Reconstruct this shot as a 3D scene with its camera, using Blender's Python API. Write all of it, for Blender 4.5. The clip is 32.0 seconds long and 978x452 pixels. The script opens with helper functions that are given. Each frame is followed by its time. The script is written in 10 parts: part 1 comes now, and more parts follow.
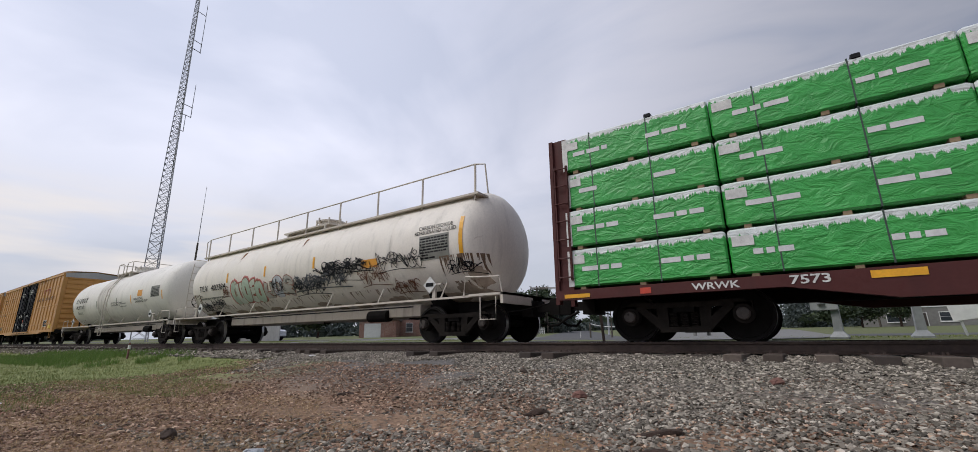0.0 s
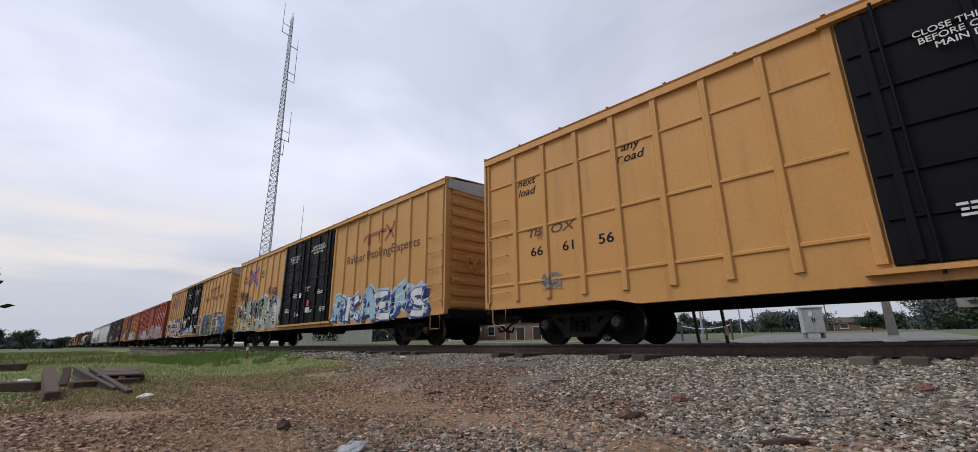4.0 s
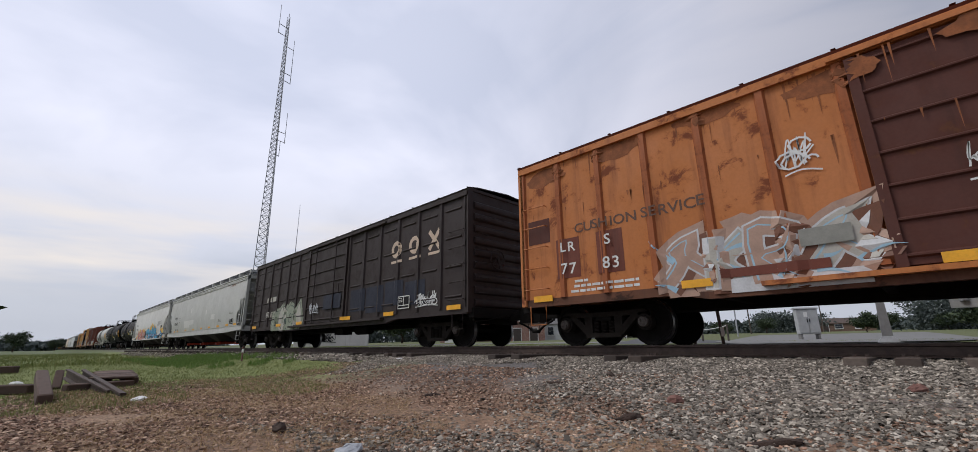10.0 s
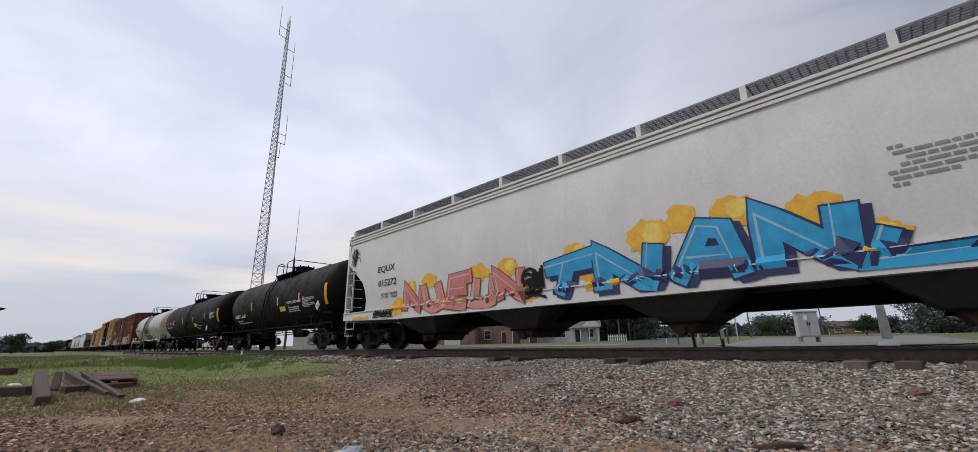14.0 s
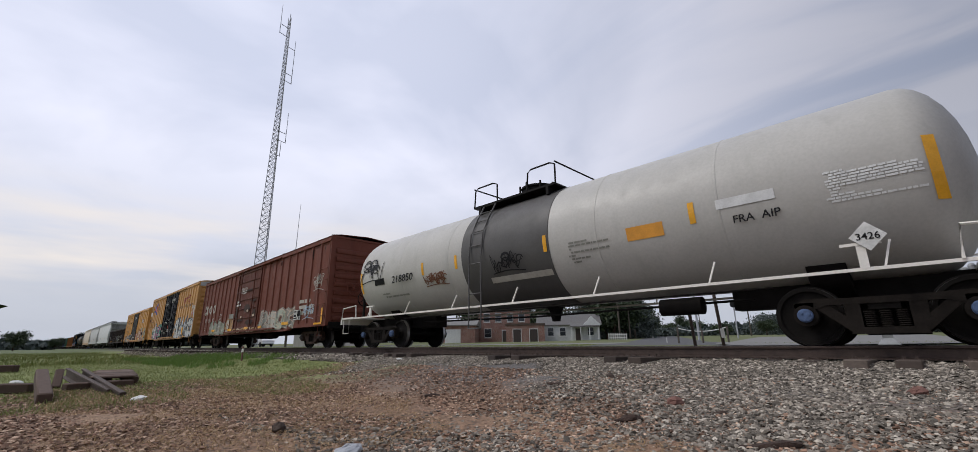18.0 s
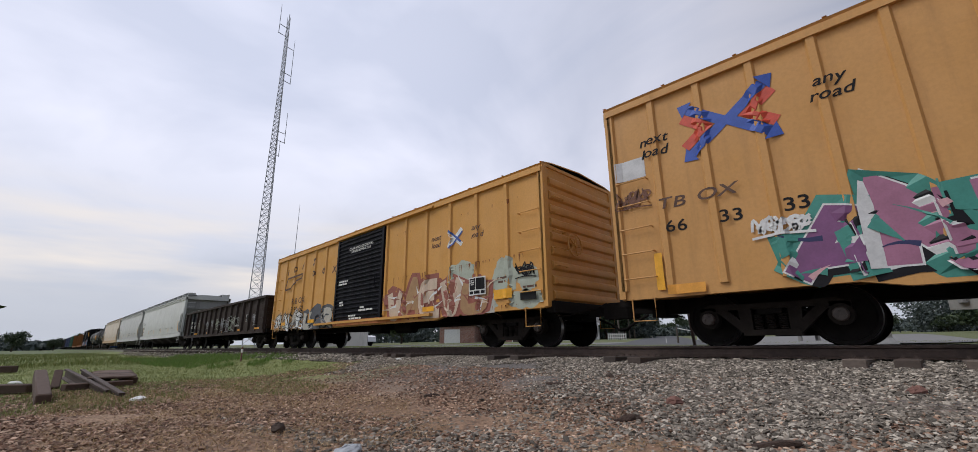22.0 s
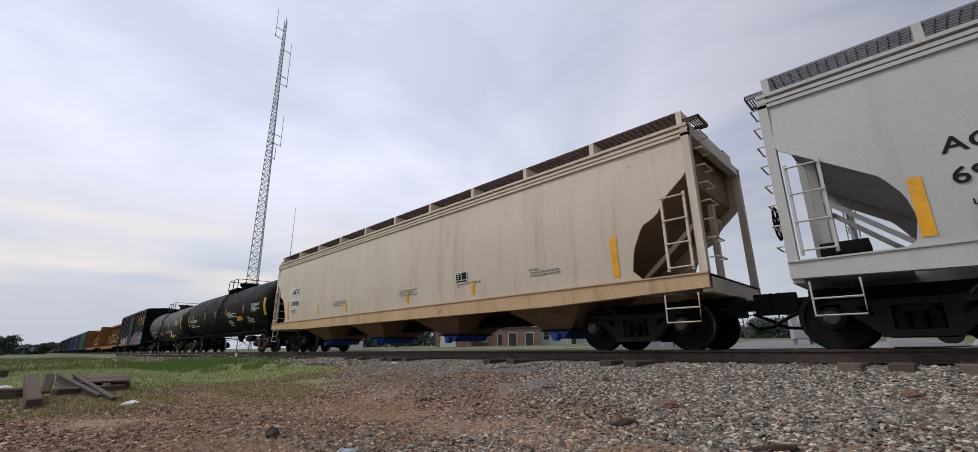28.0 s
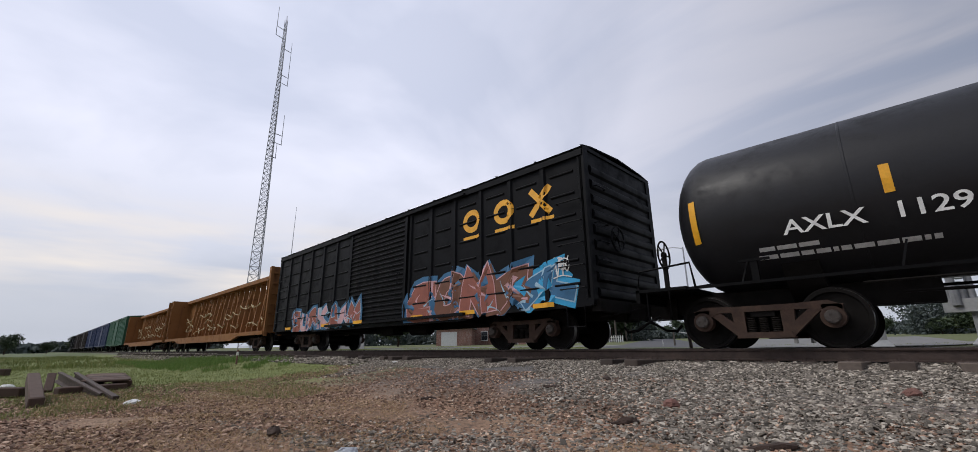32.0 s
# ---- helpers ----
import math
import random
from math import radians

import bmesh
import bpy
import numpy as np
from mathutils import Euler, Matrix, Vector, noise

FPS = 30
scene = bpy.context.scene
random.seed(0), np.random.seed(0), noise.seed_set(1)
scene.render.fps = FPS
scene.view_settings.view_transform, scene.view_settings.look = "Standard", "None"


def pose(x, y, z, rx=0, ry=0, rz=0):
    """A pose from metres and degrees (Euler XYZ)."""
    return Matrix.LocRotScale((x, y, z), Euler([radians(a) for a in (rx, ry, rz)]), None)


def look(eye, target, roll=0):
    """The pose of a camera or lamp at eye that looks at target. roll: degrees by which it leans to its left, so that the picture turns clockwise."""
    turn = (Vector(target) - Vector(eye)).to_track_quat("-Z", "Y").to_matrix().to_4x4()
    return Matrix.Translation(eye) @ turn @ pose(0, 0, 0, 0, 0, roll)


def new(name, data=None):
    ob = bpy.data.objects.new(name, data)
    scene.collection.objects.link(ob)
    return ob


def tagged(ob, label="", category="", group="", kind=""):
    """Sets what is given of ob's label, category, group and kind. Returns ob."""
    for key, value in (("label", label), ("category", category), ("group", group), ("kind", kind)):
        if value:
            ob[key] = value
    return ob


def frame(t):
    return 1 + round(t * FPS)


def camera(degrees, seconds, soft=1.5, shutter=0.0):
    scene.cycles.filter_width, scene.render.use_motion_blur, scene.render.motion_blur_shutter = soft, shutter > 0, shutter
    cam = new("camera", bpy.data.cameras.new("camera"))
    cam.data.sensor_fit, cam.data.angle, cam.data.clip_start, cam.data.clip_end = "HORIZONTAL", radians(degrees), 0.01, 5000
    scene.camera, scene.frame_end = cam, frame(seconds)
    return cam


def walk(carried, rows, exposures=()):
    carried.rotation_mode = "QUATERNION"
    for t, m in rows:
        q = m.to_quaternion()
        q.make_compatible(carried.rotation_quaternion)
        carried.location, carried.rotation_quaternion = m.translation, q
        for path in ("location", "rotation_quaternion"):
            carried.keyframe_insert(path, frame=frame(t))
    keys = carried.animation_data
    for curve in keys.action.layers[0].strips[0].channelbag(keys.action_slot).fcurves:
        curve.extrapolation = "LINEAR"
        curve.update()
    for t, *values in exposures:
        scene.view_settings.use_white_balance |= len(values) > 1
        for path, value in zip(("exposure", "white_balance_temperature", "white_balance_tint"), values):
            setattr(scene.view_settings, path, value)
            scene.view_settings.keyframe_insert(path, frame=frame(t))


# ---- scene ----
cam = camera(97.0, 32.0, soft=0.8)
PATH = [
    (0.0, pose(0.077, -9.046, 0.111, 104.45, 0.65, 34.98)),
    (0.5, pose(0.060, -9.052, 0.104, 103.65, 0.47, 38.11)),
    (1.0, pose(0.035, -9.039, 0.082, 103.48, -0.16, 42.28)),
    (1.5, pose(0.018, -9.039, 0.084, 104.07, -0.25, 43.00)),
    (2.0, pose(0.005, -9.042, 0.076, 104.35, -0.22, 44.52)),
    (2.5, pose(-0.007, -9.038, 0.068, 104.42, 0.84, 46.00)),
    (3.0, pose(-0.005, -9.038, 0.071, 104.60, 0.80, 45.46)),
    (3.5, pose(-0.004, -9.034, 0.068, 105.08, 0.67, 45.35)),
    (5.5, pose(0.000, -9.031, 0.072, 104.84, 0.63, 46.12)),
    (6.0, pose(0.000, -9.031, 0.072, 104.92, 0.69, 46.39)),
    (6.5, pose(0.000, -9.031, 0.072, 104.92, 0.77, 46.26)),
    (7.0, pose(0.000, -9.031, 0.072, 104.99, 0.66, 46.70)),
    (7.5, pose(0.000, -9.031, 0.072, 105.20, 0.58, 46.52)),
    (8.0, pose(0.000, -9.031, 0.072, 105.29, 0.63, 46.05)),
    (8.5, pose(0.000, -9.031, 0.072, 104.94, 0.93, 45.10)),
    (9.0, pose(0.000, -9.031, 0.072, 105.06, 0.73, 45.20)),
    (9.5, pose(0.000, -9.031, 0.072, 105.15, 0.91, 45.17)),
    (10.0, pose(0.000, -9.031, 0.072, 105.20, 0.76, 44.99)),
    (10.5, pose(0.000, -9.031, 0.072, 105.24, 0.67, 44.82)),
    (11.0, pose(0.000, -9.031, 0.072, 105.23, 0.73, 44.86)),
    (11.5, pose(0.000, -9.031, 0.072, 105.33, 0.60, 44.80)),
    (12.0, pose(0.000, -9.031, 0.072, 105.50, 0.49, 44.68)),
    (12.5, pose(0.000, -9.031, 0.072, 105.51, 0.64, 44.86)),
    (13.0, pose(0.000, -9.031, 0.072, 105.61, 0.36, 44.86)),
    (13.5, pose(0.000, -9.031, 0.072, 105.69, 0.51, 44.88)),
    (14.0, pose(0.000, -9.031, 0.072, 105.50, 0.65, 44.93)),
    (14.5, pose(0.000, -9.031, 0.072, 105.34, 0.55, 44.95)),
    (15.0, pose(0.000, -9.031, 0.072, 105.43, 0.72, 44.77)),
    (15.5, pose(0.000, -9.031, 0.072, 105.51, 0.69, 45.01)),
    (17.5, pose(0.000, -9.031, 0.072, 105.43, 0.58, 45.01)),
    (18.0, pose(0.000, -9.031, 0.072, 105.29, 0.55, 44.98)),
    (18.5, pose(0.000, -9.031, 0.072, 105.29, 0.56, 45.02)),
    (19.0, pose(0.000, -9.031, 0.072, 105.26, 0.65, 45.04)),
    (19.5, pose(0.000, -9.031, 0.072, 105.27, 0.65, 44.98)),
    (20.0, pose(0.000, -9.031, 0.072, 105.32, 0.65, 44.84)),
    (20.5, pose(0.000, -9.031, 0.072, 105.36, 0.62, 44.92)),
    (21.0, pose(0.000, -9.031, 0.072, 105.36, 0.64, 44.91)),
    (21.5, pose(0.000, -9.031, 0.072, 105.47, 0.66, 44.86)),
    (22.0, pose(0.000, -9.031, 0.072, 105.29, 0.62, 44.91)),
    (22.5, pose(0.000, -9.031, 0.072, 105.39, 0.53, 44.91)),
    (23.0, pose(0.000, -9.031, 0.072, 105.59, 0.58, 44.87)),
    (23.5, pose(0.000, -9.031, 0.072, 105.60, 0.73, 44.88)),
    (24.0, pose(0.000, -9.031, 0.072, 105.70, 0.60, 44.65)),
    (24.5, pose(0.000, -9.031, 0.072, 105.51, 1.03, 44.32)),
    (26.5, pose(0.000, -9.031, 0.072, 105.74, 0.82, 44.00)),
    (27.0, pose(0.000, -9.031, 0.072, 105.74, 0.70, 44.16)),
    (27.5, pose(0.000, -9.031, 0.072, 105.80, 0.58, 44.40)),
    (28.0, pose(0.000, -9.031, 0.072, 105.76, 0.62, 44.41)),
    (28.5, pose(0.000, -9.031, 0.072, 105.74, 0.62, 44.72)),
    (29.0, pose(0.000, -9.031, 0.072, 105.59, 0.57, 44.78)),
    (29.5, pose(0.000, -9.031, 0.072, 105.66, 0.46, 44.70)),
    (30.0, pose(0.000, -9.031, 0.072, 105.64, 0.64, 44.72)),
    (30.5, pose(0.000, -9.031, 0.072, 105.66, 0.60, 44.75)),
    (31.0, pose(0.000, -9.031, 0.072, 105.72, 0.54, 44.56)),
    (31.5, pose(0.000, -9.031, 0.072, 105.62, 0.68, 44.38)),
    (32.0, pose(0.000, -9.031, 0.072, 105.62, 0.64, 44.52)),
]
walk(cam, PATH)
scene.view_settings.exposure = 0.0

# ---- sky and sun: overcast late afternoon, brighter and warmer low in the west ----
world = bpy.data.worlds.new("overcast_sky")
scene.world = world
world.use_nodes = True
wn, wl = world.node_tree.nodes, world.node_tree.links
wn.clear()
SUN_EL, SUN_AZ = radians(50), radians(215)

sky = wn.new("ShaderNodeTexSky")
sky.sky_type = "NISHITA"
sky.sun_disc = False
sky.sun_elevation, sky.sun_rotation = SUN_EL, SUN_AZ
sky.dust_density, sky.air_density = 3.0, 1.5
skyfall = wn.new("ShaderNodeMix")
skyfall.data_type = "RGBA"
skyfall.inputs[0].default_value = 0.95
scale_sky = wn.new("ShaderNodeVectorMath")
scale_sky.operation = "SCALE"
scale_sky.inputs["Scale"].default_value = 0.09
wl.new(sky.outputs[0], scale_sky.inputs[0])
wl.new(scale_sky.outputs[0], skyfall.inputs[6])
coord = wn.new("ShaderNodeTexCoord")
sep = wn.new("ShaderNodeSeparateXYZ")
wl.new(coord.outputs["Generated"], sep.inputs[0])
# clouds lie on a flat layer: direction divided by its height
lift = wn.new("ShaderNodeMath")
lift.operation = "ADD"
lift.inputs[1].default_value = 0.22
wl.new(sep.outputs[2], lift.inputs[0])
flat = wn.new("ShaderNodeVectorMath")
flat.operation = "DIVIDE"
comb = wn.new("ShaderNodeCombineXYZ")
for i in range(3):
    wl.new(lift.outputs[0], comb.inputs[i])
wl.new(coord.outputs["Generated"], flat.inputs[0])
wl.new(comb.outputs[0], flat.inputs[1])
cloud = wn.new("ShaderNodeTexNoise")
cloud.inputs["Scale"].default_value = 1.05
cloud.inputs["Detail"].default_value = 5.0
cloud.inputs["Roughness"].default_value = 0.5
cloud.inputs["Distortion"].default_value = 0.5
wl.new(flat.outputs[0], cloud.inputs["Vector"])
cramp = wn.new("ShaderNodeValToRGB")
cramp.color_ramp.elements[0].position, cramp.color_ramp.elements[0].color = 0.37, (0.62, 0.66, 0.815, 1)
cramp.color_ramp.elements[1].position, cramp.color_ramp.elements[1].color = 0.58, (0.855, 0.872, 1.02, 1)
wl.new(cloud.outputs[0], cramp.inputs[0])
# brightness over the dome: light west (-x), heavier cloud north-east
dot = wn.new("ShaderNodeVectorMath")
dot.operation = "DOT_PRODUCT"
dot.inputs[1].default_value = (-0.80, -0.30, 0.12)
wl.new(coord.outputs["Generated"], dot.inputs[0])
west = wn.new("ShaderNodeMapRange")
west.interpolation_type = "SMOOTHSTEP"
west.inputs["From Min"].default_value, west.inputs["From Max"].default_value = -0.58, 0.62
west.inputs["To Min"].default_value, west.inputs["To Max"].default_value = 0.42, 1.09
wl.new(dot.outputs["Value"], west.inputs["Value"])
mul = wn.new("ShaderNodeVectorMath")
mul.operation = "SCALE"
wl.new(cramp.outputs[0], mul.inputs[0])
wl.new(west.outputs[0], mul.inputs["Scale"])
# warm gap under the clouds above the western horizon
low = wn.new("ShaderNodeMapRange")
low.interpolation_type = "SMOOTHSTEP"
low.inputs["From Min"].default_value, low.inputs["From Max"].default_value = 0.32, 0.16
wl.new(sep.outputs[2], low.inputs["Value"])
wface = wn.new("ShaderNodeMapRange")
wface.interpolation_type = "SMOOTHSTEP"
wface.inputs["From Min"].default_value, wface.inputs["From Max"].default_value = 0.55, 0.95
negx = wn.new("ShaderNodeMath")
negx.operation = "MULTIPLY"
negx.inputs[1].default_value = -1.0
wl.new(sep.outputs[0], negx.inputs[0])
wl.new(negx.outputs[0], wface.inputs["Value"])
streak = wn.new("ShaderNodeTexNoise")
streak.inputs["Scale"].default_value = 2.4
streak.inputs["Detail"].default_value = 4.0
smap = wn.new("ShaderNodeMapping")
smap.inputs["Scale"].default_value = (1, 1, 7)
wl.new(coord.outputs["Generated"], smap.inputs[0])
wl.new(smap.outputs[0], streak.inputs["Vector"])
sr = wn.new("ShaderNodeMapRange")
sr.inputs["From Min"].default_value, sr.inputs["From Max"].default_value = 0.35, 0.6
wl.new(streak.outputs[0], sr.inputs["Value"])
gap = wn.new("ShaderNodeMath")
gap.operation = "MULTIPLY"
wl.new(low.outputs[0], gap.inputs[0])
wl.new(wface.outputs[0], gap.inputs[1])
gap2 = wn.new("ShaderNodeMath")
gap2.operation = "MULTIPLY"
wl.new(gap.outputs[0], gap2.inputs[0])
wl.new(sr.outputs[0], gap2.inputs[1])
warm = wn.new("ShaderNodeMix")
warm.data_type = "RGBA"
warm.inputs[7].default_value = (0.95, 0.87, 0.81, 1)
# long dark blue-grey rolls in the heavier cloud
roll = wn.new("ShaderNodeTexNoise")
roll.inputs["Scale"].default_value, roll.inputs["Detail"].default_value = 1.5, 5.0
roll.inputs["Distortion"].default_value = 0.7
rmap = wn.new("ShaderNodeMapping")
rmap.inputs["Rotation"].default_value = (0, 0, radians(35))
rmap.inputs["Scale"].default_value = (0.55, 1.5, 1)
wl.new(flat.outputs[0], rmap.inputs[0])
wl.new(rmap.outputs[0], roll.inputs["Vector"])
rr = wn.new("ShaderNodeMapRange")
rr.interpolation_type = "SMOOTHSTEP"
rr.inputs["From Min"].default_value, rr.inputs["From Max"].default_value = 0.40, 0.62
wl.new(roll.outputs[0], rr.inputs["Value"])
east = wn.new("ShaderNodeMapRange")
east.interpolation_type = "SMOOTHSTEP"
east.inputs["From Min"].default_value, east.inputs["From Max"].default_value = 0.45, -0.45
east.inputs["To Min"].default_value, east.inputs["To Max"].default_value = 0.06, 1.0
wl.new(dot.outputs["Value"], east.inputs["Value"])
rolls = wn.new("ShaderNodeMath")
rolls.operation = "MULTIPLY"
wl.new(rr.outputs[0], rolls.inputs[0])
wl.new(east.outputs[0], rolls.inputs[1])
dusk = wn.new("ShaderNodeMix")
dusk.data_type, dusk.blend_type = "RGBA", "MULTIPLY"
dusk.inputs[7].default_value = (0.66, 0.73, 0.83, 1)
wl.new(rolls.outputs[0], dusk.inputs[0])
wl.new(mul.outputs[0], dusk.inputs[6])
haze_f = wn.new("ShaderNodeMapRange")
haze_f.interpolation_type = "SMOOTHSTEP"
haze_f.inputs["From Min"].default_value, haze_f.inputs["From Max"].default_value = 0.46, 0.0
haze_f.inputs["To Max"].default_value = 0.95
wl.new(sep.outputs[2], haze_f.inputs["Value"])
haze = wn.new("ShaderNodeMix")
haze.data_type = "RGBA"
haze.inputs[7].default_value = (0.545, 0.58, 0.665, 1)
wl.new(haze_f.outputs[0], haze.inputs[0])
wl.new(dusk.outputs[2], haze.inputs[6])
foot = wn.new("ShaderNodeMapRange")
foot.interpolation_type = "SMOOTHSTEP"
foot.inputs["From Min"].default_value, foot.inputs["From Max"].default_value = 0.07, 0.15
wl.new(sep.outputs[2], foot.inputs["Value"])
gap3 = wn.new("ShaderNodeMath")
gap3.operation = "MULTIPLY"
wl.new(gap2.outputs[0], gap3.inputs[0])
wl.new(foot.outputs[0], gap3.inputs[1])
wl.new(gap3.outputs[0], warm.inputs[0])
wl.new(haze.outputs[2], warm.inputs[6])
wl.new(warm.outputs[2], skyfall.inputs[7])
bg = wn.new("ShaderNodeBackground")
bg.inputs["Strength"].default_value = 1.0
wl.new(skyfall.outputs[2], bg.inputs["Color"])
wout = wn.new("ShaderNodeOutputWorld")
wl.new(bg.outputs[0], wout.inputs[0])

sun_data = bpy.data.lights.new("sun", "SUN")
sun_data.energy, sun_data.angle, sun_data.color = 1.5, radians(24), (1.0, 0.96, 0.9)
sun = new("sun", sun_data)
sun.matrix_world = look((-28, -34, 52), (0, 0, 0))


# ---- mesh tools ----
class Geo:
    """Vertices and faces gathered for one mesh."""

    def __init__(self):
        self.v, self.f = [], []

    def add(self, vs, fs):
        o = len(self.v)
        self.v += [tuple(q) for q in vs]
        self.f += [tuple(i + o for i in q) for q in fs]
        return self

    def box(self, x0, x1, y0, y1, z0, z1):
        vs = [(x, y, z) for x in (x0, x1) for y in (y0, y1) for z in (z0, z1)]
        return self.add(vs, [(0, 1, 3, 2), (4, 6, 7, 5), (0, 4, 5, 1), (2, 3, 7, 6), (0, 2, 6, 4), (1, 5, 7, 3)])

    def cbox(self, x0, x1, y0, y1, z0, z1, c=0.01):
        """A box with its edges along z chamfered, top and bottom too."""
        ring = [(x0 + c, y0), (x1 - c, y0), (x1, y0 + c), (x1, y1 - c), (x1 - c, y1), (x0 + c, y1), (x0, y1 - c), (x0, y0 + c)]
        mx, my = (x0 + x1) / 2, (y0 + y1) / 2
        fx, fy = max(0.0, 1 - 2 * c / max(1e-6, x1 - x0)), max(0.0, 1 - 2 * c / max(1e-6, y1 - y0))
        inn = [(mx + (x - mx) * fx, my + (y - my) * fy) for x, y in ring]
        vs = [(x, y, z0) for x, y in inn] + [(x, y, z0 + c) for x, y in ring] + [(x, y, z1 - c) for x, y in ring] + [(x, y, z1) for x, y in inn]
        fs = [tuple(range(7, -1, -1)), tuple(range(24, 32))]
        for r in range(3):
            fs += [(r * 8 + i, r * 8 + (i + 1) % 8, r * 8 + 8 + (i + 1) % 8, r * 8 + 8 + i) for i in range(8)]
        return self.add(vs, fs)

    def prism(self, outline, axis, a, b):
        """An outline extruded along an axis; the outline's two numbers are the other two axes in order."""
        n = len(outline)

        def at(q, w):
            return (w, q[0], q[1]) if axis == "x" else (q[0], w, q[1]) if axis == "y" else (q[0], q[1], w)
        vs = [at(q, a) for q in outline] + [at(q, b) for q in outline]
        fs = [tuple(range(n)), tuple(range(2 * n - 1, n - 1, -1))] + [(i, n + i, n + (i + 1) % n, (i + 1) % n) for i in range(n)]
        return self.add(vs, fs)

    def rev(self, prof, n=24, axis="x", at=(0, 0, 0)):
        """A profile of (along, radius) turned round an axis."""
        vs, fs = [], []
        for a, r in prof:
            for k in range(n):
                c, s = r * math.cos(2 * math.pi * k / n), r * math.sin(2 * math.pi * k / n)
                q = (a, c, s) if axis == "x" else (c, a, s) if axis == "y" else (c, s, a)
                vs.append((q[0] + at[0], q[1] + at[1], q[2] + at[2]))
        for i in range(len(prof) - 1):
            fs += [(i * n + k, i * n + (k + 1) % n, (i + 1) * n + (k + 1) % n, (i + 1) * n + k) for k in range(n)]
        for i in (0, len(prof) - 1):
            if prof[i][1] > 1e-4:
                fs.append(tuple(i * n + k for k in range(n)))
        return self.add(vs, fs)

    def tube(self, pts, r=0.02, n=6, taper=1.0):
        """A round bar along points."""
        pts = [Vector(q) for q in pts]
        vs, fs = [], []
        for i, q in enumerate(pts):
            d = (pts[min(i + 1, len(pts) - 1)] - pts[max(i - 1, 0)]).normalized()
            u = d.cross(Vector((0, 0, 1)) if abs(d.z) < 0.9 else Vector((1, 0, 0))).normalized()
            w = d.cross(u)
            rr = r * (1 + (taper - 1) * i / max(1, len(pts) - 1))
            for k in range(n):
                a = 2 * math.pi * k / n
                vs.append(q + rr * (math.cos(a) * u + math.sin(a) * w))
        for i in range(len(pts) - 1):
            fs += [(i * n + k, i * n + (k + 1) % n, (i + 1) * n + (k + 1) % n, (i + 1) * n + k) for k in range(n)]
        fs += [tuple(range(n)), tuple((len(pts) - 1) * n + k for k in range(n))]
        return self.add(vs, fs)

    def bar(self, p, q, w, h):
        """A square bar from p to q."""
        p, q = Vector(p), Vector(q)
        d = (q - p).normalized()
        u = d.cross(Vector((0, 0, 1)) if abs(d.z) < 0.9 else Vector((0, 1, 0))).normalized()
        t = u.cross(d)
        vs = [c + u * a * w / 2 + t * b * h / 2 for c in (p, q) for a, b in ((-1, -1), (1, -1), (1, 1), (-1, 1))]
        return self.add(vs, [(3, 2, 1, 0), (4, 5, 6, 7)] + [(i, (i + 1) % 4, 4 + (i + 1) % 4, 4 + i) for i in range(4)])

    def ring(self, x, y, z, r, w=0.018):
        """A hand wheel facing along x: rim, hub and spokes."""
        self.tube([(x, y + r * math.cos(k * math.pi / 12), z + r * math.sin(k * math.pi / 12)) for k in range(25)], w, 6)
        for k in range(5):
            a = k * 2 * math.pi / 5
            self.bar((x, y, z), (x, y + r * math.cos(a), z + r * math.sin(a)), 0.02, 0.02)
        return self.rev([(x - 0.04, 0.0), (x - 0.04, 0.05), (x + 0.04, 0.05), (x + 0.04, 0.0)], 10, "x", (0, y, z))

    def mesh(self, name, smooth=35):
        me = bpy.data.meshes.new(name)
        me.from_pydata(self.v, [], self.f)
        me.validate()
        bm = bmesh.new()
        bm.from_mesh(me)
        bmesh.ops.recalc_face_normals(bm, faces=bm.faces)
        bm.to_mesh(me)
        bm.free()
        if smooth:
            me.shade_smooth()
            me.set_sharp_from_angle(angle=radians(smooth))
        return me


def part(name, geo, material, parent=None, label="", at=None):
    """One mesh object, under a thing or under a part."""
    me = geo if isinstance(geo, bpy.types.Mesh) else geo.mesh(name)
    if material and not me.materials:
        me.materials.append(material)
    ob = new(name, me)
    if parent:
        ob.parent = parent
    if at is not None:
        ob.matrix_basis = at
    if label:
        ob["label"] = label
    return ob


def pieces(name, geo, material, parent, axis=1):
    """Pieces that lie on either side of the car's middle line, each a mesh of its own."""
    for s in (-1, 1):
        keep = [f for f in geo.f if (sum(geo.v[i][axis] for i in f) < 0) == (s < 0)]
        if keep:
            used = sorted({i for f in keep for i in f})
            at = {q: i for i, q in enumerate(used)}
            part(name, Geo().add([geo.v[i] for i in used], [tuple(at[i] for i in f) for f in keep]), material, parent)


def thing(name, label, category, group="", at=None):
    ob = new(name)
    ob.empty_display_size = 0.2
    if at is not None:
        ob.matrix_basis = at
    return tagged(ob, label, category, group)


# ---- materials ----
def shader(name, rough=0.6, metal=0.0):
    m = bpy.data.materials.new(name)
    m.use_nodes = True
    nt = m.node_tree
    b = nt.nodes["Principled BSDF"]
    b.inputs["Roughness"].default_value = rough
    b.inputs["Metallic"].default_value = metal
    return m, nt, b


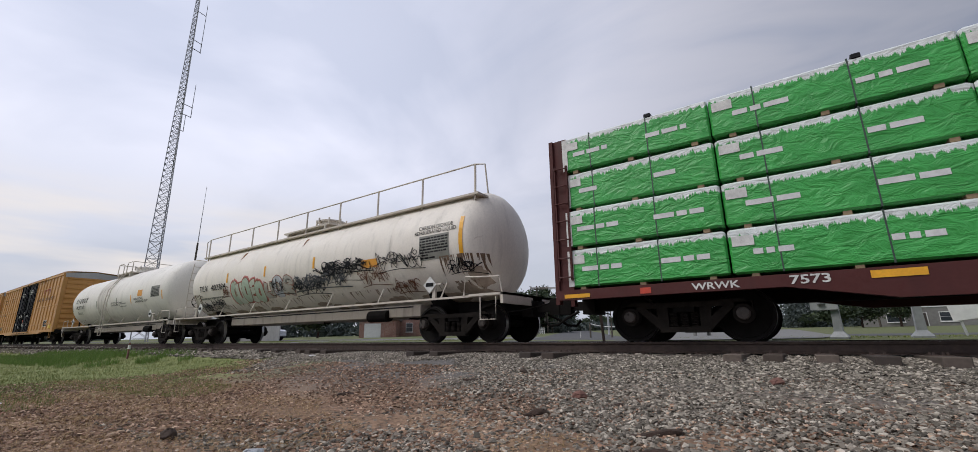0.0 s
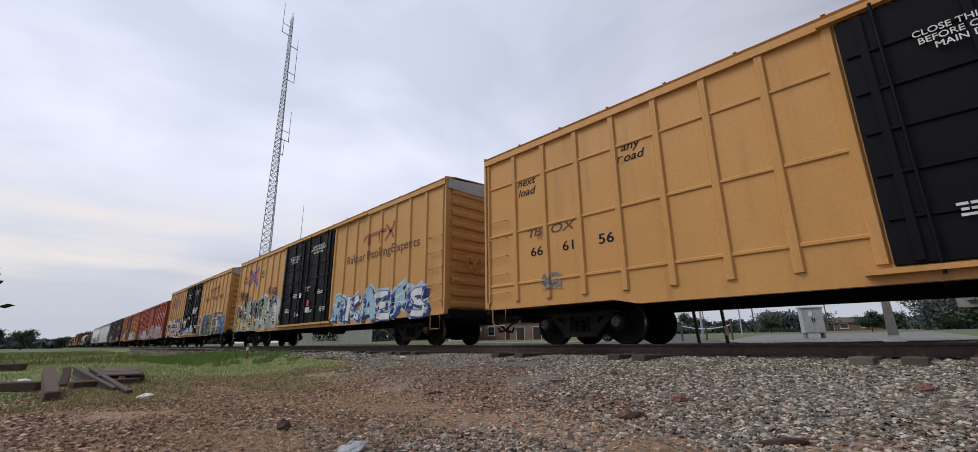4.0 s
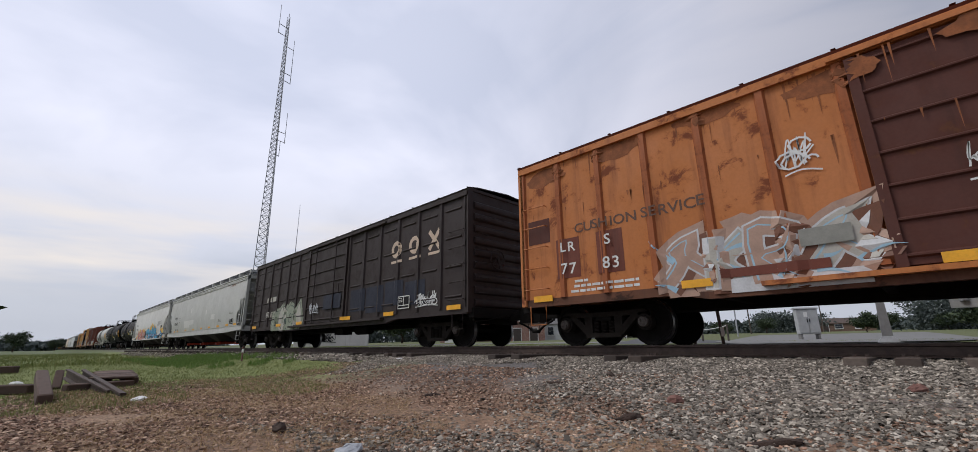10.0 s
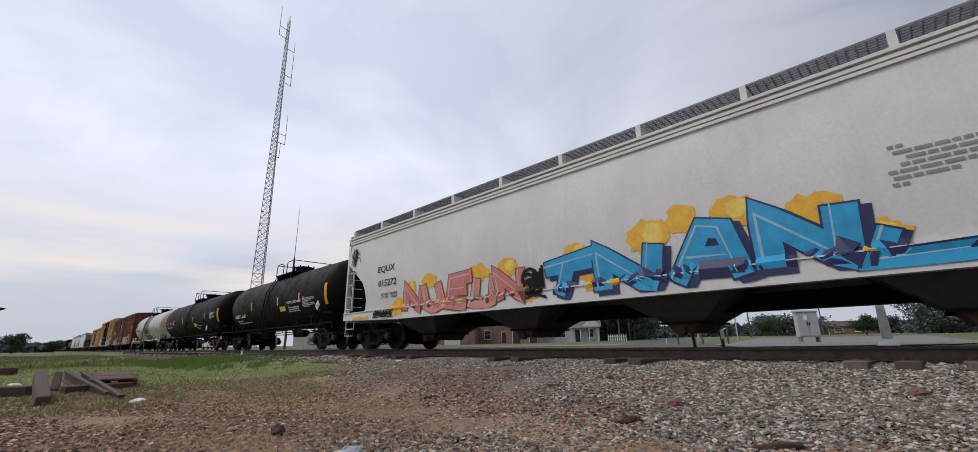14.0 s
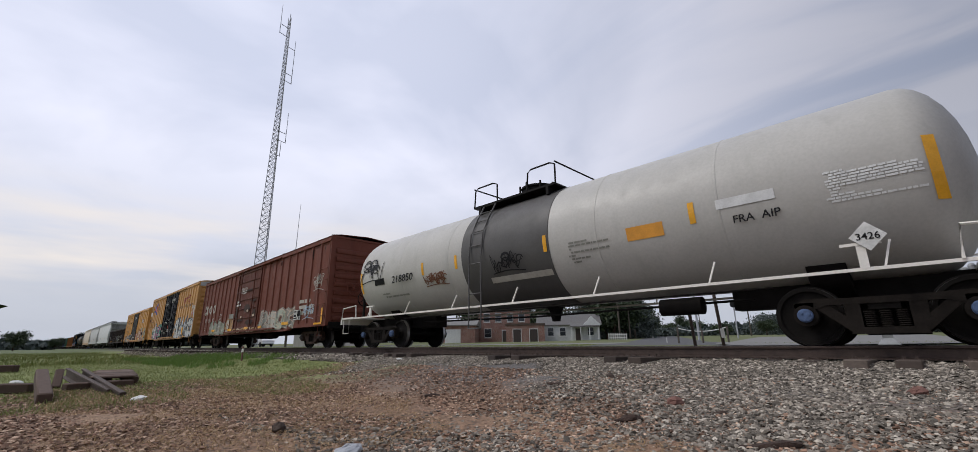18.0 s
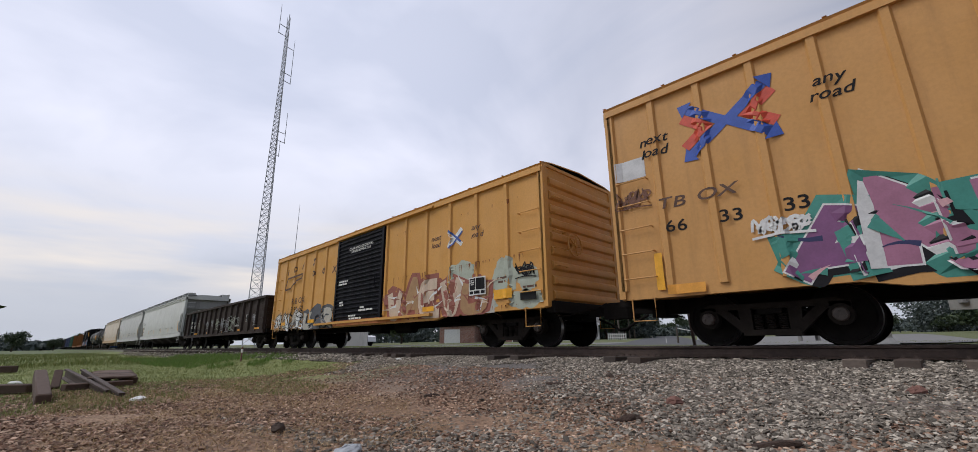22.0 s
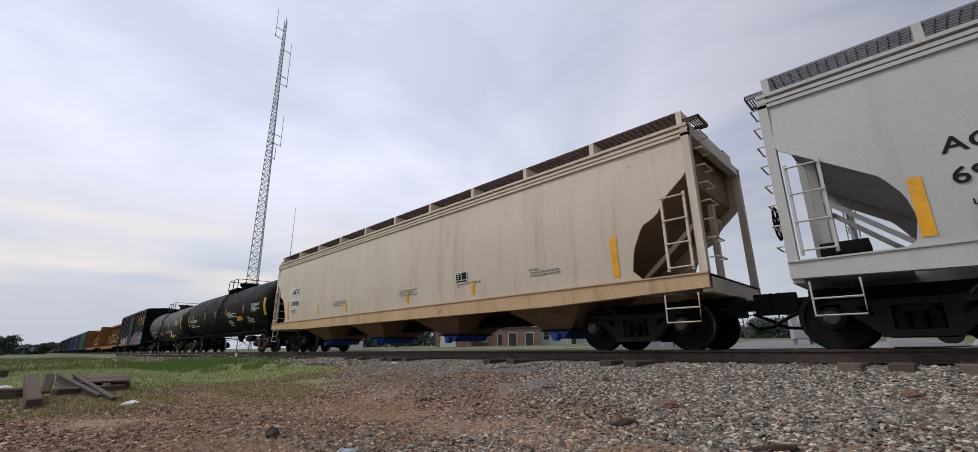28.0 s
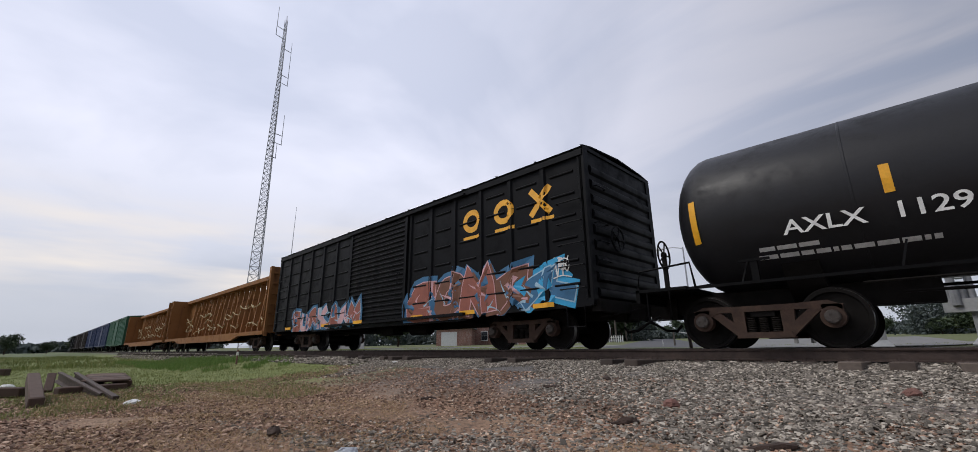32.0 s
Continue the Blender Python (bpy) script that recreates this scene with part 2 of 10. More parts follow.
def noise_node(nt, scale, detail=4.0, vec=None, rough=0.55, dist=0.0):
    n = nt.nodes.new("ShaderNodeTexNoise")
    n.inputs["Scale"].default_value = scale
    n.inputs["Detail"].default_value = detail
    n.inputs["Roughness"].default_value = rough
    n.inputs["Distortion"].default_value = dist
    if vec is not None:
        nt.links.new(vec, n.inputs["Vector"])
    return n.outputs[0]


def ramp(nt, fac, a, b, to0=0.0, to1=1.0):
    r = nt.nodes.new("ShaderNodeMapRange")
    r.interpolation_type = "SMOOTHSTEP"
    for k, v in (("From Min", a), ("From Max", b), ("To Min", to0), ("To Max", to1)):
        r.inputs[k].default_value = v
    nt.links.new(fac, r.inputs["Value"])
    return r.outputs[0]


def mix(nt, fac, a, b, mode="MIX"):
    m = nt.nodes.new("ShaderNodeMix")
    m.data_type = "RGBA"
    m.blend_type = mode
    for sock, val in ((0, fac), (6, a), (7, b)):
        if isinstance(val, bpy.types.NodeSocket):
            nt.links.new(val, m.inputs[sock])
        else:
            m.inputs[sock].default_value = val if sock == 0 else (*val[:3], 1)
    return m.outputs[2]


def coords(nt, scale=(1, 1, 1), kind="Object", shift=(0, 0, 0)):
    c = nt.nodes.new("ShaderNodeTexCoord")
    mp = nt.nodes.new("ShaderNodeMapping")
    mp.inputs["Scale"].default_value = scale
    mp.inputs["Location"].default_value = shift
    nt.links.new(c.outputs[kind], mp.inputs[0])
    return mp.outputs[0]


def bump(nt, b, height, strength=0.3, dist=0.02):
    n = nt.nodes.new("ShaderNodeBump")
    n.inputs["Strength"].default_value = strength
    n.inputs["Distance"].default_value = dist
    nt.links.new(height, n.inputs["Height"])
    nt.links.new(n.outputs[0], b.inputs["Normal"])


SEED = [0]


def paint(name, rgb, rust=0.25, dirt=0.4, rough=0.5, metal=0.0, rust_rgb=(0.11, 0.045, 0.022), fade=0.15, streak=None):
    """Weathered railway paint: faded patches, streaks running down, rust spots, fine relief."""
    SEED[0] += 7.3
    m, nt, b = shader(name, rough, metal)
    lum = 0.3 * rgb[0] + 0.6 * rgb[1] + 0.1 * rgb[2]
    b.inputs["Specular IOR Level"].default_value = 0.28 if lum > 0.011 else 0.10
    sh = (SEED[0], SEED[0] * 0.6, SEED[0] * 0.3)
    base = coords(nt, shift=sh)
    run = coords(nt, (2.4, 2.4, 0.22), shift=sh)
    pale = tuple(min(1, c * 1.12 + 0.04 * min(1, lum * 4)) for c in rgb)
    dark = tuple(c * 0.45 for c in rgb)
    col = mix(nt, ramp(nt, noise_node(nt, 0.8, 5, base), 0.35, 0.7, 0, fade * 3), rgb, pale)
    streaks = ramp(nt, noise_node(nt, 1.6, 6, run, 0.62), 0.48, 0.78, 0, dirt)
    col = mix(nt, streaks, col, streak or mix(nt, 0.5, dark, tuple(q * min(1, 0.2 + lum * 5) for q in (0.05, 0.042, 0.036))))
    spots = noise_node(nt, 2.3, 9, base, 0.68, 0.4)
    col = mix(nt, ramp(nt, spots, 0.72 - rust * 0.28, 0.80 - rust * 0.24), col, rust_rgb)
    fine = noise_node(nt, 22, 4, base)
    col = mix(nt, ramp(nt, fine, 0.3, 0.75, 0, 0.16), col, dark)
    nt.links.new(col, b.inputs["Base Color"])
    nt.links.new(ramp(nt, spots, 0.4, 0.8, rough - 0.06, min(1, rough + 0.3)), b.inputs["Roughness"])
    bump(nt, b, noise_node(nt, 3.2, 7, base), 0.22, 0.03)
    return m


def plain(name, rgb, rough=0.6, metal=0.0, vary=0.25, scale=6.0, relief=0.1):
    """A simple surface with grain at two scales."""
    SEED[0] += 3.1
    m, nt, b = shader(name, rough, metal)
    if max(rgb) < 0.03:
        b.inputs["Specular IOR Level"].default_value = 0.15
    base = coords(nt, shift=(SEED[0], 0, SEED[0]))
    col = mix(nt, ramp(nt, noise_node(nt, scale, 6, base), 0.3, 0.75, 0, 1), rgb, tuple(c * (1 - vary) for c in rgb))
    col = mix(nt, ramp(nt, noise_node(nt, scale * 7, 3, base), 0.35, 0.75, 0, vary), col, tuple(c * 0.5 for c in rgb))
    nt.links.new(col, b.inputs["Base Color"])
    if relief:
        bump(nt, b, noise_node(nt, scale * 4, 5, base), relief, 0.02)
    return m


def varied(name, c0, c1, c2, rough=0.85, grain=25.0, kind="island"):
    """Pieces that differ one by one, from three colours."""
    m, nt, b = shader(name, rough)
    if kind == "island":
        rnd = nt.nodes.new("ShaderNodeNewGeometry").outputs["Random Per Island"]
    else:
        rnd = nt.nodes.new("ShaderNodeObjectInfo").outputs["Random"]
    col = mix(nt, ramp(nt, rnd, 0.0, 0.6), c0, c1)
    col = mix(nt, ramp(nt, rnd, 0.62, 1.0), col, c2)
    g = noise_node(nt, grain, 5, coords(nt))
    col = mix(nt, ramp(nt, g, 0.3, 0.8, 0, 0.45), col, tuple(c * 0.4 for c in c0))
    nt.links.new(col, b.inputs["Base Color"])
    bump(nt, b, g, 0.3, 0.01)
    return m


STEEL = plain("dark_running_gear", (0.011, 0.0095, 0.0085), 0.85, 0.0, 0.45, 7)
RUSTY = plain("rusty_casting", (0.075, 0.042, 0.028), 0.85, 0.1, 0.5, 6, 0.25)
GEAR = plain("sooty_casting", (0.022, 0.018, 0.015), 0.9, 0.0, 0.5, 6, 0.25)
TREAD = plain("polished_tread", (0.42, 0.41, 0.40), 0.32, 0.9, 0.2, 9)
CAP = plain("bearing_cap", (0.085, 0.07, 0.06), 0.6, 0.3, 0.4, 14)
CAPB = plain("blue_bearing_cap", (0.10, 0.16, 0.30), 0.6, 0.2, 0.4, 14)
WHITE = plain("white_lettering", (0.72, 0.72, 0.69), 0.6, 0, 0.3, 9)
BLACK = plain("black_lettering", (0.015, 0.015, 0.016), 0.6, 0, 0.3, 9)
BROWNL = plain("brown_lettering", (0.10, 0.045, 0.025), 0.6, 0, 0.3, 9)
YELLOW = plain("reflector_yellow", (0.86, 0.42, 0.02), 0.4, 0, 0.2, 5)
LABELY = plain("yellow_notice", (0.80, 0.60, 0.06), 0.5, 0, 0.2, 5)
ORANGEP = plain("orange_notice", (0.80, 0.36, 0.05), 0.5, 0, 0.2, 5)
REDP = plain("faded_red_lettering", (0.36, 0.075, 0.05), 0.6, 0, 0.3, 9)
REDB = plain("bright_red_paint", (0.60, 0.07, 0.035), 0.5, 0, 0.25, 9)
BLUEP = plain("blue_paint", (0.03, 0.09, 0.42), 0.5, 0, 0.25, 9)


# ---- ground, track bed, track ----
def ground_z(x, y):
    """Height of the ground: flat yard, ballast bank under the track, ground rising gently behind."""
    if y < -1.45:
        t = min(1.0, max(0.0, (y + 6.2) / 4.5))
        toe = -0.64 + 0.04 * math.sin(x * 0.35 + y)
        bank = min(1.0, max(0.0, (x + 34) / 14))        # the bank flattens into the grass westward
        top = -0.225
        steep = 0.55 * t * t * (3 - 2 * t) + 0.45 * t
        return toe + (top - toe) * (steep * bank + (max(0.0, (y + 3.6) / 1.7) if y > -3.6 else 0.0) * (1 - bank))
    if y < 1.9:
        return -0.225
    if y < 6:
        return -0.225 + 0.205 * (y - 1.9) / 4.1
    if y < 24:
        return -0.02 + 0.004 * (y - 6)
    return 0.052 + 0.0165 * (min(y, 160) - 24)


def grid_sheet(xs, ys, zfun):
    vs = [(x, y, zfun(x, y)) for y in ys for x in xs]
    n = len(xs)
    return Geo().add(vs, [(j * n + i, j * n + i + 1, (j + 1) * n + i + 1, (j + 1) * n + i) for j in range(len(ys) - 1) for i in range(n - 1)])


def soil_material():
    """Trodden dirt and wood chips near, dry grass, green westward and behind the track; grey ballast dust by the rails."""
    m, nt, b = shader("yard_soil", 0.95)
    base = coords(nt)
    sx = nt.nodes.new("ShaderNodeSeparateXYZ")
    nt.links.new(base, sx.inputs[0])
    big = noise_node(nt, 0.45, 6, base, 0.6, 0.5)
    fine = noise_node(nt, 14, 8, base, 0.7)
    col = mix(nt, ramp(nt, fine, 0.3, 0.7), (0.060, 0.037, 0.026), (0.35, 0.215, 0.135))
    col = mix(nt, ramp(nt, big, 0.42, 0.62, 0, 0.75), col, mix(nt, ramp(nt, noise_node(nt, 38, 6, base, 0.7), 0.36, 0.62), (0.12, 0.07, 0.045), (0.40, 0.27, 0.165)))

    def wob(axis, k):
        a = nt.nodes.new("ShaderNodeMath")
        a.operation = "MULTIPLY_ADD"
        nt.links.new(big, a.inputs[0])
        a.inputs[1].default_value = k
        nt.links.new(axis, a.inputs[2])
        return a.outputs[0]
    gravel = mix(nt, ramp(nt, noise_node(nt, 30, 5, base), 0.3, 0.7), (0.05, 0.046, 0.043), (0.20, 0.185, 0.175))
    near_track = ramp(nt, wob(sx.outputs[1], 2.4), -4.2, -2.6)
    col = mix(nt, near_track, col, gravel)
    green = mix(nt, ramp(nt, noise_node(nt, 5, 6, base), 0.3, 0.7), (0.11, 0.145, 0.036), (0.23, 0.245, 0.085))
    west_g = ramp(nt, wob(sx.outputs[0], 5.0), -4.4, -7.6)
    south = ramp(nt, sx.outputs[1], -1.9, -2.6)
    both = nt.nodes.new("ShaderNodeMath")
    both.operation = "MULTIPLY"
    nt.links.new(west_g, both.inputs[0])
    nt.links.new(south, both.inputs[1])
    col = mix(nt, both.outputs[0], col, green)
    # far field westward: shade among grass blades put into a darker green
    col = mix(nt, ramp(nt, sx.outputs[0], -45, -110), col, (0.09, 0.115, 0.045))
    behind = ramp(nt, wob(sx.outputs[1], 1.0), 4.6, 6.2)
    col = mix(nt, behind, col, mix(nt, 0.75, green, (0.085, 0.095, 0.035)))
    nt.links.new(col, b.inputs["Base Color"])
    bump(nt, b, fine, 0.6, 0.03)
    return m


SOIL = soil_material()
xs = [-3000, -1200, -500, -250, -150, -100] + [-80 + k * 2 for k in range(30)] + [-20 + k * 0.5 for k in range(60)] + [10 + 3 * k for k in range(12)] + [60, 120, 300, 900, 3000]
ys = [-3000, -900, -250, -80, -40, -25, -18] + [-14 + 0.35 * k for k in range(35)] + [-1.9, -1.6, -1.46, -1.44, 0, 1.5, 1.9, 2.6, 3.5, 4.5, 6, 8, 11, 15, 20, 24, 28, 40, 60, 90, 160, 300, 900, 3000]


def rough_z(x, y):
    z = ground_z(x, y)
    if -20 < x < 12 and -13 < y < -2:
        z += 0.025 * noise.noise((x * 1.1, y * 1.1, 0)) + 0.012 * noise.noise((x * 3, y * 3, 4))
    return z


tagged(part("ground", grid_sheet(xs, ys, rough_z), SOIL), "trodden dirt yard with dry grass and gravel", "ground", kind="structure")

STONE = varied("ballast_stone", (0.295, 0.255, 0.208), (0.072, 0.061, 0.048), (0.57, 0.505, 0.42), 0.9, 30)
CHIP = varied("brown_stone", (0.36, 0.215, 0.145), (0.10, 0.058, 0.038), (0.66, 0.47, 0.34), 0.92, 30)


def stone_field(name, mat, label, count, place, size, seed):
    """Many angular stones in one mesh."""
    rng = np.random.default_rng(seed)
    ico = np.array([(1, 0, 0), (-1, 0, 0), (0, 1, 0), (0, -1, 0), (0, 0, 1), (0, 0, -1), (.6, .6, .55), (-.6, .6, .5), (-.6, -.6, .55), (.6, -.6, .5)], float)
    tri = np.array([(4, 6, 7), (4, 7, 8), (4, 8, 9), (4, 9, 6), (0, 6, 9), (2, 7, 6), (1, 8, 7), (3, 9, 8), (0, 2, 6), (2, 1, 7), (1, 3, 8), (3, 0, 9)])
    xy = place(rng, count)
    n = len(xy)
    sz = size[0] + (size[1] - size[0]) * rng.random(n) ** 1.8
    z = np.array([ground_z(a, b) for a, b in xy])
    jit = 1 + rng.uniform(-0.42, 0.42, (n, 10, 3))
    sc = sz[:, None, None] * np.stack([rng.uniform(.75, 1.6, n), rng.uniform(.6, 1.1, n), rng.uniform(.45, .95, n)], 1)[:, None, :]
    p = ico[None] * jit * sc
    a, t = rng.uniform(0, 6.28, n), rng.normal(0, 0.5, n)
    ct, st = np.cos(t)[:, None], np.sin(t)[:, None]
    y1, z1 = p[:, :, 1] * ct - p[:, :, 2] * st, p[:, :, 1] * st + p[:, :, 2] * ct
    ca, sa = np.cos(a)[:, None], np.sin(a)[:, None]
    x2, y2 = p[:, :, 0] * ca - y1 * sa, p[:, :, 0] * sa + y1 * ca
    v = np.stack([x2 + xy[:, 0:1], y2 + xy[:, 1:2], z1 + z[:, None] + sz[:, None] * 0.22], 2).reshape(-1, 3)
    f = (tri[None] + (np.arange(n) * 10)[:, None, None]).reshape(-1, 3)
    me = bpy.data.meshes.new(name)
    me.vertices.add(len(v))
    me.vertices.foreach_set("co", v.ravel())
    me.loops.add(f.size)
    me.loops.foreach_set("vertex_index", f.ravel().astype(np.int32))
    me.polygons.add(len(f))
    me.polygons.foreach_set("loop_start", np.arange(0, f.size, 3, dtype=np.int32))
    me.update(calc_edges=True)
    me.validate()
    me.shade_flat()
    me.materials.append(mat)
    ob = new(name, me)
    return tagged(ob, label, "gravel", kind="stuff")


def near_bank(rng, n):
    x = rng.uniform(-11, 2.6, n * 2)
    y = -1.55 - 4.2 * rng.random(n * 2) ** 1.1
    lim = -3.4 + 0.9 * np.sin(x * 0.8) + 0.5 * np.sin(x * 2.3 + 1) - 1.1 * np.clip((x + 5) / 6, -1, 1.2)
    keep = (y > lim - rng.random(n * 2) * 0.7)
    return np.stack([x, y], 1)[keep][:n]


def far_bank(rng, n):
    x = -11 - 50 * rng.random(n) ** 1.5
    y = rng.uniform(-3.2, -1.5, n)
    return np.stack([x, y], 1)


def shoulder(rng, n):
    return np.stack([-16 + 19 * rng.random(n) ** 0.8, -0.86 - 0.9 * rng.random(n)], 1)


def crib(rng, n):
    return np.stack([-30 + 33 * rng.random(n) ** 0.6, rng.uniform(-1.35, 3.0, n)], 1)


def yard(rng, n):
    x = -11.5 + 12.7 * rng.random(n * 3) ** 0.8
    y = rng.uniform(-9.3, -3.2, n * 3)
    d = np.array([noise.noise((a * 0.7, b * 0.7, 9)) for a, b in zip(x, y)])
    keep = (d + rng.uniform(-0.5, 0.5, n * 3) + np.clip((-3.5 - x) * 0.12, -0.3, 0.25) > -0.30)
    return np.stack([x, y], 1)[keep][:n]


def yard_grey(rng, n):
    x = rng.uniform(-7.0, 1.5, n * 3)
    y = rng.uniform(-7.6, -3.4, n * 3)
    keep = (x - 0.6 * y + rng.normal(0, 1.2, n * 3) > 1.3)
    return np.stack([x, y], 1)[keep][:n]


stone_field("ballast", STONE, "pale grey crushed-stone ballast bank beside the rails", 72000, near_bank, (0.008, 0.027), 1)
stone_field("ballast", STONE, "grey crushed-stone ballast running along the track", 7000, far_bank, (0.03, 0.06), 2)
stone_field("ballast", STONE, "pale crushed stone heaped over the tie ends", 14000, shoulder, (0.012, 0.026), 6)
stone_field("ballast", STONE, "grey crushed stone between the ties", 8000, crib, (0.02, 0.04), 3)
stone_field("yard_stones", CHIP, "brown stones and dirt clods trodden into the yard", 60000, yard, (0.005, 0.022), 4)
stone_field("yard_stones", STONE, "scattered grey stones over the dirt", 28000, yard_grey, (0.008, 0.026), 5)

# rails and ties
RAILM = plain("rail_steel", (0.075, 0.05, 0.04), 0.75, 0.2, 0.45, 10, 0.2)
RAILTOP = plain("rail_head", (0.30, 0.29, 0.28), 0.35, 0.9, 0.2, 12)
TIE = varied("weathered_tie", (0.085, 0.063, 0.05), (0.045, 0.035, 0.03), (0.14, 0.11, 0.09), 0.9, 18, "object")


def rail_profile(y, s=1.0):
    return [(y - 0.075, -0.185), (y + 0.075, -0.185), (y + 0.075, -0.172), (y + 0.012, -0.155), (y + 0.010, -0.045), (y + 0.036, -0.035), (y + 0.036, -0.006), (y + 0.028, -0.001),
            (y - 0.028, -0.001), (y - 0.036, -0.006), (y - 0.036, -0.035), (y - 0.010, -0.045), (y - 0.012, -0.155), (y - 0.075, -0.172)]


for y in (-0.755, 0.755):
    track_rail = tagged(part("rail", Geo().prism(rail_profile(y), "x", -1500, 400), RAILM), "brown rusty steel rail with a shiny head", "rail", "rails of the track", "structure")
    part("rail_head", Geo().box(-1500, 400, y - 0.027, y + 0.027, -0.001, 0.0), RAILTOP, track_rail)
tie_mesh = Geo().cbox(-0.115, 0.115, -1.50, 1.32, -0.36, -0.195, 0.012).mesh("railroad_tie")
tie_mesh.materials.append(TIE)
plate_mesh = Geo()
plate_mesh.cbox(-0.10, 0.10, -0.19, 0.19, -0.205, -0.186, 0.006)
for a in (-0.06, 0.06):
    for b in (-0.105, 0.105):
        plate_mesh.box(a - 0.012, a + 0.012, b - 0.012, b + 0.012, -0.19, -0.155)
plate_mesh = plate_mesh.mesh("tie_plate")
plate_mesh.materials.append(RAILM)
rt = random.Random(8)
for k in range(130):
    x = 4 - 0.53 * k
    out = rt.random() < 0.5      # some ends stand clear of the ballast
    tie = part("railroad_tie", tie_mesh, None, None, "", pose(x + rt.uniform(-0.03, 0.03), rt.uniform(-0.82, -0.6) if out else rt.uniform(-0.04, 0.07), 0.016 if out else rt.uniform(-0.012, 0.0), -1.3 if out else 0, 0, rt.uniform(-1.5, 1.5)))
    tagged(tie, "weathered dark wooden crosstie sunk in ballast", "tie", "ties of the track")
    for y in (-0.755, 0.755):
        part("tie_plate", plate_mesh, None, tie, "", pose(0, y, 0))


# ---- running gear ----
WR = 0.435   # wheel radius
AX = 0.889   # half of the axle spacing


def wheel_mesh(cap_mat):
    g = Geo()
    for s in (-1, 1):
        y = s * 0.72
        prof = [(y - s * 0.07, 0.10), (y - s * 0.07, WR + 0.026), (y - s * 0.045, WR + 0.028), (y - s * 0.03, WR + 0.004), (y + s * 0.065, WR - 0.004),
                (y + s * 0.065, WR - 0.055), (y + s * 0.03, WR - 0.075), (y - s * 0.005, 0.26), (y + s * 0.02, 0.17), (y + s * 0.06, 0.14), (y + s * 0.06, 0.08)]
        g.rev(prof, 36, "y")
    g.rev([(-1.05, 0.075), (1.05, 0.075)], 12, "y")
    n0 = len(g.f)
    for s in (-1, 1):
        g.rev([(s * 1.02, 0.10), (s * 1.12, 0.10), (s * 1.135, 0.085), (s * 1.14, 0.03)], 16, "y")
        for k in range(3):
            a = 2 * math.pi * k / 3
            g.rev([(s * 1.13, 0.022), (s * 1.158, 0.022)], 6, "y", (0.055 * math.cos(a), 0, 0.055 * math.sin(a)))
    me = bpy.data.meshes.new("wheelset")
    me.from_pydata(g.v, [], g.f)
    me.validate()
    for mt in (STEEL, TREAD, cap_mat):
        me.materials.append(mt)
    for p in me.polygons:
        c = [me.vertices[i].co for i in p.vertices]
        r = sum((q.x ** 2 + q.z ** 2) ** 0.5 for q in c) / len(c)
        ay = abs(sum(q.y for q in c) / len(c))
        p.material_index = 2 if p.index >= n0 else 1 if r > WR - 0.012 and 0.685 < ay < 0.8 else 0
    me.shade_smooth()
    me.set_sharp_from_angle(angle=radians(35))
    return me


WHEEL = {"plain": wheel_mesh(CAP), "blue": wheel_mesh(CAPB)}


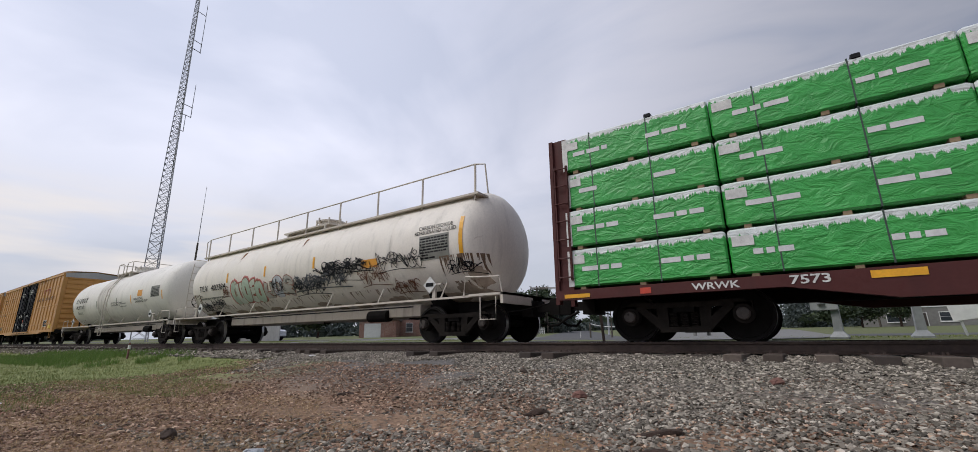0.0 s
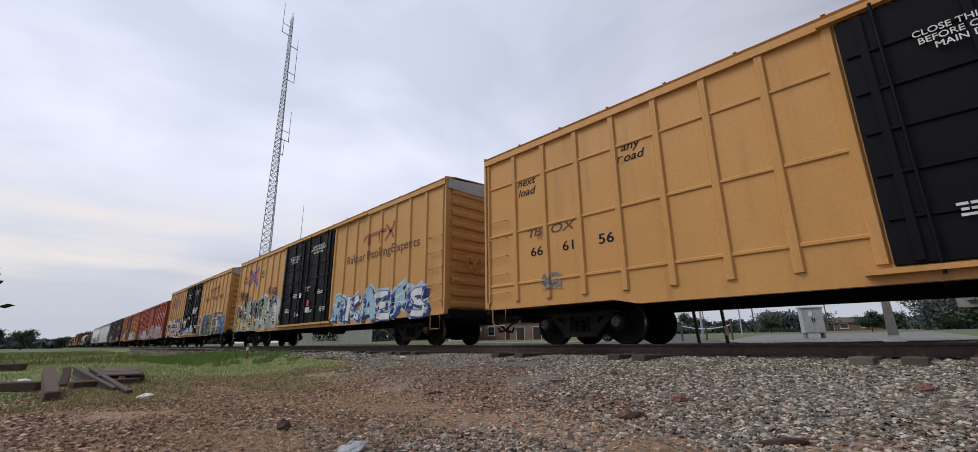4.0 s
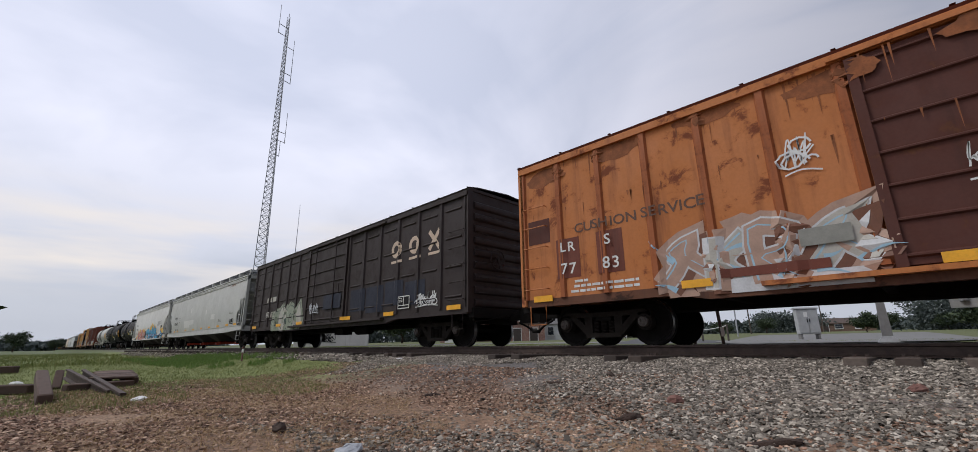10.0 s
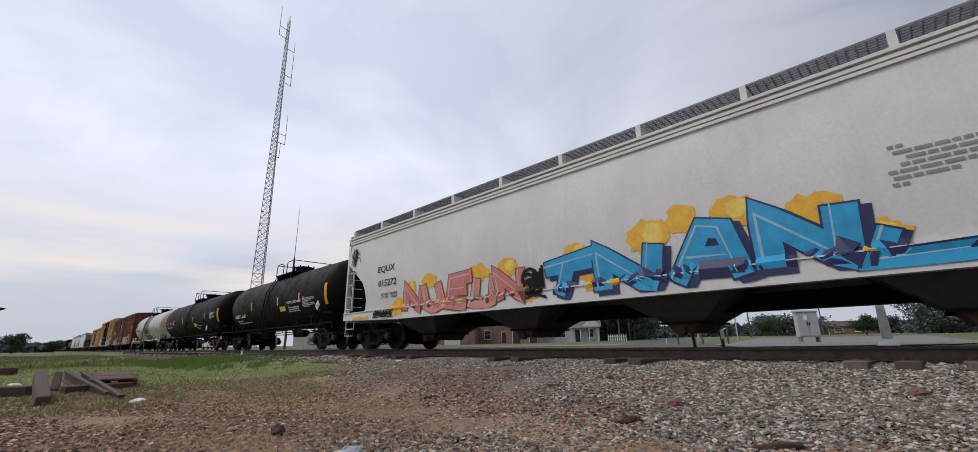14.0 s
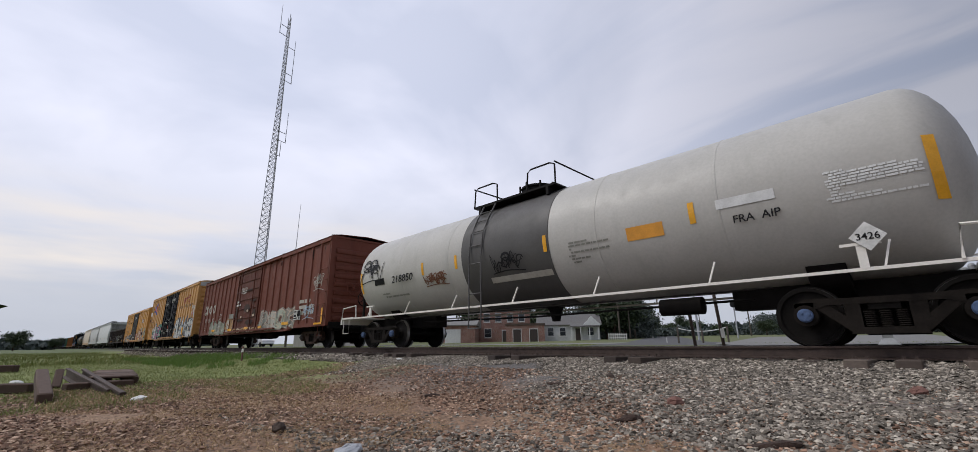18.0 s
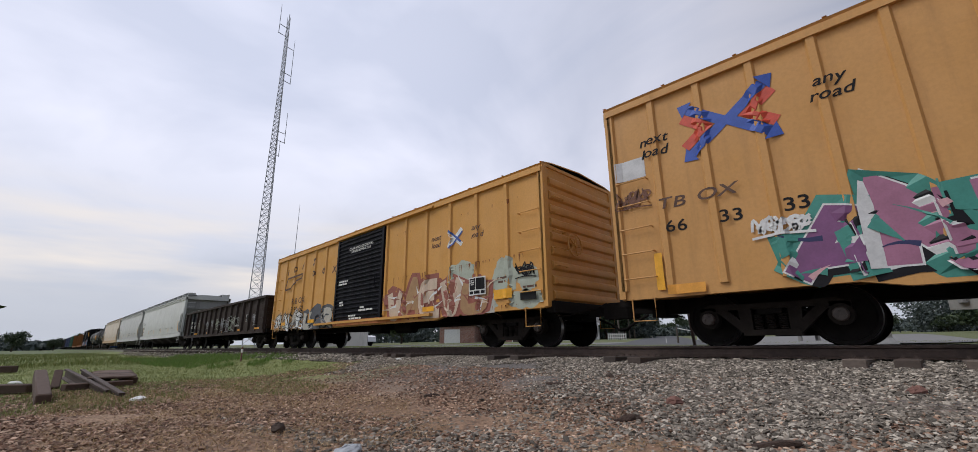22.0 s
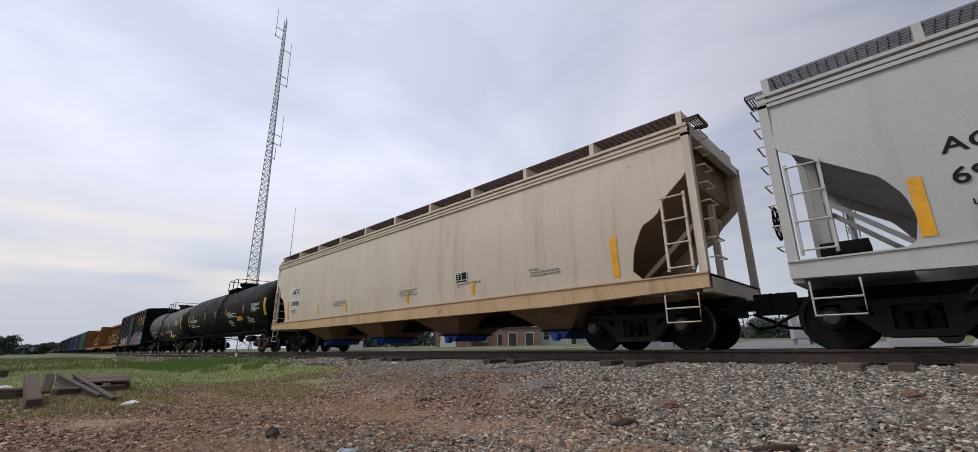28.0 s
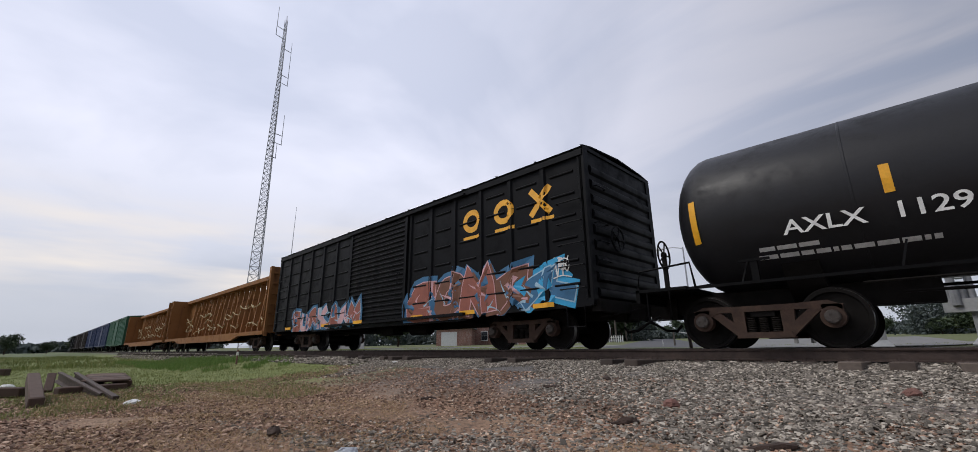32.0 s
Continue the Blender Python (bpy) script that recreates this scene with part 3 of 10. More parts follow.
def truck_meshes():
    """Cast side frame with its two window openings, spring nest, bolster and brake beams."""
    fr = Geo()
    for s in (-1,):
        a, b = sorted((s * 0.93, s * 1.05))
        top = [(-1.02, 0.50), (-1.02, 0.60), (-0.86, 0.68), (-0.40, 0.66), (0.40, 0.66), (0.86, 0.68), (1.02, 0.60), (1.02, 0.50), (0.76, 0.52), (0.62, 0.57), (-0.62, 0.57), (-0.76, 0.52)]
        fr.prism(top, "y", a, b)
        for e in (-1, 1):
            fr.prism([(e * 0.80, 0.58), (e * 0.62, 0.58), (e * 0.30, 0.30), (e * 0.36, 0.16)], "y", a + 0.01, b - 0.01)
            fr.prism([(e * 0.44, 0.62), (e * 0.25, 0.62), (e * 0.25, 0.2), (e * 0.40, 0.2)], "y", a + 0.005, b - 0.005)
            fr.prism([(e * 1.03, 0.62), (e * 0.99, 0.44), (e * 0.79, 0.44), (e * 0.77, 0.62)], "y", a, b)
            fr.rev([(s * 0.91, 0.155), (s * 1.065, 0.155), (s * 1.065, 0.12)], 16, "y", (e * AX, 0, 0.435))
        fr.prism([(-0.40, 0.16), (0.40, 0.16), (0.36, 0.25), (-0.36, 0.25)], "y", a - 0.02 * (s < 0), b + 0.02 * (s > 0))
    sp = Geo()
    prof = []
    for k in range(9):
        z = 0.25 + k * 0.0275
        prof += [(z, 0.05), (z + 0.012, 0.072)]
    sp.rev(prof, 10, "z")
    bo = Geo()
    bo.box(-0.17, 0.17, -1.02, 1.02, 0.49, 0.62)
    bo.box(-0.24, 0.24, -0.5, 0.5, 0.40, 0.70)
    for e in (-1, 1):
        bo.box(-0.34, 0.34, min(e * 0.62, e * 0.90), max(e * 0.62, e * 0.90), 0.20, 0.60)
    for e in (-1, 1):
        bo.bar((e * 0.46, -0.75, 0.33), (e * 0.46, 0.75, 0.33), 0.07, 0.09)
        for s in (-1, 1):
            bo.box(e * 0.46 - 0.04, e * 0.46 + 0.04, s * 0.72 - 0.06, s * 0.72 + 0.06, 0.24, 0.52)
    return fr.mesh("side_frame"), sp.mesh("spring"), bo.mesh("bolster")


FR, SP, BO = truck_meshes()
FR_R = FR.copy()
FR.materials.append(GEAR)
FR_R.materials.append(RUSTY)
SP.materials.append(GEAR)
BO.materials.append(STEEL)
WHEELS = []   # (wheelset, x in the train)


def add_truck(car, x, c, rusty=False, caps="plain"):
    tr = part("truck", BO, None, car, "rusty four-wheel truck" if rusty else "", pose(x, 0, 0))
    for s in (0, 180):
        part("side_frame", FR_R if rusty else FR, None, tr, "", pose(0, 0, 0, 0, 0, s))
    for q in (-0.17, 0.0, 0.17):
        part("spring", SP, None, tr, "", pose(q, -1.0, 0))
        part("spring", SP, None, tr, "", pose(q, 1.0, 0))
    for e in (-1, 1):
        w = part("wheelset", WHEEL[caps], None, tr, "", pose(e * AX, 0, WR))
        WHEELS.append((w, c + x + e * AX, e * AX))


def coupler_mesh():
    g = Geo()
    g.box(0, 0.55, -0.09, 0.09, 0.66, 0.84)
    g.box(-0.25, 0.02, -0.30, 0.30, 0.56, 0.92)
    g.prism([(0.5, -0.14), (0.74, -0.2), (0.9, -0.16), (0.84, -0.05), (0.7, -0.02), (0.72, 0.12), (0.86, 0.14), (0.84, 0.2), (0.62, 0.2), (0.5, 0.1)], "z", 0.58, 0.93)
    g.tube([(0.1, 0.3, 0.62), (0.35, 0.34, 0.5), (0.6, 0.3, 0.36), (0.85, 0.22, 0.34), (0.98, 0.14, 0.44)], 0.028, 8)
    g.tube([(0.02, -1.35, 0.62), (0.06, -0.9, 0.66), (0.35, -0.2, 0.82), (0.5, 0.0, 0.95)], 0.015, 6)
    return g.mesh("coupler")


COUPLER = coupler_mesh()
COUPLER.materials.append(STEEL)


def running_gear(car, L, c, inset=2.3, rusty=False, caps="plain", sill=True):
    for e in (-1, 1):
        add_truck(car, e * (L / 2 - inset), c, rusty, caps)
        part("coupler", COUPLER, None, car, "", pose(e * (L / 2), 0, 0, 0, 0, 0 if e > 0 else 180))
    if sill:
        g = Geo()
        g.box(-L / 2 + 0.2, L / 2 - 0.2, -0.17, 0.17, 0.62, 0.95)
        g.box(-0.6, 0.1, -0.75, -0.35, 0.48, 0.80)
        g.rev([(1.0, 0.0), (1.03, 0.17), (1.9, 0.17), (1.93, 0.0)], 14, "x", (0, -0.6, 0.62))
        for k in range(-2, 3):
            part("crossbearer", Geo().box(k * 1.9 - 0.06, k * 1.9 + 0.06, -1.4, 1.4, 0.70, 0.92), STEEL, car)
        g.tube([(-L / 2 + 2.5, -0.5, 0.62), (-1.0, -0.55, 0.58), (L / 2 - 2.5, -0.5, 0.62)], 0.022, 6)
        part("underframe", g, STEEL, car)


# ---- decals: lettering, plates, painted pieces, laid just proud of a car's side ----
def lay(geo, surf, lift):
    """Bends a flat drawing in x and z onto the side of a car."""
    geo.v = [(x, surf(x, z) - lift - d, z) for x, d, z in geo.v]
    return geo


LET = {}


def glyphs(text, slant=0.0, bold=0.0):
    key = (text, slant, bold)
    if key not in LET:
        cu = bpy.data.curves.new("lettering", "FONT")
        cu.body, cu.size, cu.align_x, cu.shear, cu.offset, cu.resolution_u = text, 1.0, "CENTER", slant, bold, 3
        cu.space_line = 0.95
        ob = bpy.data.objects.new("lettering", cu)
        me = ob.to_mesh()
        vs = [(q.co.x, q.co.y) for q in me.vertices]
        fs = [tuple(p.vertices) for p in me.polygons]
        ob.to_mesh_clear()
        bpy.data.objects.remove(ob)
        LET[key] = (vs, fs)
    return LET[key]


def letters(car, surf, text, x, z, h, mat, wide=1.0, slant=0.0, bold=0.012, name="lettering", bow=False):
    vs, fs = glyphs(text, slant, bold)
    k = h / 0.69
    pts = [(x + vx * k * wide, z + vy * k) for vx, vy in vs]
    root = list(range(len(pts)))

    def find(i):
        while root[i] != i:
            root[i] = root[root[i]]
            i = root[i]
        return i
    for q in fs:
        for i in q[1:]:
            root[find(i)] = find(q[0])
    depth = {}
    for i, (px, pz) in enumerate(pts):     # each character lies flat, over a post where it meets one
        r = find(i)
        for dx in (-0.02, 0, 0.02):
            depth[r] = min(depth.get(r, 0.0), surf(px + dx, pz))
    curved = abs(surf(x, z) - surf(x, z + h)) > 0.004 or "\n" in text
    g = Geo().add([(px, (surf(px, pz) if curved and bow else depth[find(i)]) - 0.006, pz) for i, (px, pz) in enumerate(pts)], fs)
    part(name, g.mesh(name, 0), mat, car)


def panel(car, surf, x0, x1, z0, z1, mat, name="notice", lift=0.006, lean=0.0):
    """A painted or stuck-on rectangle that follows the side."""
    n = max(1, int((x1 - x0) / 0.12))
    m = max(1, int((z1 - z0) / 0.15))
    g = Geo()
    vs = [(x0 + (x1 - x0) * i / n + lean * (j / m), 0, z0 + (z1 - z0) * j / m) for j in range(m + 1) for i in range(n + 1)]
    fs = [(j * (n + 1) + i, j * (n + 1) + i + 1, (j + 1) * (n + 1) + i + 1, (j + 1) * (n + 1) + i) for j in range(m) for i in range(n)]
    return part(name, lay(g.add(vs, fs), surf, lift).mesh(name, 0), mat, car)


def bars(car, surf, x0, x1, z1, rows, h, mat, gap=1.8, seed=0, name="stencil"):
    """Small print too fine to read: rows of plain bars."""
    r = random.Random(seed)
    g = Geo()
    for k in range(rows):
        z = z1 - k * h * gap
        x = x0 + r.uniform(0, 0.1) * (x1 - x0)
        while x < x1 - h:
            w = r.uniform(1.0, 4.5) * h
            xe = min(x + w, x1)
            g.add([(x, 0, z - h), (xe, 0, z - h), (xe, 0, z), (x, 0, z)], [(0, 1, 2, 3)])
            x = xe + 0.5 * h
            if r.random() < 0.08:
                break
    if g.f:
        part(name, lay(g, surf, 0.006).mesh(name, 0), mat, car)["kind"] = "stuff"


def ribbon(g, pts, w, d, step=0.07, across=3):
    """A brush stroke of width w along points."""
    dense = []
    for (x0, z0), (x1, z1) in zip(pts, pts[1:]):
        n = max(1, int(math.hypot(x1 - x0, z1 - z0) / step))
        dense += [(x0 + (x1 - x0) * k / n, z0 + (z1 - z0) * k / n) for k in range(n)]
    dense.append(pts[-1])
    vs, fs = [], []
    for i, (x, z) in enumerate(dense):
        xa, za = dense[max(0, i - 1)]
        xb, zb = dense[min(len(dense) - 1, i + 1)]
        l = math.hypot(xb - xa, zb - za) or 1.0
        nx, nz = -(zb - za) / l, (xb - xa) / l
        for k in range(across + 1):
            o = w * (k / across - 0.5)
            vs.append((x + nx * o, d, z + nz * o))
    a = across + 1
    for i in range(len(dense) - 1):
        fs += [(i * a + k, i * a + k + 1, (i + 1) * a + k + 1, (i + 1) * a + k) for k in range(across)]
    g.add(vs, fs)


def smooth_line(pts, n=4):
    """A soft curve through points."""
    out = []
    for k in range(len(pts) - 1):
        p0, p1, p2, p3 = pts[max(0, k - 1)], pts[k], pts[k + 1], pts[min(len(pts) - 1, k + 2)]
        for q in range(n):
            t = q / n
            out.append(tuple(0.5 * (2 * p1[j] + (p2[j] - p0[j]) * t + (2 * p0[j] - 5 * p1[j] + 4 * p2[j] - p3[j]) * t * t + (3 * p1[j] - p0[j] - 3 * p2[j] + p3[j]) * t ** 3) for j in (0, 1)))
    return out + [pts[-1]]


FORMS = {   # bold strokes of no reading, each in a cell of its own
    "m": (((0, 0), (0.12, 0.95), (0.5, 0.35), (0.85, 1.0), (1, 0)),),
    "e": (((1, 0.95), (0.1, 0.85), (0.05, 0.1), (1.08, 0.02)), ((0.1, 0.5), (0.8, 0.54))),
    "t": (((-0.1, 0.80), (1.1, 1.0)), ((0.5, 0.88), (0.36, 0.0))),
    "a": (((0, 0), (0.42, 1.0), (0.62, 0.97), (1, 0)), ((0.2, 0.33), (0.85, 0.38))),
    "u": (((0.05, 1.0), (0.02, 0.15), (0.5, 0.0), (0.95, 0.12), (0.92, 1.0)),),
    "r": (((0.05, 0), (0.1, 0.95), (0.85, 0.85), (0.75, 0.5), (0.2, 0.42), (1.05, 0.0)),),
    "s": (((1, 0.9), (0.25, 1.0), (0.08, 0.65), (0.9, 0.4), (0.8, 0.05), (-0.05, 0.1)),),
    "n": (((0, 0), (0.08, 1.0), (0.85, 0.05), (1, 1.0)),),
    "o": (((0.5, 1), (0.08, 0.8), (0.05, 0.2), (0.5, 0), (0.95, 0.2), (0.92, 0.8), (0.45, 1)),),
    "z": (((-0.1, 0.1), (0.3, 0.5), (0.15, 0.75), (0.7, 1.0), (0.6, 0.6), (1.15, 0.3)),),
    "v": (((0, 1), (0.4, 0), (0.6, 0.05), (1, 1.0)),),
    "l": (((0.1, 1.05), (0.12, 0.1), (1.2, 0.16)),),
    "k": (((0.05, 0), (0.12, 1.05)), ((0.95, 1.0), (0.25, 0.5), (1.1, 0.0))),
}


def stroke(g, pts, w0, w1, d, grow=0.0, step=0.09, across=3):
    """A flat painted stroke with mitred corners, from width w0 to w1."""
    pts = [tuple(q) for q in pts]
    if grow:
        for i, j in ((0, 1), (-1, -2)):
            l = math.hypot(pts[i][0] - pts[j][0], pts[i][1] - pts[j][1]) or 1.0
            pts[i] = tuple(pts[i][k] + (pts[i][k] - pts[j][k]) / l * grow for k in (0, 1))
    seg = []
    for (xa, za), (xb, zb) in zip(pts, pts[1:]):
        l = math.hypot(xb - xa, zb - za) or 1.0
        seg.append((-(zb - za) / l, (xb - xa) / l, l))
    total = sum(q[2] for q in seg)
    rows, run = [], 0.0
    for i, ((xa, za), (xb, zb)) in enumerate(zip(pts, pts[1:])):
        nx, nz, l = seg[i]
        n = max(1, int(l / step))
        for k in range(n):
            mx, mz = nx, nz
            if k == 0 and i:
                mx, mz = nx + seg[i - 1][0], nz + seg[i - 1][1]
                q = math.hypot(mx, mz) or 1.0
                mx, mz = mx / q, mz / q
                q = max(0.55, mx * nx + mz * nz)
                mx, mz = mx / q, mz / q
            rows.append((xa + (xb - xa) * k / n, za + (zb - za) * k / n, mx, mz, (run + l * k / n) / total))
        run += l
    rows.append((pts[-1][0], pts[-1][1], seg[-1][0], seg[-1][1], 1.0))
    vs, c = [], across + 1
    for x, z, mx, mz, u in rows:
        w = w0 + (w1 - w0) * u + 2 * grow
        vs += [(x + mx * w * (k / across - 0.5), d + 0.0009 * u, z + mz * w * (k / across - 0.5)) for k in range(c)]
    g.add(vs, [(i * c + k, i * c + k + 1, (i + 1) * c + k + 1, (i + 1) * c + k) for i in range(len(rows) - 1) for k in range(across)])


def sliver(r, x, z, w, h):
    """A short curved flame."""
    a, q, t = r.uniform(-0.9, 0.9) + (math.pi if r.random() < 0.5 else 0), r.uniform(0.2, 0.55) * h, r.uniform(-0.8, 0.8)
    a = a * 0.7 + 0.5
    pts = [(x, z)]
    for k in range(4):
        pts.append((pts[-1][0] + q / 4 * math.cos(a + t * k / 3), pts[-1][1] + q / 4 * math.sin(a + t * k / 3)))
    return pts


def piece(car, surf, x0, x1, z0, z1, fills, edge, back=None, seed=0, n=None, wt=0.30, shine=None, forms="", shadow=None, rim=0.035, flames=0, flame_mats=(), puffs=5, spread=1.6, soft=False):
    """Large spray-painted work of no reading: backing cloud, outlined bold forms, shadow, highlights, flames."""
    r = random.Random(seed)
    n = len(forms) or n or max(2, int(round((x1 - x0) / (0.85 * (z1 - z0)))))
    forms = forms or "".join(r.choice("meauzrsnoktvl") for _ in range(n))
    cw, h = (x1 - x0) / n, z1 - z0
    bk, sh, dk = Geo(), Geo(), Geo()
    ed, fl = [Geo() for _ in range(n)], [Geo() for _ in range(n)]
    fm = [Geo() for _ in flame_mats]
    for i, kind in enumerate(forms):
        hh = h * r.uniform(0.82, 1.0) * (0.88 + 0.12 * math.sin(math.pi * (i + 0.5) / n))
        lean, d = r.uniform(-0.16, 0.2), 0.0045 * (i % 3)
        xo, zo, low = x0 + (i + 0.10) * cw, z0 + 0.07 * h, r.uniform(0.0, 0.06) * h
        w = wt * min(cw * 1.05, hh)
        for j, form in enumerate(FORMS[kind]):
            pts = [(xo + cw * 0.8 * (u + r.uniform(-0.07, 0.07)) + lean * v * cw, zo + low + (hh - 0.16 * h) * (v + r.uniform(-0.05, 0.05))) for u, v in form]
            pts = smooth_line(pts, 3) if soft else pts
            wa, wb = w * r.uniform(0.85, 1.2), w * r.uniform(0.75, 1.35)
            if back:
                stroke(bk, pts, wa * spread, wb * spread, 0.0004 * ((i * 2 + j) % 9), 0.05)
            if shadow:
                stroke(dk, [(u + 0.10 * h, v - 0.07 * h) for u, v in pts], wa, wb, d * 0.5 + 0.0008 * j, rim)
            stroke(ed[i], pts, wa, wb, d + 0.0010 * j, rim)
            stroke(fl[i], pts, wa, wb, d + 0.0026 + 0.0004 * j)
            if shine:
                stroke(sh, [(u - wa * 0.26, v + wa * 0.16) for u, v in pts[:-1] + pts[-1:]], w * 0.12, w * 0.05, d + 0.0036)
        for k in range(flames):
            q = sliver(r, xo + r.uniform(0, 1) * cw, z0 + r.uniform(0.05, 0.8) * hh, cw, h)
            t = r.uniform(0.04, 0.09) * h
            stroke(fm[k % len(fm)], q, t, 0.004, d + 0.0042 + 0.00015 * k, 0.0, 0.09, 2)
    if back:
        for k in range(n * puffs):
            a, b, q = r.uniform(x0, x1), r.uniform(z0, z0 + h * 0.85), r.uniform(0.10, 0.24) * h
            t = r.uniform(-0.9, 0.9)
            stroke(bk, [(a - q, b - q * t * 0.5), (a, b + q * 0.4), (a + q, b + q * t * 0.5)], q * 1.5, q * 0.5, 0.0004 * (k % 9))

    def clip(g):
        g.v = [(x, q, min(max(z, z0 - 0.02), z1 + 0.3)) for x, q, z in g.v]
        return g
    for name, g, mt, lift in [("graffiti_backing", bk, back, 0.004), ("graffiti_shadow", dk, shadow, 0.008)] + [("graffiti_outline", g, edge, 0.011) for g in ed] + \
            [("graffiti_fill", g, fills[k % len(fills)], 0.011) for k, g in enumerate(fl)] + [("graffiti_flame", g, mt, 0.011) for g, mt in zip(fm, flame_mats)] + [("graffiti_highlight", sh, shine, 0.011)]:
        if g.f:
            ob = part(name, lay(clip(g), surf, lift).mesh("graffiti", 0), mt, car)
            if name not in ("graffiti_outline", "graffiti_fill"):
                ob["kind"] = "stuff"


def blotch(car, surf, x, z, w, h, mat, seed=0, name="paint_patch", lift=0.005):
    """An uneven patch with a ragged rim."""
    r = random.Random(seed)
    n, m = 28, 5
    rim = [r.uniform(0.72, 1.0) for _ in range(n)]
    vs = [(x, 0, z)]
    for j in range(1, m + 1):
        vs += [(x + w / 2 * rim[k] * j / m * math.cos(2 * math.pi * k / n), 0, z + h / 2 * rim[k] * j / m * math.sin(2 * math.pi * k / n)) for k in range(n)]
    fs = [(0, 1 + k, 1 + (k + 1) % n) for k in range(n)]
    for j in range(m - 1):
        fs += [(1 + j * n + k, 1 + (j + 1) * n + k, 1 + (j + 1) * n + (k + 1) % n, 1 + j * n + (k + 1) % n) for k in range(n)]
    part(name, lay(Geo().add(vs, fs), surf, lift).mesh(name, 0), mat, car)


def rust_runs(car, surf, x0, x1, z, n, mat, seed=0, long=0.2):
    """Thin rust runs hanging from a seam."""
    r = random.Random(seed)
    g = Geo()
    for k in range(n):
        a, w, l = r.uniform(x0, x1), r.uniform(0.006, 0.024), long * r.uniform(0.15, 1.0) ** 1.6
        g.add([(a - w, 0, z), (a + w, 0, z), (a + w * 0.5, 0, z - l * 0.6), (a, 0, z - l), (a - w * 0.6, 0, z - l * 0.5)], [(0, 1, 2, 3, 4)])
    part("rust_stain", lay(g, surf, 0.007).mesh("rust_stain", 0), mat, car)["kind"] = "stuff"


def tag(car, surf, x, z, w, h, mat, seed=0, wt=0.03):
    """A quick spray scribble of no reading."""
    r = random.Random(seed)
    g, d = Geo(), 0.0
    n = max(3, int(w / (0.4 * h)) + 1)
    pts = []
    for _ in range(2):
        pts = []
        for i in range(n * 2 + 2):
            pts.append((x + w * (i / (n * 2 + 2) + r.uniform(-0.16, 0.16)), z + h * (r.uniform(0.45, 1.1) if i % 2 else r.uniform(-0.1, 0.5))))
        d += 0.0006
        ribbon(g, smooth_line(pts, 5), wt * r.uniform(0.6, 1.0), d, 0.05, 1)
    for _ in range(n + 1):
        a, b, q = x + r.random() * w, z + r.uniform(0.2, 0.8) * h, r.uniform(0.12, 0.28) * h
        ring = [(a + q * 1.3 * math.cos(t * 0.75), b + q * math.sin(t * 0.75)) for t in range(r.choice((6, 9)))]
        d += 0.0006
        ribbon(g, ring, wt, d, 0.05, 1)
    d += 0.0006
    ribbon(g, smooth_line([(x - 0.05 * w, z - 0.12 * h), (x + 0.5 * w, z - 0.02 * h), (x + 1.1 * w, z - 0.15 * h)]), wt * 0.8, d, 0.05, 1)
    part("graffiti_tag", lay(g, surf, 0.02).mesh("graffiti", 0), mat, car)


def mark_plate(car, surf, x, z, w=0.75, h=0.42):
    """Black service plate with a white border."""
    panel(car, surf, x - w / 2, x + w / 2, z - h / 2, z + h / 2, WHITE, "service_plate", 0.012)
    panel(car, surf, x - w / 2 + 0.03, x - 0.015, z - h * 0.2, z + h / 2 - 0.03, BLACK, "plate_field", 0.016)
    panel(car, surf, x + 0.015, x + w / 2 - 0.03, z - h * 0.2, z + h / 2 - 0.03, BLACK, "plate_field", 0.016)
    panel(car, surf, x - w / 2 + 0.03, x + w / 2 - 0.03, z - h / 2 + 0.03, z - h * 0.27, BLACK, "plate_field", 0.016)
    bars(car, lambda a, b: surf(a, b) - 0.014, x - w / 2 + 0.06, x - 0.05, z + h * 0.35, 3, 0.025, WHITE, 2.0, 3)


def ladder(car, x, w, y, z0, z1, n, mat, r=0.014, name="ladder"):
    g = Geo()
    for e in (-1, 1):
        g.box(x + e * w / 2 - 0.02, x + e * w / 2 + 0.02, y - 0.03, y + 0.02, z0 - 0.06, z1 + 0.06)
    for k in range(n):
        z = z0 + (z1 - z0) * k / (n - 1)
        g.tube([(x - w / 2, y - 0.05, z), (x + w / 2, y - 0.05, z)], r, 6)
    return part(name, g, mat, car)


def grab_irons(car, x, w, y, zs, mat):
    for z in zs:
        g = Geo()
        g.tube([(x - w / 2, y + 0.06, z), (x - w / 2, y - 0.04, z), (x + w / 2, y - 0.04, z), (x + w / 2, y + 0.06, z)], 0.013, 6)
        part("grab_iron", g, mat, car)


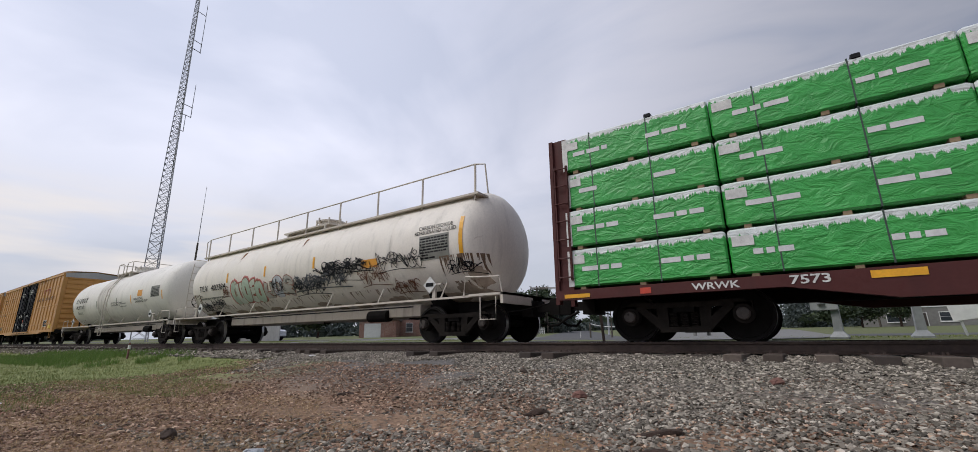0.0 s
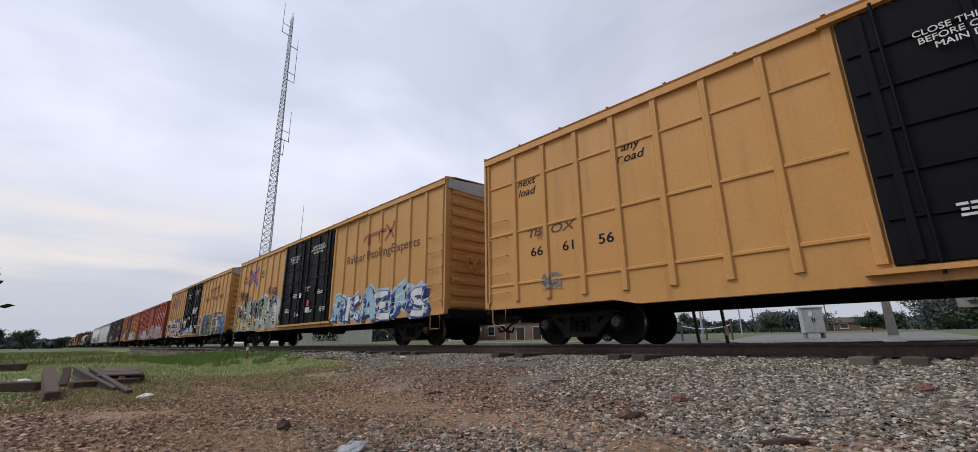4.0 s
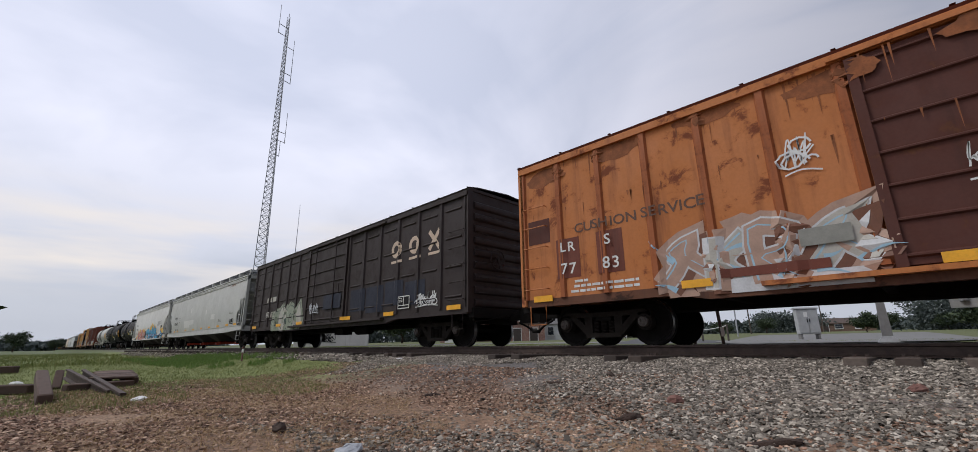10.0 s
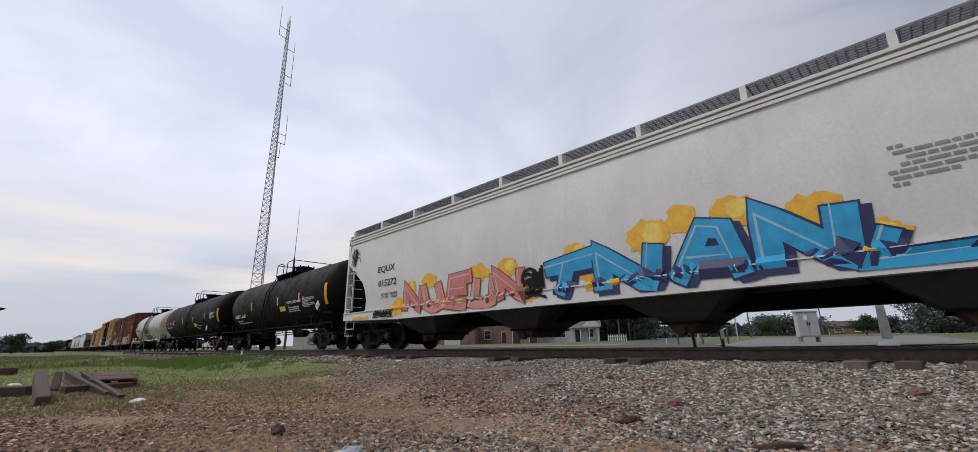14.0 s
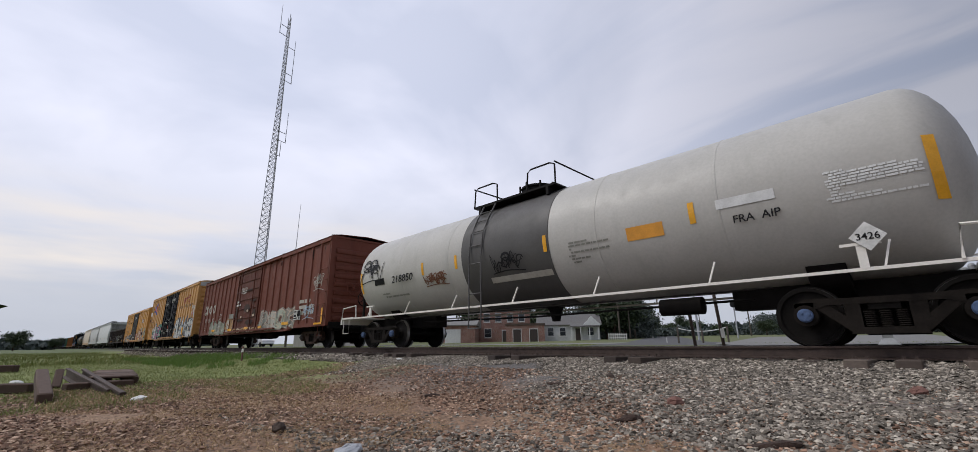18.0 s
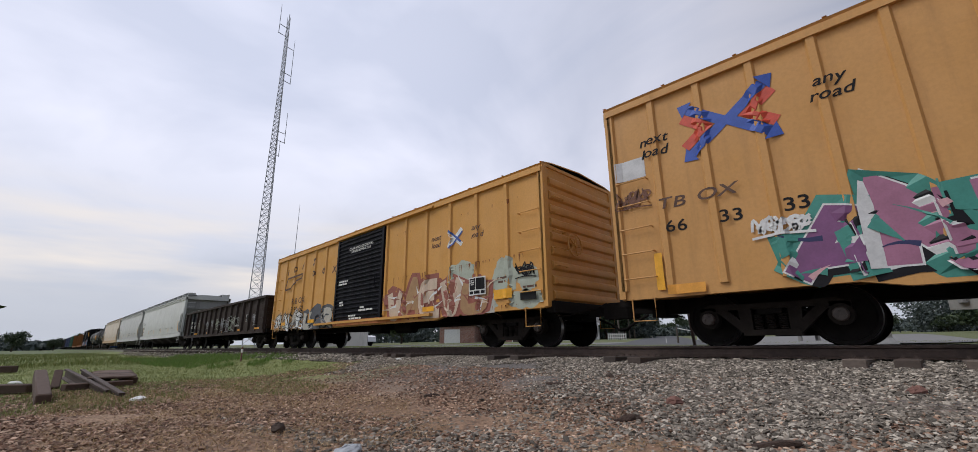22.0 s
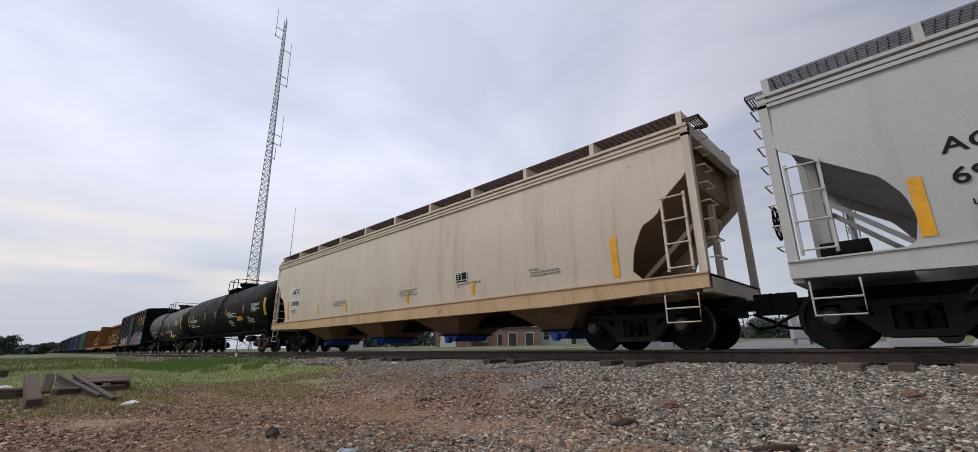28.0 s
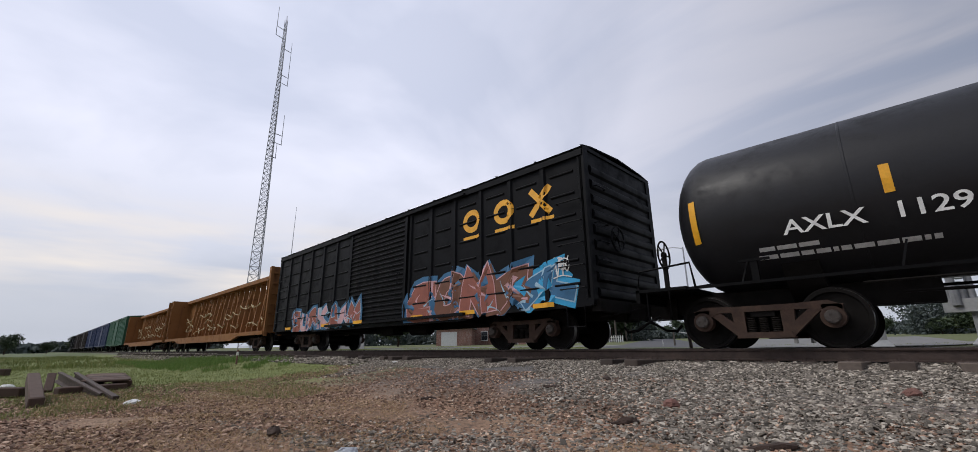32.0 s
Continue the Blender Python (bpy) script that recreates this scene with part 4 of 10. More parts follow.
# ---- boxcars ----
def boxcar(c, L, ze, mat, roof_mat, door_mat, label, group, zs=0.74, posts=9, door=(-1.6, 1.6), door_kind="sliding", steps=(), beads=0, inset=2.3, rusty=False,
           caps="plain", roof_ends=None, lad=(5, 2.3), post_mat=None, sill_mat=None):
    car = thing("boxcar", label, "boxcar", group)
    yp, yo = 1.525, 1.575          # sheet, outside of posts
    h = L / 2
    body = Geo()
    body.box(-h, h, -yp, yp, zs + 0.16, ze - 0.02)
    part("body", body, mat, car)
    roof = Geo()
    prof = [(-1.56, ze - 0.03), (-1.6, ze + 0.02), (-1.2, ze + 0.09), (0, ze + 0.17), (1.2, ze + 0.09), (1.6, ze + 0.02), (1.56, ze - 0.03)]
    roof.prism(prof, "x", -h - 0.03, h + 0.03)
    n = int(L / 1.2)
    for k in range(n + 1):
        x = -h + L * k / n
        roof.prism([(y, z + 0.03) for y, z in prof[1:6]] + [(1.2, ze + 0.05), (-1.2, ze + 0.05)], "x", x - 0.03, x + 0.03)
    part("roof", roof, roof_mat, car)
    chord = Geo()
    for s in (-1, 1):
        a, b = sorted((s * 1.49, s * 1.60))
        chord.box(-h, h, a, b, ze - 0.17, ze - 0.035)
    pieces("top_chord", chord, mat, car)
    sill = Geo()
    for s in (-1, 1):
        a, b = sorted((s * 1.38, s * (yp + 0.003)))
        xs = sorted({-h, -h + 3.4, -h + 3.9, h - 3.9, h - 3.4, h})
        lo = [zs + 0.08, zs + 0.08, zs - 0.02, zs - 0.02, zs + 0.08, zs + 0.08]
        sill.prism([(x, z) for x, z in zip(xs, lo)] + [(h, zs + 0.24), (-h, zs + 0.24)], "y", a, b)
    pieces("side_sill", sill, sill_mat or mat, car)
    # side posts, hat-shaped
    pg = Geo()
    pg.prism([(-0.085, 0.005), (-0.05, -0.05), (0.05, -0.05), (0.085, 0.005)], "z", zs + 0.24, ze - 0.17)
    pm = pg.mesh("side_post")
    pm.materials.append(post_mat or mat)
    xs = []
    for e in (-1, 1):
        d0 = abs(door[1] if e > 0 else door[0]) + 0.1
        for k in range(posts + 1):
            xs.append(e * (d0 + (h - 0.08 - d0) * k / posts))
    for x in xs:
        part("side_post", pm, None, car, "", pose(x, -yp, 0))
        part("side_post", pm, None, car, "", pose(x, yp, 0, 0, 0, 180))

    def surf(x, z):
        if door[0] < x < door[1]:
            return -1.647 if door_kind == "double_plug" else -1.632
        return -(yo + 0.002) if any(abs(x - q) < 0.075 for q in xs) else -yp
    for z in steps:      # horizontal stiffeners
        g = Geo()
        for e in (-1, 1):
            a, b = sorted((e * (abs(door[0]) + 0.1), e * h))
            g.prism([(-yp, z + 0.04), (-yo + 0.02, z + 0.02), (-yo + 0.02, z - 0.02), (-yp, z - 0.04)], "x", a, b)
        pieces("side_stiffener", g, mat, car, 0)
    if beads:            # short pressed ribs between posts
        bgeo = Geo()
        for x0, x1 in zip(sorted(xs), sorted(xs)[1:]):
            if 0.5 < x1 - x0 < 1.6 and not (door[0] < (x0 + x1) / 2 < door[1]):
                for k in range(beads):
                    z = zs + 0.55 + (ze - zs - 1.0) * k / (beads - 1)
                    bgeo.prism([(-yp, z - 0.035), (-yp - 0.03, z - 0.01), (-yp - 0.03, z + 0.01), (-yp, z + 0.035)], "x", x0 + 0.2, x1 - 0.2)
        pieces("pressed_rib", bgeo, mat, car, 0)
    # ends with rounded corrugations
    for e in (-1, 1):
        g = Geo()
        k, z = 0, zs + 0.35
        while z < ze - 0.25:
            g.prism([(e * h, z - 0.11), (e * (h + 0.05), z - 0.07), (e * (h + 0.07), z), (e * (h + 0.05), z + 0.07), (e * h, z + 0.11)], "y", -1.34, 1.34)
            z += 0.33
        part("end_corrugation", g, mat, car)
        g = Geo()
        for s in (-1, 1):
            a, b = sorted((s * 1.40, s * 1.575))
            x0, x1 = sorted((e * (h - 0.09), e * (h + 0.03)))
            g.box(x0, x1, a, b, zs + 0.1, ze - 0.03)
        pieces("corner_post", g, mat, car)
        g = Geo()
        x0, x1 = sorted((e * (h - 0.1), e * (h + 0.10)))
        g.box(x0, x1, -1.45, 1.45, zs - 0.02, zs + 0.22)
        part("end_sill", g, STEEL, car)
        if roof_ends:
            g = Geo()
            x0, x1 = sorted((e * (h + 0.03), e * (h + 0.085)))
            g.prism([(-1.5, ze - 0.30), (-1.5, ze - 0.02), (0, ze + 0.13), (1.5, ze - 0.02), (1.5, ze - 0.30)], "x", x0, x1)
            part("end_fascia", g, roof_ends, car, "pale unpainted end panel")
        grab_irons(car, e * (h - 0.42), 0.60, -yo, [zs + 0.45 + (lad[1] - 0.45) * k / (lad[0] - 1) for k in range(lad[0])], mat)
        g = Geo()
        for s in (-1, 1):
            g.tube([(e * (h - 0.62), s * 1.55, zs + 0.1), (e * (h - 0.62), s * 1.55, zs - 0.30), (e * (h - 0.2), s * 1.55, zs - 0.30), (e * (h - 0.2), s * 1.55, zs + 0.1)], 0.014, 6)
        pieces("sill_step", g, mat, car)
        rung = Geo().tube([(e * (h + 0.02), -1.3, 0), (e * (h + 0.13), -1.3, 0), (e * (h + 0.13), -0.9, 0), (e * (h + 0.02), -0.9, 0)], 0.013, 6).mesh("end_rung")
        rung.materials.append(mat)
        for k in range(6):
            part("end_rung", rung, None, car, "", pose(0, 0, zs + 0.6 + k * 0.4))
    g = Geo()
    g.ring(h + 0.12, -0.55, zs + 1.55, 0.27)
    part("brake_wheel", g, mat, car)
    # doors
    a, b = door
    if door_kind == "double_plug":
        for x0, x1 in ((a, (a + b) / 2 - 0.02), ((a + b) / 2 + 0.02, b)):
            g = Geo()
            g.cbox(x0, x1, -1.60, -1.49, zs + 0.20, ze - 0.20, 0.015)
            door_ob = part("door", g, door_mat, car, "black double plug door with locking bars")
            for x in (x0 + 0.25, (x0 + x1) / 2, x1 - 0.25):
                part("door_post", Geo().box(x - 0.045, x + 0.045, -1.645, -1.59, zs + 0.24, ze - 0.24), door_mat, door_ob)
            for k in range(1, 6):
                z = zs + 0.2 + (ze - zs - 0.4) * k / 6
                part("door_rib", Geo().prism([(-1.59, z - 0.045), (-1.632, z - 0.02), (-1.632, z + 0.02), (-1.59, z + 0.045)], "x", x0 + 0.05, x1 - 0.05), door_mat, door_ob)
            for x in (x0 + 0.42, x1 - 0.42):
                g = Geo()
                g.tube([(x, -1.66, zs + 0.05), (x, -1.66, ze - 0.12)], 0.02, 8)
                part("locking_bar", g, door_mat, door_ob)
            g = Geo()
            g.rev([(-1.72, 0.12), (-1.66, 0.13), (-1.65, 0.04)], 12, "y", ((x0 + x1) / 2, 0, zs + 1.5))
            part("door_crank", g, door_mat, door_ob)
    else:
        g = Geo()
        g.box(a, b, -1.585, -1.49, zs + 0.2, ze - 0.2)
        nb = 20 if door_kind == "corrugated" else 7
        hh = 0.045 if nb == 20 else 0.035
        rib = Geo().prism([(-1.58, -hh), (-1.625, -hh * 0.3), (-1.625, hh * 0.3), (-1.58, hh)], "x", a + 0.1, b - 0.1).mesh("door_rib")
        rib.materials.append(door_mat)
        door_ob = part("door", g, door_mat, car, "corrugated sliding side door" if nb == 20 else "ribbed side door")
        for x in (a + 0.05, b - 0.05):
            part("door_edge", Geo().box(x - 0.06, x + 0.06, -1.63, -1.49, zs + 0.18, ze - 0.2), door_mat, door_ob)
        for x in (a + 0.8, b - 0.8) if door_kind == "plug" else ():
            part("locking_bar", Geo().tube([(x, -1.66, zs + 0.05), (x, -1.66, ze - 0.15)], 0.022, 8), door_mat, door_ob)
        for k in range(nb):
            part("door_rib", rib, None, door_ob, "", pose(0, 0, zs + 0.32 + (ze - zs - 0.62) * k / (nb - 1)))
        g = Geo()
        g.tube([(b - 0.35, -1.6, zs + 1.2), (b - 0.35, -1.68, zs + 1.2), (b - 0.35, -1.68, zs + 1.55), (b - 0.35, -1.6, zs + 1.55)], 0.016, 6)
        part("door_handle", g, door_mat, door_ob)
    far = Geo()
    far.box(a, b, 1.49, 1.59, zs + 0.2, ze - 0.2)
    part("far_door", far, door_mat, car)
    g = Geo()
    g.box(a - 1.5 if door_kind != "double_plug" else a - 0.3, b + (0.3 if door_kind == "double_plug" else 2.6), -1.68, -1.50, zs + 0.10, zs + 0.17)
    g.box(a - 0.2, b + 2.6, -1.66, -1.57, ze - 0.16, ze - 0.10)
    part("door_track", g, mat, car)
    running_gear(car, L, c, inset, rusty, caps)
    return car, surf


# ---- tank cars ----
def tank_car(c, L, mat, label, inset=1.9, zc=2.42, r=1.46, band=None, band_mat=None, rail_mat=None, walk=False, saddle=None, rusty=False, caps="plain", hatch=0.0, ladder_x=None, plat=(-1.3, 1.3), rails=True, csill=None, top_mat=None):
    """L is the length over the heads."""
    car = thing("tank_car", label, "tank car", "tank cars of the train")
    rail_mat = rail_mat or mat
    h = L / 2
    left = [(-h + 0.72 * (1 - math.cos(math.pi / 2 * k / 8)), r * math.sin(math.pi / 2 * k / 8)) for k in range(9)]
    mid = []
    for k in range(1, 6):
        x = -h + 0.72 + (L - 1.44) * k / 6
        mid += [(x - 0.02, r), (x - 0.012, r + 0.006), (x + 0.012, r + 0.006), (x + 0.02, r)]
    right = [(-x, q) for x, q in reversed(left)]
    g = Geo().rev(left + mid + right, 56, "x", (0, 0, zc))
    part("tank_shell", g, mat, car)
    if band:
        g = Geo().rev([(band[0], r - 0.03), (band[0], r + 0.012), (band[1], r + 0.012), (band[1], r - 0.03)], 56, "x", (0, 0, zc))
        part("shell_band", g, band_mat, car, "darker band round the tank")

    def surf(x, z):
        rr = r
        q = abs(x) - (h - 0.72)
        if q > 0:
            rr = r * math.sqrt(max(0.02, 1 - (q / 0.72) ** 2))
        if band and band[0] - 0.02 < x < band[1] + 0.02:
            rr += 0.014
        return -math.sqrt(max(0.01, rr * rr - (z - zc) ** 2)) - 0.004
    # stub sills, side running rail, bolsters
    he = h + 0.55
    g = Geo()
    for e in (-1, 1):
        x0, x1 = sorted((e * (h - 3.4), e * he))
        g.box(x0, x1, -0.22, 0.22, 0.62, 1.0)
        x0, x1 = sorted((e * (h - 2.15), e * (h - 1.65)))
        g.prism([(-0.7, 1.0), (-0.3, 0.72), (0.3, 0.72), (0.7, 1.0), (0.9, zc - 1.0), (-0.9, zc - 1.0)], "x", x0, x1)
    pieces("stub_sill", g, saddle or STEEL, car, 0)
    if csill:
        part("centre_sill", Geo().cbox(-h + 2.6, h - 2.6, -0.62, 0.62, 0.66, 0.98, 0.02), csill, car, "dirty cream beam under the tank")
    g = Geo()
    for s in (-1, 1):
        g.bar((-he, s * 1.42, 0.99), (he, s * 1.42, 0.99), 0.055, 0.045)
        for k in range(7):
            x = -h + 1.2 + (L - 2.4) * k / 6
            g.bar((x, s * 1.42, 1.0), (x + 0.10, s * 1.32, 1.36), 0.025, 0.03)
    pieces("side_rail", g, rail_mat, car)
    for e in (-1, 1):
        g = Geo()
        x0, x1 = sorted((e * (h - 0.35), e * he))
        g.box(x0, x1, -1.48, 1.48, 0.98, 1.03)
        g.box(min(e * (he - 0.07), e * he), max(e * (he - 0.07), e * he), -1.48, 1.48, 0.80, 1.03)
        part("end_platform", g, rail_mat, car)
        g = Geo()
        for y0, y1 in ((-1.46, -0.5), (0.5, 1.46)) if rails else ():
            g.tube([(e * (he - 0.03), y0, 1.0), (e * (he - 0.03), y0, 1.85), (e * (he - 0.03), y1, 1.85), (e * (he - 0.03), y1, 1.0)], 0.022, 6)
        for s in (-1, 1):
            if not rails:       # a low bent grab rail only
                g.tube([(e * (h - 0.5), s * 1.46, 1.0), (e * (h - 0.45), s * 1.46, 1.42), (e * (he - 0.1), s * 1.46, 1.36), (e * (he - 0.03), s * 1.46, 1.0)], 0.02, 6)
                continue
            g.tube([(e * (h - 0.75), s * 1.46, 1.0), (e * (h - 0.72), s * 1.46, 1.95), (e * (h - 0.45), s * 1.46, 2.0), (e * (he - 0.03), s * 1.46, 1.62)], 0.022, 6)
        pieces("end_handrail", g, rail_mat, car)
        g = Geo()
        for s in (-1, 1):
            g.tube([(e * (he - 0.6), s * 1.46, 0.95), (e * (he - 0.6), s * 1.46, 0.48), (e * (he - 0.2), s * 1.46, 0.48), (e * (he - 0.2), s * 1.46, 0.95)], 0.016, 6)
        pieces("sill_step", g, rail_mat, car)
        g = Geo()
        g.box(e * (h - 1.4) - 0.05, e * (h - 1.4) + 0.05, -1.45, -1.40, 1.0, 1.34)
        g.box(e * (h - 1.4) - 0.22, e * (h - 1.4) + 0.22, -1.46, -1.42, 1.31, 1.35)
        part("card_bracket", g, rail_mat, car)
    g = Geo()
    g.ring(-h - 0.25, -0.75, 1.75, 0.27)
    g.bar((-h - 0.25, -0.75, 1.0), (-h - 0.25, -0.75, 1.75), 0.07, 0.07)
    part("brake_wheel", g, STEEL, car)
    # dome, platform, ladder
    zt = zc + r
    x0, x1 = plat
    g = Geo()
    g.rev([(zt - 0.1, 0.42), (zt + 0.30, 0.42), (zt + 0.31, 0.47), (zt + 0.36, 0.47), (zt + 0.40, 0.30), (zt + 0.43, 0.0)], 24, "z", (hatch, 0, 0))
    for k in range(8):
        a = k * math.pi / 4
        g.rev([(zt + 0.2, 0.03), (zt + 0.42, 0.03)], 6, "z", (hatch + 0.5 * math.cos(a), 0.5 * math.sin(a), 0))
    part("manway_dome", g, top_mat or (rail_mat if walk else mat), car)
    g = Geo()
    for s in (-1, 1):
        a, b = sorted((s * 0.48, s * 0.98))
        g.box(x0, x1, a, b, zt - 0.10, zt - 0.05)
        g.box(x0 + 0.2, x0 + 0.28, a, b, zt - 0.3, zt - 0.1)
        g.box(x1 - 0.28, x1 - 0.2, a, b, zt - 0.3, zt - 0.1)
    pieces("walkway", g, top_mat or rail_mat, car)
    g = Geo()
    if walk:
        for s in (-1,):
            n = 9
            for k in range(n):
                x = -h + 0.55 + (L - 1.1) * k / (n - 1)
                g.tube([(x, s * 0.95, zt - 0.4), (x, s * 0.95, zt + 0.52)], 0.028, 6)
            g.tube([(-h + 0.55, s * 0.95, zt + 0.52), (h - 0.55, s * 0.95, zt + 0.52)], 0.02, 6)
            g.tube([(h - 0.55, s * 0.95, zt + 0.52), (h - 0.25, s * 0.95, zt + 0.45), (h - 0.2, s * 0.9, zt - 0.3)], 0.02, 6)
            g.tube([(-h + 0.55, s * 0.95, zt + 0.52), (-h + 0.25, s * 0.95, zt + 0.45), (-h + 0.2, s * 0.9, zt - 0.3)], 0.02, 6)
            g.box(-h + 0.4, h - 0.4, -1.05, -0.6, zt - 0.30, zt - 0.25)
    else:
        for s in (-1, 1):
            for xa, xb in ((x0, x0 + 0.9), (x1 - 0.9, x1)):
                g.tube([(xa, s * 0.95, zt - 0.08), (xa + 0.05, s * 0.95, zt + 0.43), (xa + 0.15, s * 0.95, zt + 0.5), (xb - 0.15, s * 0.95, zt + 0.5), (xb, s * 0.95, zt + 0.43), (xb, s * 0.95, zt - 0.08)], 0.022, 6)
        for x in (x0, x1):
            g.tube([(x, -0.95, zt + 0.5), (x, 0.95, zt + 0.5)], 0.02, 6)
    part("platform_rail", g, top_mat or rail_mat, car)
    if ladder_x is not None:
        g = Geo()
        pts = [(-1.50 - 0.05, 0.45), (-1.53, 1.0), (-r - 0.08, zc - 0.2), (-r * 0.96 - 0.06, zc + 0.45), (-r * 0.78 - 0.05, zc + r * 0.66), (-0.95, zt - 0.1)]
        for e in (-1, 1):
            g.tube([(ladder_x + e * 0.22, y, z) for y, z in pts], 0.02, 6)
        n = 9
        for k in range(n):
            u = k / (n - 1) * (len(pts) - 1.001)
            i, q = int(u), u - int(u)
            y, z = (pts[i][j] * (1 - q) + pts[i + 1][j] * q for j in (0, 1))
            g.tube([(ladder_x - 0.22, y, z), (ladder_x + 0.22, y, z)], 0.014, 6)
        part("ladder", g, band_mat if top_mat and band_mat else rail_mat, car)
    g = Geo()
    g.rev([(zc - r - 0.35, 0.10), (zc - r - 0.1, 0.16), (zc - r + 0.1, 0.3)], 14, "z", (0.2, 0, 0))
    g.tube([(-h + 3, -0.4, 0.78), (0, -0.45, 0.72), (h - 3, -0.4, 0.78)], 0.025, 6)
    g.tube([(-h + 2.6, -0.9, 0.90), (h - 2.6, -0.9, 0.90)], 0.02, 6)
    g.rev([(h - 4.6, 0.0), (h - 4.57, 0.16), (h - 3.8, 0.16), (h - 3.77, 0.0)], 14, "x", (0, -0.6, 0.72))
    part("piping", g, STEEL, car)
    running_gear(car, 2 * he, c, inset, rusty, caps, sill=False)
    return car, surf


# ---- covered hoppers ----
def hopper_car(c, L, mat, label, inset=1.35, sill_mat=None, zt=3.93, gate_mat=None, outlets=4, board_mat=None, cut=((1.2, 1.1), (1.35, 1.22), (1.86, 1.17), (2.64, 0.12)), rusty=False, inner=None, under=None):
    """cut: depth of the end openings by height."""
    car = thing("covered_hopper", label, "hopper car", "covered hoppers of the train")
    h = L / 2
    z0, z1 = 0.92, 1.22
    inner = inner or mat

    def prof(z):
        u = (z - z1) / (zt - z1)
        return 1.50 + 0.085 * math.sin(math.pi * min(1, max(0, u)) ** 0.8)

    def surf(x, z):
        return -(prof(z) + 0.004) if z > z1 + 0.03 else -1.588 if z < z1 - 0.03 else -1.613
    # side sheets: bulged, with the shaped end openings cut away
    nz = 30
    for s in (-1, 1):
        g = Geo()
        rows = []
        for k in range(nz + 1):
            z = z1 + (zt - z1) * k / nz
            u = k / nz
            back = cut[0][1] if z < cut[0][0] else 0.12
            for (za, ba), (zb, bb_) in zip(cut, cut[1:]):
                if za <= z < zb:
                    back = ba + (bb_ - ba) * (z - za) / (zb - za)
            rows.append((z, h - back))
        nx = 12
        vs = []
        for z, xe in rows:
            for i in range(nx + 1):
                vs.append((-xe + 2 * xe * i / nx, s * prof(z), z))
        m = len(vs)
        vs += [(x, y - s * 0.03, z) for x, y, z in vs]
        fs = []
        for k in range(nz):
            for i in range(nx):
                q = k * (nx + 1) + i
                fs.append((q, q + 1, q + nx + 2, q + nx + 1))
                fs.append((m + q, m + q + nx + 1, m + q + nx + 2, m + q + 1))
        for k in range(nz):
            for i in (0, nx):
                q = k * (nx + 1) + i
                fs.append((q, q + nx + 1, m + q + nx + 1, m + q))
        part("side_sheet", g.add(vs, fs), mat, car)
    g = Geo()
    for s in (-1, 1):
        a, b = sorted((s * 1.42, s * 1.585))
        g.prism([(-h, z1 - 0.01), (-h, z0 + 0.06), (-h + 3.2, z0 - 0.03), (h - 3.2, z0 - 0.03), (h, z0 + 0.06), (h, z1 - 0.01)], "y", a, b)
        a, b = sorted((s * 1.47, s * 1.61))
        g.box(-h, h, a, b, z1 - 0.012, z1 + 0.012)
    pieces("side_sill", g, sill_mat or mat, car)
    g = Geo()
    for s in (-1, 1):
        for dz, dy in ((0.0, 0.06), (-0.10, 0.045), (-0.18, 0.04)):
            a, b = sorted((s * 1.46, s * (1.52 + dy)))
            g.box(-h, h, a, b, zt + dz - 0.05, zt + dz + 0.005)
    pieces("top_chord", g, mat, car)
    roof = [(-1.54, zt - 0.02), (-1.2, zt + 0.10), (-0.5, zt + 0.2), (0.5, zt + 0.2), (1.2, zt + 0.10), (1.54, zt - 0.02)]
    part("roof", Geo().prism(roof, "x", -h + 0.05, h - 0.05), mat, car)
    # hatch covers and running boards
    for k in range(4):
        x = -h + 2.2 + (L - 4.4) * (k + 0.5) / 4
        part("hatch_cover", Geo().cbox(x - (L - 4.4) / 8 + 0.1, x + (L - 4.4) / 8 - 0.1, -0.35, 0.35, zt + 0.18, zt + 0.36, 0.05), mat, car)
    bm_ = board_mat or mat
    for s in (-1, 1):
        g = Geo()
        ya, yb = s * 0.95, s * 1.42
        n = 6
        for k in range(n + 1):
            y = ya + (yb - ya) * k / n
            g.box(-h + 0.1, h - 0.1, y - 0.012, y + 0.012, zt + 0.295, zt + 0.33)
        m = int(L / 0.12)
        for k in range(m):
            x = -h + 0.12 + (L - 0.24) * k / m
            g.box(x - 0.008, x + 0.008, min(ya, yb), max(ya, yb), zt + 0.30, zt + 0.322)
        part("running_board", g, bm_, car, "open steel grating walkway")
        bk = Geo().prism([(s * 1.46, zt + 0.02), (s * 1.46, zt + 0.32), (s * 0.95, zt + 0.29), (s * 0.95, zt + 0.12)], "x", -0.05, 0.05).mesh("board_bracket")
        bk.materials.append(mat)
        for k in range(11):
            part("board_bracket", bk, None, car, "", pose(-h + 0.15 + (L - 0.3) * k / 10, 0, 0))
